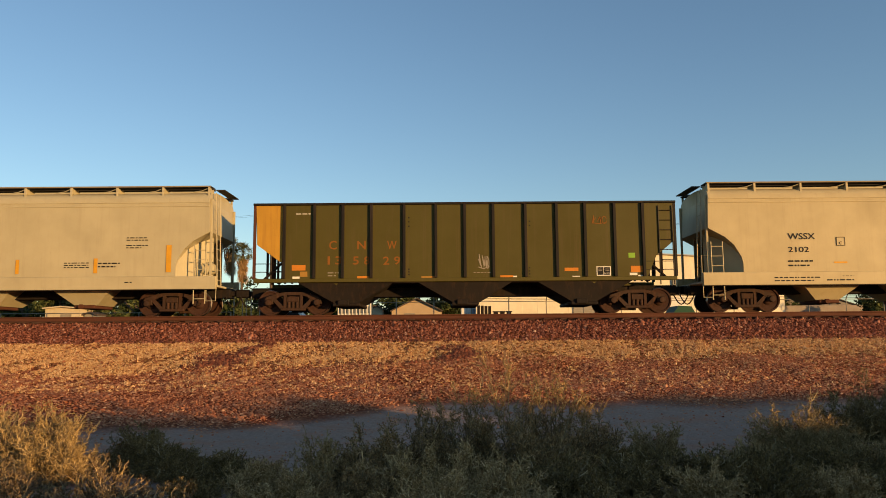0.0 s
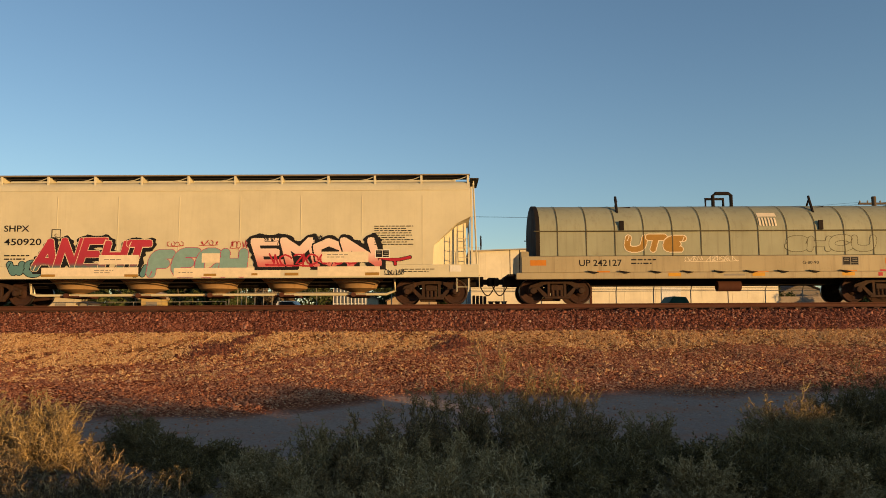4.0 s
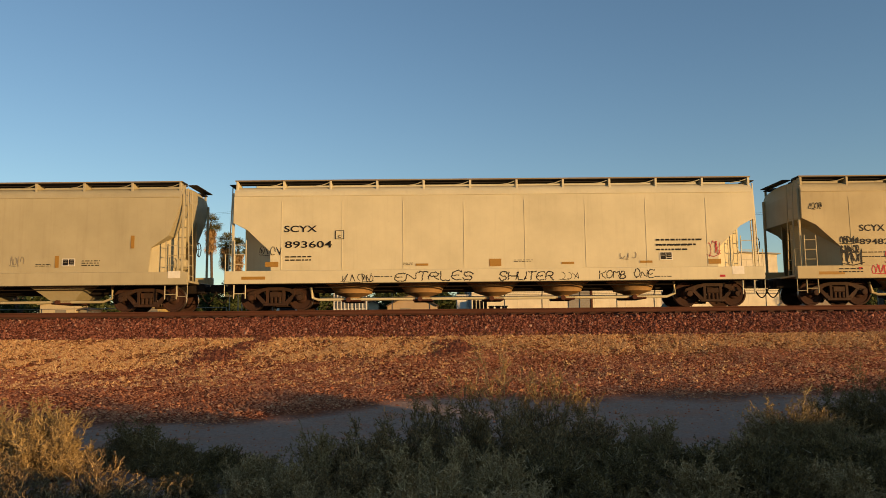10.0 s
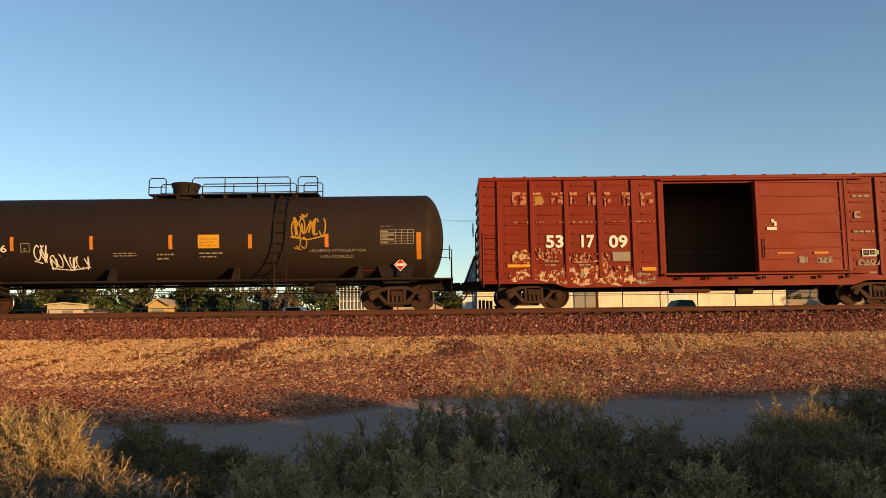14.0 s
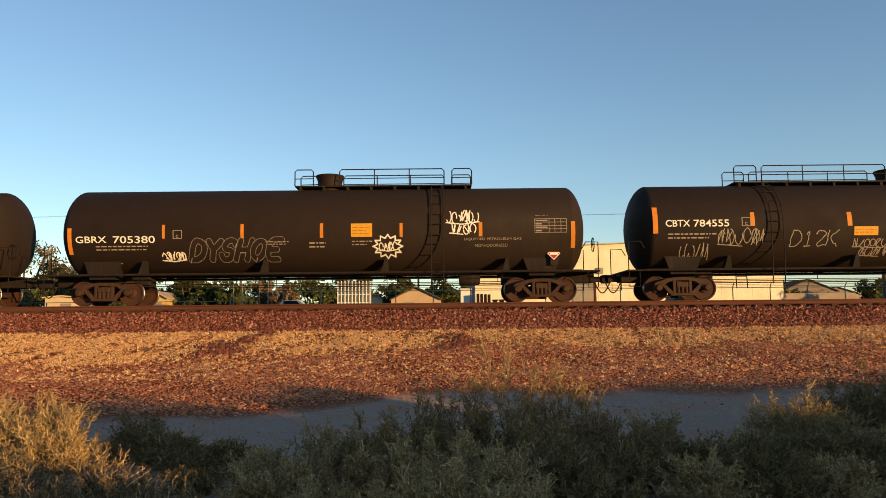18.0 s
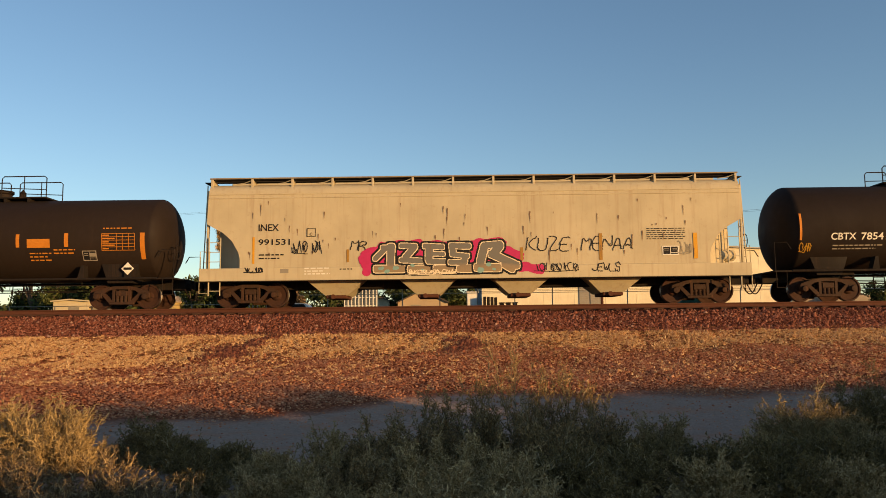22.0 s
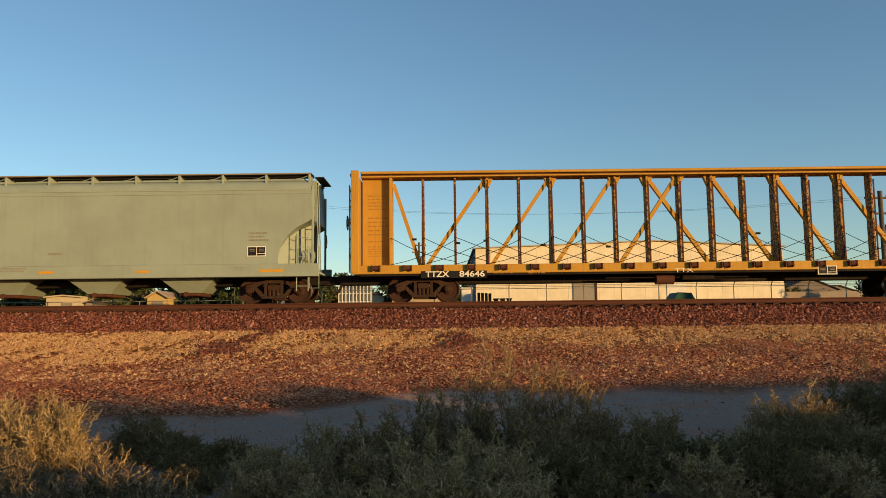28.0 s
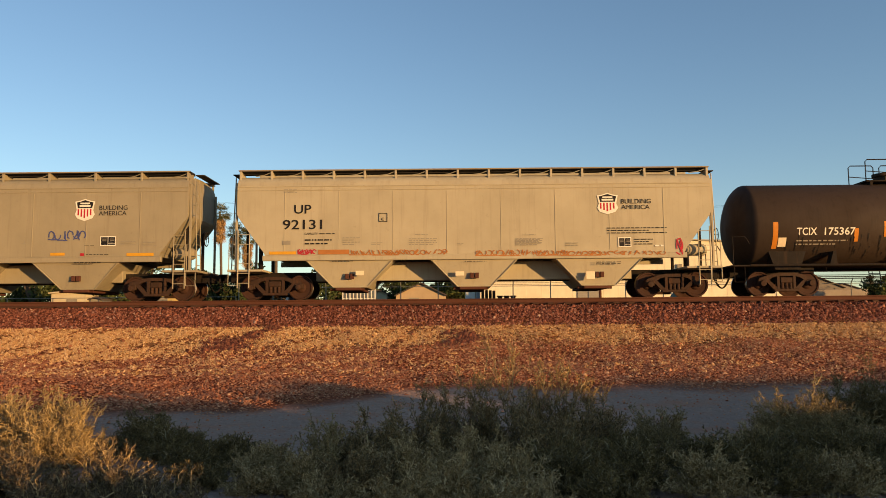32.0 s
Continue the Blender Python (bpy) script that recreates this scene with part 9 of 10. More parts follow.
    sd.rects("reflector", [(5.76, 2.37, 5.89, 2.88)], M_ORANGE)
    sd.rects("reflector", [(9.12, 1.93, 9.27, 2.89)], M_ORANGE)
    sd.rects("placard", [(1.11, 2.39, 1.88, 2.88)], M_YEL)
    sd.small(1.16, 2.46, 1.81, 2.79, 3, M_BROWN, 1)
    sd.piece("DYSHOE", -4.76, 1.54, -1.44, 2.41, BLACK, M_SILVER, 0.3, 0.018, None, "white outlined graffiti piece", 0.25)
    sd.scrawl(-5.84, 1.59, -4.97, 1.92, M_WHITE, 224, 5, 0.04)
    sd.text("LIQUEFIED PETROLEUM GAS", 5.23, 2.22, 7.31, 2.32, M_DULL, 0.0)
    sd.text("NON-ODORIZED", 5.62, 2.00, 6.81, 2.10, M_DULL, 0.0)
    sd.scrawl(4.57, 2.82, 5.76, 3.33, M_WHITE, 225, 6, 0.038)
    sd.scrawl(4.69, 2.45, 5.66, 2.87, M_WHITE, 226, 4, 0.038)
    sd.table(7.80, 2.49, 8.96, 2.99, 4, M_DULL)
    sd.small(7.83, 3.10, 8.30, 3.15, 1, M_DULL, 6)
    sd.small(-2.00, 2.12, -1.15, 2.29, 2, M_DULL, 7)
    sd.small(-0.42, 1.99, 0.19, 2.26, 2, M_DULL, 8)
    sd.small(1.14, 2.07, 1.88, 2.29, 2, M_DULL, 9)
    c_box(sd, -5.36, 2.38, 0.3, M_DULL)
    sd.scrawl(2.11, 1.88, 2.78, 2.21, M_WHITE, 232, 4, 0.038)
    sd.strokes([[(2.44 + 0.54 * (1 - 0.3 * (k % 2)) * math.cos(0.2618 * k), 2.04 + 0.42 * (1 - 0.3 * (k % 2)) * math.sin(0.2618 * k)) for k in range(25)]], 0.05, M_WHITE, label="white sunburst outline")
    sd.text("GBRX", -8.91, 2.26, -7.79, 2.50, M_WHITE, 0.01)
    sd.text("705380", -7.55, 2.24, -6.02, 2.50, M_WHITE, 0.01)
    sd.small(-8.19, 1.96, -6.29, 2.19, 2, M_DULL, 11)
    sd.rects("reflector", [(-9.20, 1.85, -9.05, 2.80)], M_ORANGE)
    sd.small(-8.09, 1.50, -7.31, 1.58, 1, M_DULL, 12)
    hazard(car, 8.51, 1.74, M_RED)
    
    car, a, sd = tank_car(-254.7, -234.25, "dark tank car with white and yellow hand-drawn tags", 0.75, dome=0.07, deck=(-5.91, 1.51), ladder_x=-5.0)
    sd.text("CBTX", -8.53, 2.20, -7.62, 2.45, M_WHITE, 0.01)
    sd.text("785416", -7.44, 2.19, -6.22, 2.45, M_WHITE, 0.01)
    sd.small(-8.44, 1.83, -6.64, 2.06, 2, M_DULL, 1)
    c_box(sd, -5.72, 2.21, 0.3, M_DULL)
    sd.rects("reflector", [(-9.66, 2.20, -9.58, 3.17)], M_ORANGE)
    sd.rects("reflector", [(-5.97, 2.44, -5.84, 2.94)], M_ORANGE)
    sd.rects("reflector", [(-2.93, 2.47, -2.81, 2.95)], M_ORANGE)
    sd.rects("reflector", [(0.04, 2.44, 0.19, 2.95)], M_ORANGE)
    sd.scrawl(-4.75, 3.21, -3.43, 3.75, M_DULL, 246, 9, 0.03)
    sd.scrawl(-4.69, 2.76, -3.22, 3.39, M_DULL, 247, 9, 0.045)
    sd.scrawl(-4.77, 1.62, -4.19, 2.90, M_DULL, 248, 3, 0.03)
    sd.piece("HUSHE", -4.18, 1.62, -1.59, 2.50, M_GOLD, BLACK, 0.42, 0.034, None, "gold bubble letters", 0.0)
    sd.tag("CASL x COST", -1.41, 2.24, 2.29, 2.56, M_DULL, 0.03)
    sd.tag("BUFF4SHLPO", 0.01, 1.81, 2.00, 2.07, M_GOLD, 0.03)
    sd.scrawl(-1.41, 2.07, -0.78, 2.27, M_GOLD, 249, 4, 0.028)
    sd.scrawl(-1.41, 1.58, -0.03, 2.06, M_GOLD, 250, 7, 0.028)
    sd.scrawl(-6.19, 1.68, -5.47, 2.52, M_LTEAL, 251, 4, 0.04)
    sd.scrawl(-9.66, 1.77, -9.22, 2.11, M_GOLD, 252, 3, 0.028)
    sd.tag("x LENS x", 2.34, 2.18, 4.10, 2.48, M_DULL, 0.03)
    sd.scrawl(2.67, 1.68, 3.94, 2.16, M_DULL, 253, 7, 0.03)
    sd.scrawl(4.03, 1.57, 6.25, 2.04, M_DULL, 254, 10, 0.03)
    sd.scrawl(5.16, 2.13, 5.86, 2.44, M_DULL, 255, 3, 0.03)
    sd.scrawl(6.29, 1.59, 7.09, 2.03, M_DULL, 256, 4, 0.03)
    sd.scrawl(8.00, 1.70, 8.78, 2.13, M_DULL, 257, 4, 0.03)
    sd.rects("placard", [(4.25, 2.09, 5.06, 2.42)], M_YEL)
    sd.small(4.29, 2.14, 5.03, 2.37, 2, M_BROWN, 14)
    sd.rects("reflector", [(3.25, 2.46, 3.38, 2.96)], M_ORANGE)
    sd.rects("reflector", [(5.98, 2.45, 6.12, 2.96)], M_ORANGE)
    sd.rects("reflector", [(9.64, 2.20, 9.82, 3.16)], M_ORANGE)
    sd.text("NON-ODORIZED", 6.16, 2.43, 7.32, 2.52, M_DULL, 0.0)
    sd.text("LIQUEFIED PETROLEUM GAS", 6.16, 2.24, 7.47, 2.32, M_DULL, 0.0)
    sd.table(8.22, 2.16, 9.38, 2.68, 6, M_DULL)
    plate_box(sd, 7.38, 1.73, 0.50, 0.31, M_DULL)
    hazard(car, 8.95, 1.60, M_RED)
    
    car, a, sd = hopper_car(-275.67, -256.21, RUSTWHITE, "rust-streaked white covered hopper with grey and magenta graffiti", "flow", 0.78, bays=4, posts=13)
    sd.text("INEX", -7.87, 2.77, -7.13, 3.02, M_BLACK, 0.012)
    sd.text("991531", -7.87, 2.25, -6.72, 2.47, M_BLACK, 0.012)
    c_box(sd, -6.10, 2.54, 0.3, M_BLACK)
    sd.small(-7.85, 1.70, -6.91, 1.96, 2, M_BLACK, 1)
    sd.rects("reflector", [(-8.09, 1.57, -8.01, 2.55)], M_YEL)
    sd.rects("reflector", [(-4.65, 1.59, -4.56, 2.06)], M_BROWN)
    sd.scrawl(-6.66, 1.91, -5.49, 2.39, M_BLACK, 267, 6, 0.03)
    sd.tag("MR", -4.50, 1.98, -3.91, 2.37, M_BLACK, 0.03)
    sd.scrawl(-8.40, 1.24, -7.71, 1.42, M_BLACK, 268, 4, 0.04)
    sd.small(-4.90, 1.29, -4.39, 1.40, 1, M_BLACK, 4)
    sd.small(-6.18, 1.13, -5.25, 1.44, 3, M_WHITE, 5)
    sd.rects("stencil_panel", [(-7.07, 1.22, -6.76, 1.37)], M_GREY)
    cloud = [(-0.15, 0.12, 0.25, 0.85, 0.34), (0.4, 0.98, 1.6, 1.06, 0.42), (1.6, 1.0, 3.7, 0.96, 0.44), (3.7, 1.05, 4.4, 1.08, 0.44), (4.4, 0.85, 5.0, 0.60, 0.42), (4.7, 0.30, 5.75, 0.12, 0.34), (0.0, 0.55, 4.4, 0.55, 0.9)]
    sd.blocks(-3.76, 1.12, [
        [(0.40, 0.98, 0.74, 1.00, 0.24), (0.68, 1.00, 0.66, 0.40, 0.34), (0.48, 0.94, 0.14, 0.58, 0.24), (0.20, 0.20, 1.04, 0.20, 0.34)],
        [(1.04, 1.04, 1.46, 1.02, 0.26), (1.48, 1.00, 1.16, 0.60, 0.28), (1.04, 0.52, 1.70, 0.48, 0.26), (1.36, 0.18, 1.96, 0.18, 0.34)],
        [(1.84, 1.02, 2.40, 0.98, 0.26), (1.98, 0.96, 1.96, 0.56, 0.34), (2.00, 0.74, 2.44, 0.72, 0.22), (1.96, 0.46, 2.56, 0.44, 0.26), (2.22, 0.18, 2.90, 0.18, 0.32)],
        [(2.74, 1.02, 3.30, 1.00, 0.28), (2.76, 0.96, 2.78, 0.74, 0.30), (2.78, 0.70, 3.26, 0.64, 0.24), (3.18, 0.60, 3.16, 0.44, 0.30), (2.70, 0.42, 3.16, 0.40, 0.26), (3.02, 0.18, 3.62, 0.18, 0.32)],
        [(3.86, 1.02, 4.36, 1.06, 0.30), (3.84, 0.94, 3.72, 0.46, 0.36), (4.38, 1.00, 4.16, 0.72, 0.34), (4.10, 0.70, 4.92, 0.28, 0.34), (3.62, 0.22, 4.28, 0.20, 0.36), (4.50, 0.30, 4.78, 0.12, 0.26)],
    ], cloud, M_GREYGREENF, M_BLACK, M_MAGENTA, "grey letters edged in black on a magenta cloud", 0.12, M_BONE,
        [(0.30, 0.22, 0.14), (0.52, 0.12, 0.10), (0.80, 0.24, 0.16), (1.40, 0.30, 0.10), (1.72, 0.16, 0.08), (3.66, 0.14, 0.16), (3.98, 0.30, 0.12), (4.14, 0.14, 0.12)], M_LTEAL, 1.07)
    sd.scrawl(-2.43, 1.11, -0.67, 1.29, M_BONE, 271, 10, 0.03)
    sd.tag("KUZE", 1.88, 1.88, 3.48, 2.42, M_BLACK, 0.03)
    sd.tag("MENAA", 3.89, 1.90, 5.79, 2.45, M_BLACK, 0.03)
    sd.scrawl(2.14, 1.16, 3.76, 1.48, M_BLACK, 273, 8, 0.03)
    sd.tag("JEWLS", 4.25, 1.14, 5.28, 1.45, M_BLACK, 0.03)
    sd.small(6.27, 2.28, 7.67, 2.73, 6, M_BLACK, 9)
    plate_box(sd, 6.82, 1.72, 0.59, 0.33, M_WHITE)
    sd.rects("reflector", [(1.67, 1.59, 1.77, 2.06)], M_BROWN)
    sd.rects("reflector", [(4.53, 1.57, 4.65, 2.54)], M_BROWN)
    sd.rects("reflector", [(7.95, 1.58, 8.10, 2.52)], M_YEL)
    sd.scrawl(7.32, 1.74, 7.90, 2.24, M_GREY, 275, 3, 0.02)
    rust_runs(sd, -a + 1.4, a - 1.4, 1.9, 3.9, 60, 5)
    
    car, a, sd = tank_car(-291.72, -277.25, "short dark tank car with two railed platforms on top", 0.75, R=1.60, zc=2.65, dome=0.0, deck=(-1.33, 2.25), ladder_x=0.05, double=True)
    sd.text("UTLX", -5.77, 2.31, -4.88, 2.55, M_GOLD, 0.01)
    sd.text("642444", -4.71, 2.30, -3.54, 2.55, M_GOLD, 0.01)
    sd.small(-5.62, 1.91, -3.87, 2.16, 2, M_DULL, 1)
    c_box(sd, -3.06, 2.30, 0.3, M_DULL)
    sd.rects("reflector", [(-6.56, 1.82, -6.45, 2.76)], M_ORANGE)
    sd.rects("reflector", [(-3.34, 2.28, -3.24, 2.76)], M_ORANGE)
    sd.rects("reflector", [(-1.19, 2.28, -1.07, 2.76)], M_ORANGE)
    sd.rects("reflector", [(1.75, 2.28, 1.88, 2.76)], M_ORANGE)
    sd.rects("reflector", [(3.53, 2.28, 3.68, 2.78)], M_ORANGE)
    sd.rects("reflector", [(6.32, 1.81, 6.49, 2.77)], M_ORANGE)
    sd.rects("placard", [(2.16, 2.26, 3.00, 2.58)], M_ORANGE)
    sd.small(2.23, 1.76, 3.03, 2.12, 3, M_ORANGE, 2)
    sd.small(3.13, 2.00, 3.92, 2.24, 2, M_ORANGE, 3)
    sd.small(4.94, 2.89, 6.00, 3.01, 1, M_ORANGE, 4)
    sd.table(4.91, 2.14, 6.12, 2.75, 5, M_ORANGE)
    plate_box(sd, 4.17, 1.78, 0.52, 0.36, M_DULL)
    sd.small(-2.38, 2.23, -2.00, 2.29, 1, M_DULL, 6)
    hazard(car, 5.82, 1.47, M_WHITE)
    
    car, a, sd = centerbeam_car(-317.52, -293.43, "empty yellow centre-beam flat car with rusty chipped posts", 0.85, 1)
    sd.text("TTZX", -7.86, 0.94, -7.27, 1.10, M_WHITE, 0.01)
    sd.text("36542", -6.81, 0.96, -6.02, 1.12, M_WHITE, 0.01)
    sd.small(-5.47, 0.99, -5.00, 1.11, 1, M_DULL, 1)
    plate_box(sd, 7.6, 0.85, 0.49, 0.29, M_WHITE)
    sd.text("TTX", 6.12, 1.00, 6.78, 1.12, M_WHITE, 0.0)
    sd.small(4.68, 1.02, 5.38, 1.14, 1, M_BROWN, 2)
    sd.small(8.71, 1.03, 9.25, 1.13, 1, M_BROWN, 3)
    web = Side(car, lambda z: -0.062)
    web.small(-a + 0.45, 3.55, -a + 1.2, 4.2, 5, M_BROWN, 0)
    web.small(-a + 0.45, 2.55, -a + 1.2, 3.35, 5, M_BROWN, 1)
    web.small(-a + 0.45, 2.3, -a + 1.2, 2.42, 1, M_BROWN, 2)
    web.small(-a + 0.45, 1.75, -a + 1.2, 2.2, 5, M_BROWN, 3)
    
    car, a, sd = centerbeam_car(-343.18, -319.49, "empty yellow centre-beam flat car with rusty chipped posts", 0.85, 2)
    sd.rects("patch", [(-9.32, 0.83, -6.92, 1.09)], M_BLACK)
    sd.text("TTZX", -9.15, 0.87, -8.29, 1.08, M_WHITE, 0.02, 0.008)
    sd.text("84646", -7.92, 0.87, -7.00, 1.09, M_WHITE, 0.02, 0.008)
    sd.small(-6.71, 0.94, -5.97, 1.08, 1, M_BROWN, 1)
    sd.small(-5.42, 0.93, -4.81, 1.06, 1, M_BROWN, 2)
    plate_box(sd, 5.09, 0.81, 0.70, 0.32, M_WHITE)
    sd.text("TTX", -0.10, 0.95, 0.58, 1.09, M_WHITE, 0.0)
    sd.small(1.34, 1.00, 1.85, 1.11, 1, M_BROWN, 3)
    web = Side(car, lambda z: -0.062)
    web.small(-a + 0.45, 3.55, -a + 1.2, 4.2, 5, M_BROWN, 0)
    web.small(-a + 0.45, 2.55, -a + 1.2, 3.35, 5, M_BROWN, 1)
    web.small(-a + 0.45, 2.3, -a + 1.2, 2.42, 1, M_BROWN, 2)
    web.small(-a + 0.45, 1.75, -a + 1.2, 2.2, 5, M_BROWN, 3)
    
    car, a, sd = hopper_car(-364.04, -344.66, GREYGREEN, "pale grey-green covered hopper car, on the rails", "flow", 0.78, bays=4, posts=12)
    sd.text("TGCX", -7.91, 2.65, -7.02, 2.91, M_BLUE, 0.03)
    sd.text("1488", -7.93, 2.19, -7.01, 2.43, M_BLACK, 0.02)
    c_box(sd, -6.51, 2.25, 0.3, M_BLACK)
    sd.small(-7.92, 1.80, -6.66, 2.00, 2, M_BLACK, 1)
    sd.small(0.14, 1.80, 0.68, 1.92, 2, M_GREY, 2)
    sd.small(-5.13, 1.27, -4.26, 1.36, 1, M_BLACK, 3)
    sd.rects("stencil_panel", [(-5.88, 1.24, -5.64, 1.35)], M_WHITE)
    sd.rects("reflector", [(-8.65, 1.16, -7.67, 1.25)], M_YEL)
    sd.rects("reflector", [(-4.29, 1.14, -3.60, 1.22)], M_YEL)
    sd.rects("reflector", [(-0.12, 1.14, 0.38, 1.21)], M_YEL)
    sd.rects("reflector", [(-2.65, 1.18, -2.45, 1.22)], M_YEL)
    sd.small(-1.93, 1.21, -0.60, 1.37, 2, M_GREY, 4)
    sd.rects("reflector", [(-5.10, 1.15, -4.87, 1.21)], M_ORANGE)
    plate_box(sd, 7.39, 1.69, 0.68, 0.37, M_WHITE)
    sd.small(7.45, 2.23, 8.17, 2.62, 3, M_GREY, 5)
    sd.rects("reflector", [(3.37, 1.13, 3.84, 1.22)], M_YEL)
    sd.rects("reflector", [(7.82, 1.12, 8.70, 1.21)], M_YEL)
    sd.rects("reflector", [(-0.19, 1.15, 0.36, 1.23)], M_YEL)
    sd.small(6.89, 1.20, 7.48, 1.34, 2, M_GREY, 6)
    sd.small(-1.88, 1.21, -0.65, 1.39, 2, M_GREY, 7)
    sd.small(0.14, 1.82, 0.64, 1.92, 2, M_GREY, 8)
    
    car, a, sd = tank_car(-377.70, -365.35, "short dark brown tank car with a small top platform", 0.45, R=1.62, zc=2.66, deck=(-1.0, 1.33), ladder_x=0.38, double=True, mat=BROWNTANK)
    sd.text("TCIX", -4.18, 2.18, -3.45, 2.45, M_WHITE, 0.01)
    sd.text("175367", -3.17, 2.18, -2.06, 2.45, M_WHITE, 0.01)
    sd.small(-4.17, 1.80, -2.31, 2.05, 2, M_DULL, 1)
    sd.rects("reflector", [(-5.04, 1.71, -4.86, 2.66)], M_ORANGE)
    sd.rects("reflector", [(-2.09, 1.94, -1.94, 2.41)], M_ORANGE)
    sd.rects("placard", [(-4.83, 1.78, -4.54, 2.10)], M_BONE)
    sd.rects("reflector", [(2.35, 1.56, 2.48, 2.01)], M_ORANGE)
    sd.rects("reflector", [(5.40, 1.21, 5.56, 2.18)], M_ORANGE)
    sd.small(2.72, 1.55, 3.39, 1.85, 2, M_GOLD, 2)
    sd.small(3.75, 1.54, 4.79, 1.98, 3, M_DULL, 3)
    plate_box(sd, 3.85, 1.0, 0.56, 0.32, M_DULL)
    rust_runs(sd, -a + 1.6, a - 1.2, 1.45, 2.25, 110, 8, M_BLACK)
    sd.table(4.20, 2.00, 5.34, 2.70, 6, M_DULL)
    sd.small(-0.85, 2.09, -0.08, 2.33, 2, M_DULL, 5)
    sd.small(0.79, 2.11, 1.62, 2.35, 2, M_DULL, 6)
    sd.rects("reflector", [(-1.02, 2.10, -0.92, 2.66)], M_ORANGE)
    hazard(car, 4.71, 0.74, M_WHITE)
    
    car, a, sd = hopper_car(-396.1, -378.77, UPGREY, "grey covered hopper car with a red and white shield", "ribbed", 0.8, bays=3, posts=15)
    sd.text("UP", -6.57, 3.12, -5.94, 3.45, M_BLACK, 0.012)
    sd.text("92131", -6.98, 2.54, -5.54, 2.90, M_BLACK, 0.012)
    sd.text("CAPACITY", -6.18, 2.34, -5.70, 2.42, M_BLACK, 0.0)
    sd.small(-5.64, 2.34, -5.04, 2.42, 1, M_BLACK, 1)
    sd.small(-6.17, 1.95, -5.19, 2.22, 2, M_BLACK, 2)
    c_box(sd, -3.48, 2.80, 0.3, M_BLACK)
    sd.small(-6.95, 3.88, -6.48, 4.05, 3, M_GREY, 3)
    sd.small(-4.79, 1.94, -4.15, 2.26, 4, M_GREY, 4)
    sd.small(-3.75, 1.93, -3.29, 2.06, 2, M_GREY, 5)
    sd.small(-2.15, 2.29, -1.68, 2.35, 1, M_GREY, 6)
    sd.small(-2.38, 1.92, -1.36, 2.20, 4, M_GREY, 7)
    sd.small(1.74, 2.24, 2.25, 2.30, 1, M_GREY, 8)
    sd.small(1.50, 1.88, 2.50, 2.17, 4, M_GREY, 9)
    sd.small(-0.63, 1.90, -0.39, 2.00, 2, M_GREY, 10)
    sd.rects("reflector", [(-7.46, 1.63, -6.48, 1.74)], M_YEL)
    sd.scrawl(-6.43, 1.62, -5.75, 1.80, M_RED, 398, 5, 0.03)
    sd.rects("patch", [(-5.68, 1.62, -4.55, 1.79)], M_RUSTY)
    sd.scrawl(-4.55, 1.57, -0.98, 1.76, M_RUSTY, 399, 18, 0.032)
    sd.scrawl(0.04, 1.51, 3.26, 1.72, M_RUSTY, 400, 16, 0.032)
    sd.small(-5.17, 1.34, -4.34, 1.40, 1, M_BLACK, 14)
    sd.small(-0.36, 1.30, 0.46, 1.35, 1, M_BLACK, 15)
    sd.rects("stencil_panel", [(-4.31, 0.85, -4.01, 1.01), (-0.69, 0.81, -0.38, 0.96)], M_BONE)
    sd.rects("stencil_panel", [(-6.98, 1.98, -6.69, 2.13)], M_GREY)
    sd.text("BUILDING", 5.38, 3.39, 6.46, 3.56, M_BLACK, 0.0)
    sd.text("AMERICA", 5.38, 3.18, 6.41, 3.34, M_BLACK, 0.0)
    emblem(sd, 4.50, 3.00, 5.26, 3.79)
    sd.small(4.83, 2.27, 7.00, 2.54, 3, M_BLACK, 16)
    plate_box(sd, 5.23, 1.8, 0.47, 0.35, M_WHITE)
    sd.small(5.81, 1.86, 6.49, 2.12, 3, M_BLACK, 17)
    sd.small(6.55, 1.77, 6.86, 1.91, 1, M_WHITE, 18)
    sd.scrawl(7.32, 1.51, 7.56, 2.17, M_RED, 406, 1, 0.04)
    sd.scrawl(2.25, 1.50, 6.93, 1.66, M_RUSTY, 407, 20, 0.032)
    sd.small(2.01, 2.24, 2.23, 2.32, 1, M_GREY, 21)
    sd.small(1.50, 1.87, 2.45, 2.13, 4, M_GREY, 22)
    sd.small(3.32, 1.84, 3.79, 2.00, 2, M_GREY, 23)
    sd.small(4.39, 1.16, 5.31, 1.29, 2, M_BLACK, 24)
    sd.rects("stencil_panel", [(4.04, 0.65, 4.35, 0.92)], M_BONE)
    
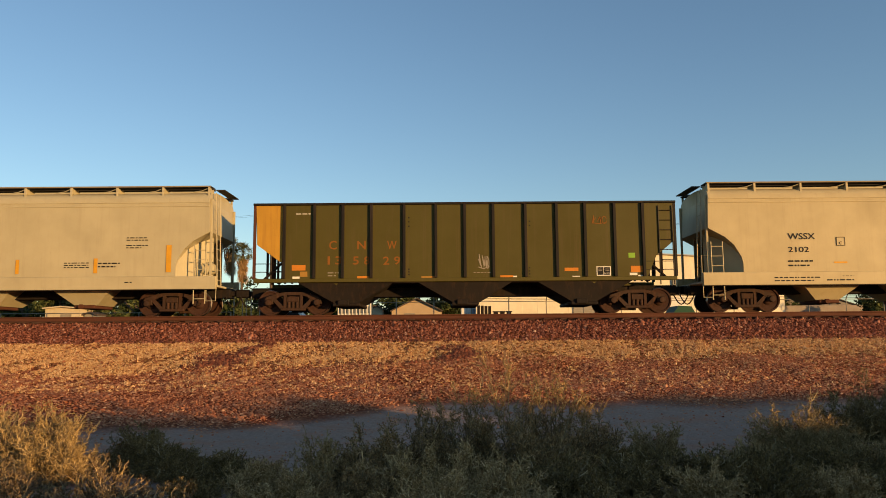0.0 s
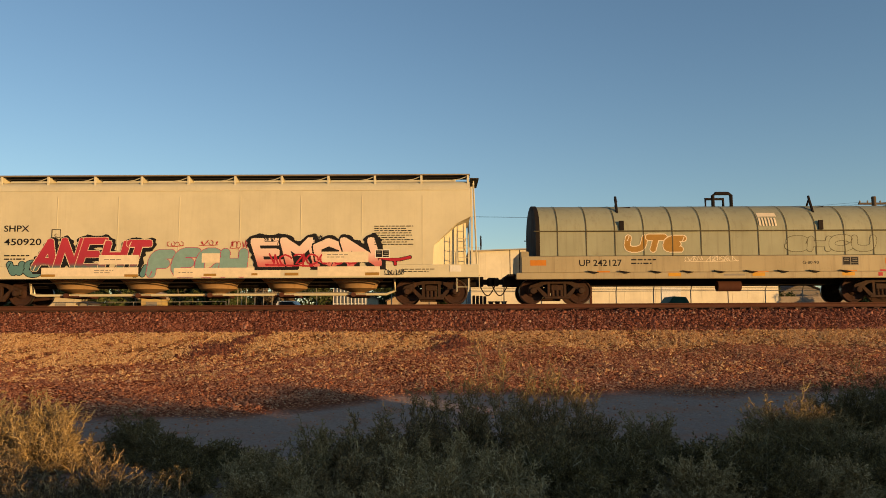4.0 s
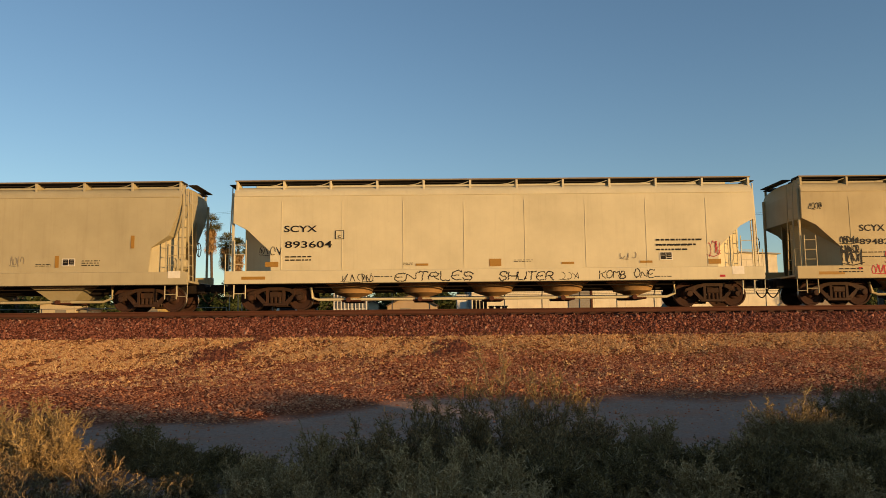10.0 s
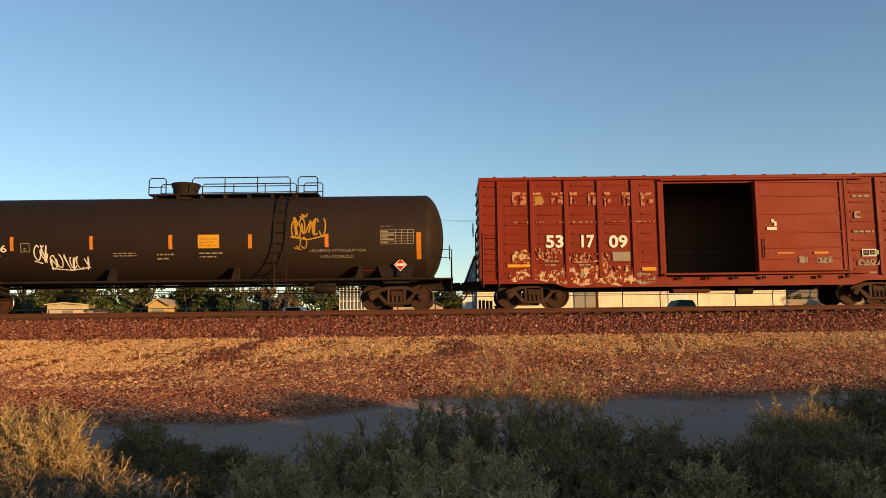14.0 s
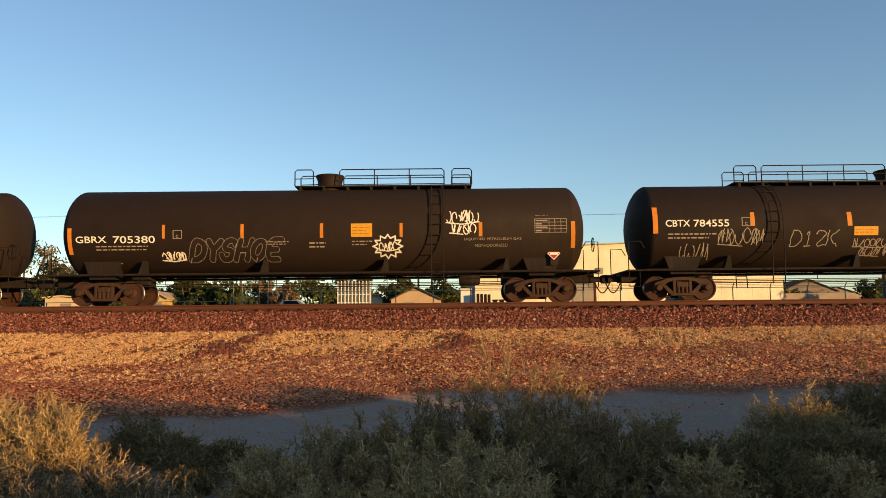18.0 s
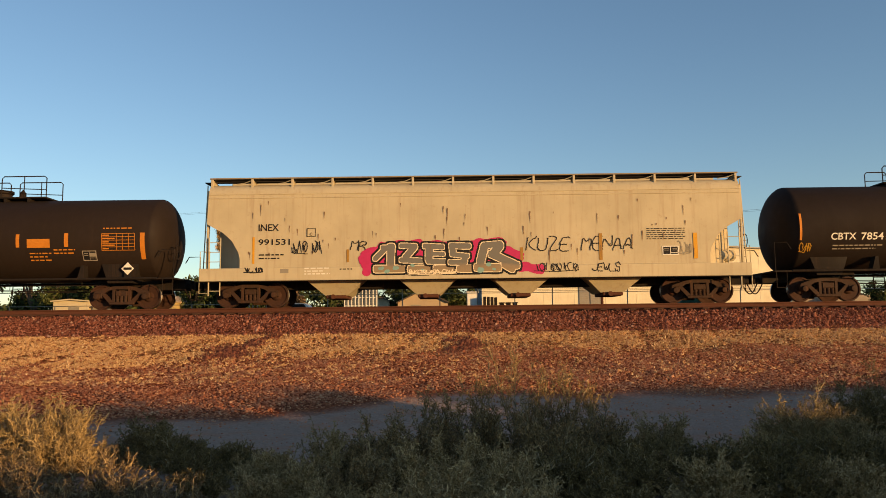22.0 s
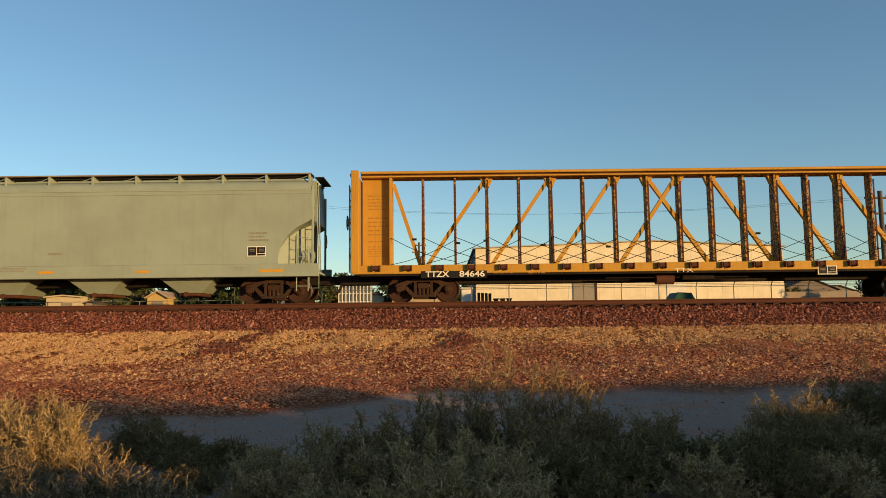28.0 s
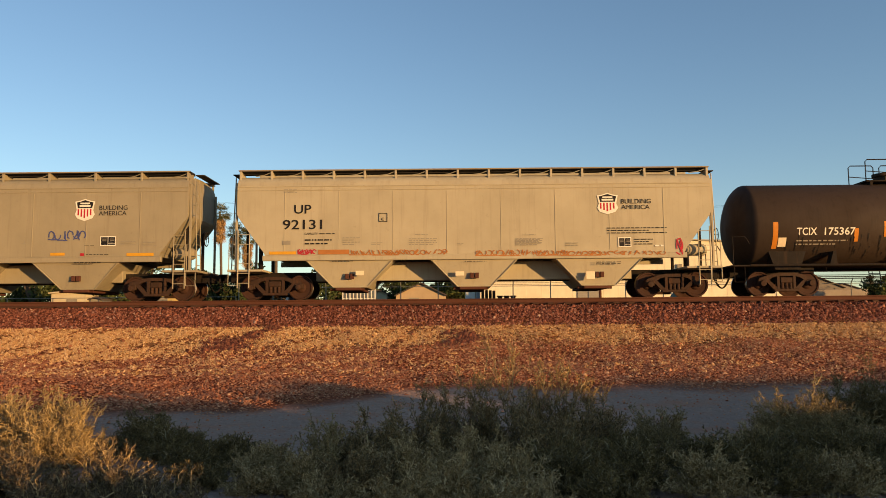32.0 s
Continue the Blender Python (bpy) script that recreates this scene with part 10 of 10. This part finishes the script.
    car, a, sd = hopper_car(-415.2, -397.9, SMOKE, "grey covered hopper car with a shield emblem and a blue tag", "ribbed", 0.8, bays=3, posts=10)
    sd.text("BUILDING", 5.40, 3.32, 6.43, 3.49, M_BLACK, 0.0)
    sd.text("AMERICA", 5.38, 3.12, 6.40, 3.28, M_BLACK, 0.0)
    emblem(sd, 4.50, 2.92, 5.23, 3.74)
    sd.scrawl(3.56, 2.21, 4.93, 2.56, M_BLUE, 407, 6, 0.04)
    plate_box(sd, 5.47, 2.0, 0.57, 0.35, M_WHITE)
    sd.small(6.22, 2.01, 6.76, 2.18, 3, M_GREY, 2)
    sd.small(7.02, 1.96, 7.54, 2.15, 3, M_GREY, 3)
    sd.rects("reflector", [(3.66, 1.66, 4.19, 1.76)], M_YEL)
    sd.rects("reflector", [(6.45, 1.62, 7.44, 1.73)], M_YEL)
    sd.rects("stencil_panel", [(4.76, 1.64, 4.90, 1.74)], M_RED)
    sd.small(4.97, 1.66, 5.79, 1.71, 1, M_BLACK, 4)
    sd.small(4.89, 1.99, 5.25, 2.03, 1, M_BLACK, 5)
    sd.small(4.53, 1.32, 5.53, 1.43, 2, M_BLACK, 6)
    sd.scrawl(2.59, 2.09, 2.74, 2.21, M_GREY, 413, 1, 0.02)


build_ground()
build_track()
build_grass()
build_shrubs()
build_shade()
build_backdrop()
build_train()


# ---- everything that rolls ----
def rolled(t):
    return float(np.interp(t, [r[0] for r in ROLLED], [r[1] for r in ROLLED]))


def motions():
    for car, x in CARS:
        walk(car, [(t, pose(x + s, TRACK, RAIL)) for t, s in ROLLED])
    for w, car, k in WHEELSETS:
        x = dict((c.name, v) for c, v in CARS)[car.name]
        near = [i / 30 for i in range(0, 961) if abs(x + rolled(i / 30)) < 31]
        turn = lambda t: math.degrees(rolled(t) / 0.457)
        rows = [(t, pose(k, 0, 0.457, 0, turn(t), 0)) for t in near]
        if near[0] > 0:
            rows.insert(0, (0.0, rows[0][1]))
        if near[-1] < 31.99:
            rows.append((32.0, rows[-1][1]))
        walk(w, rows)


motions()
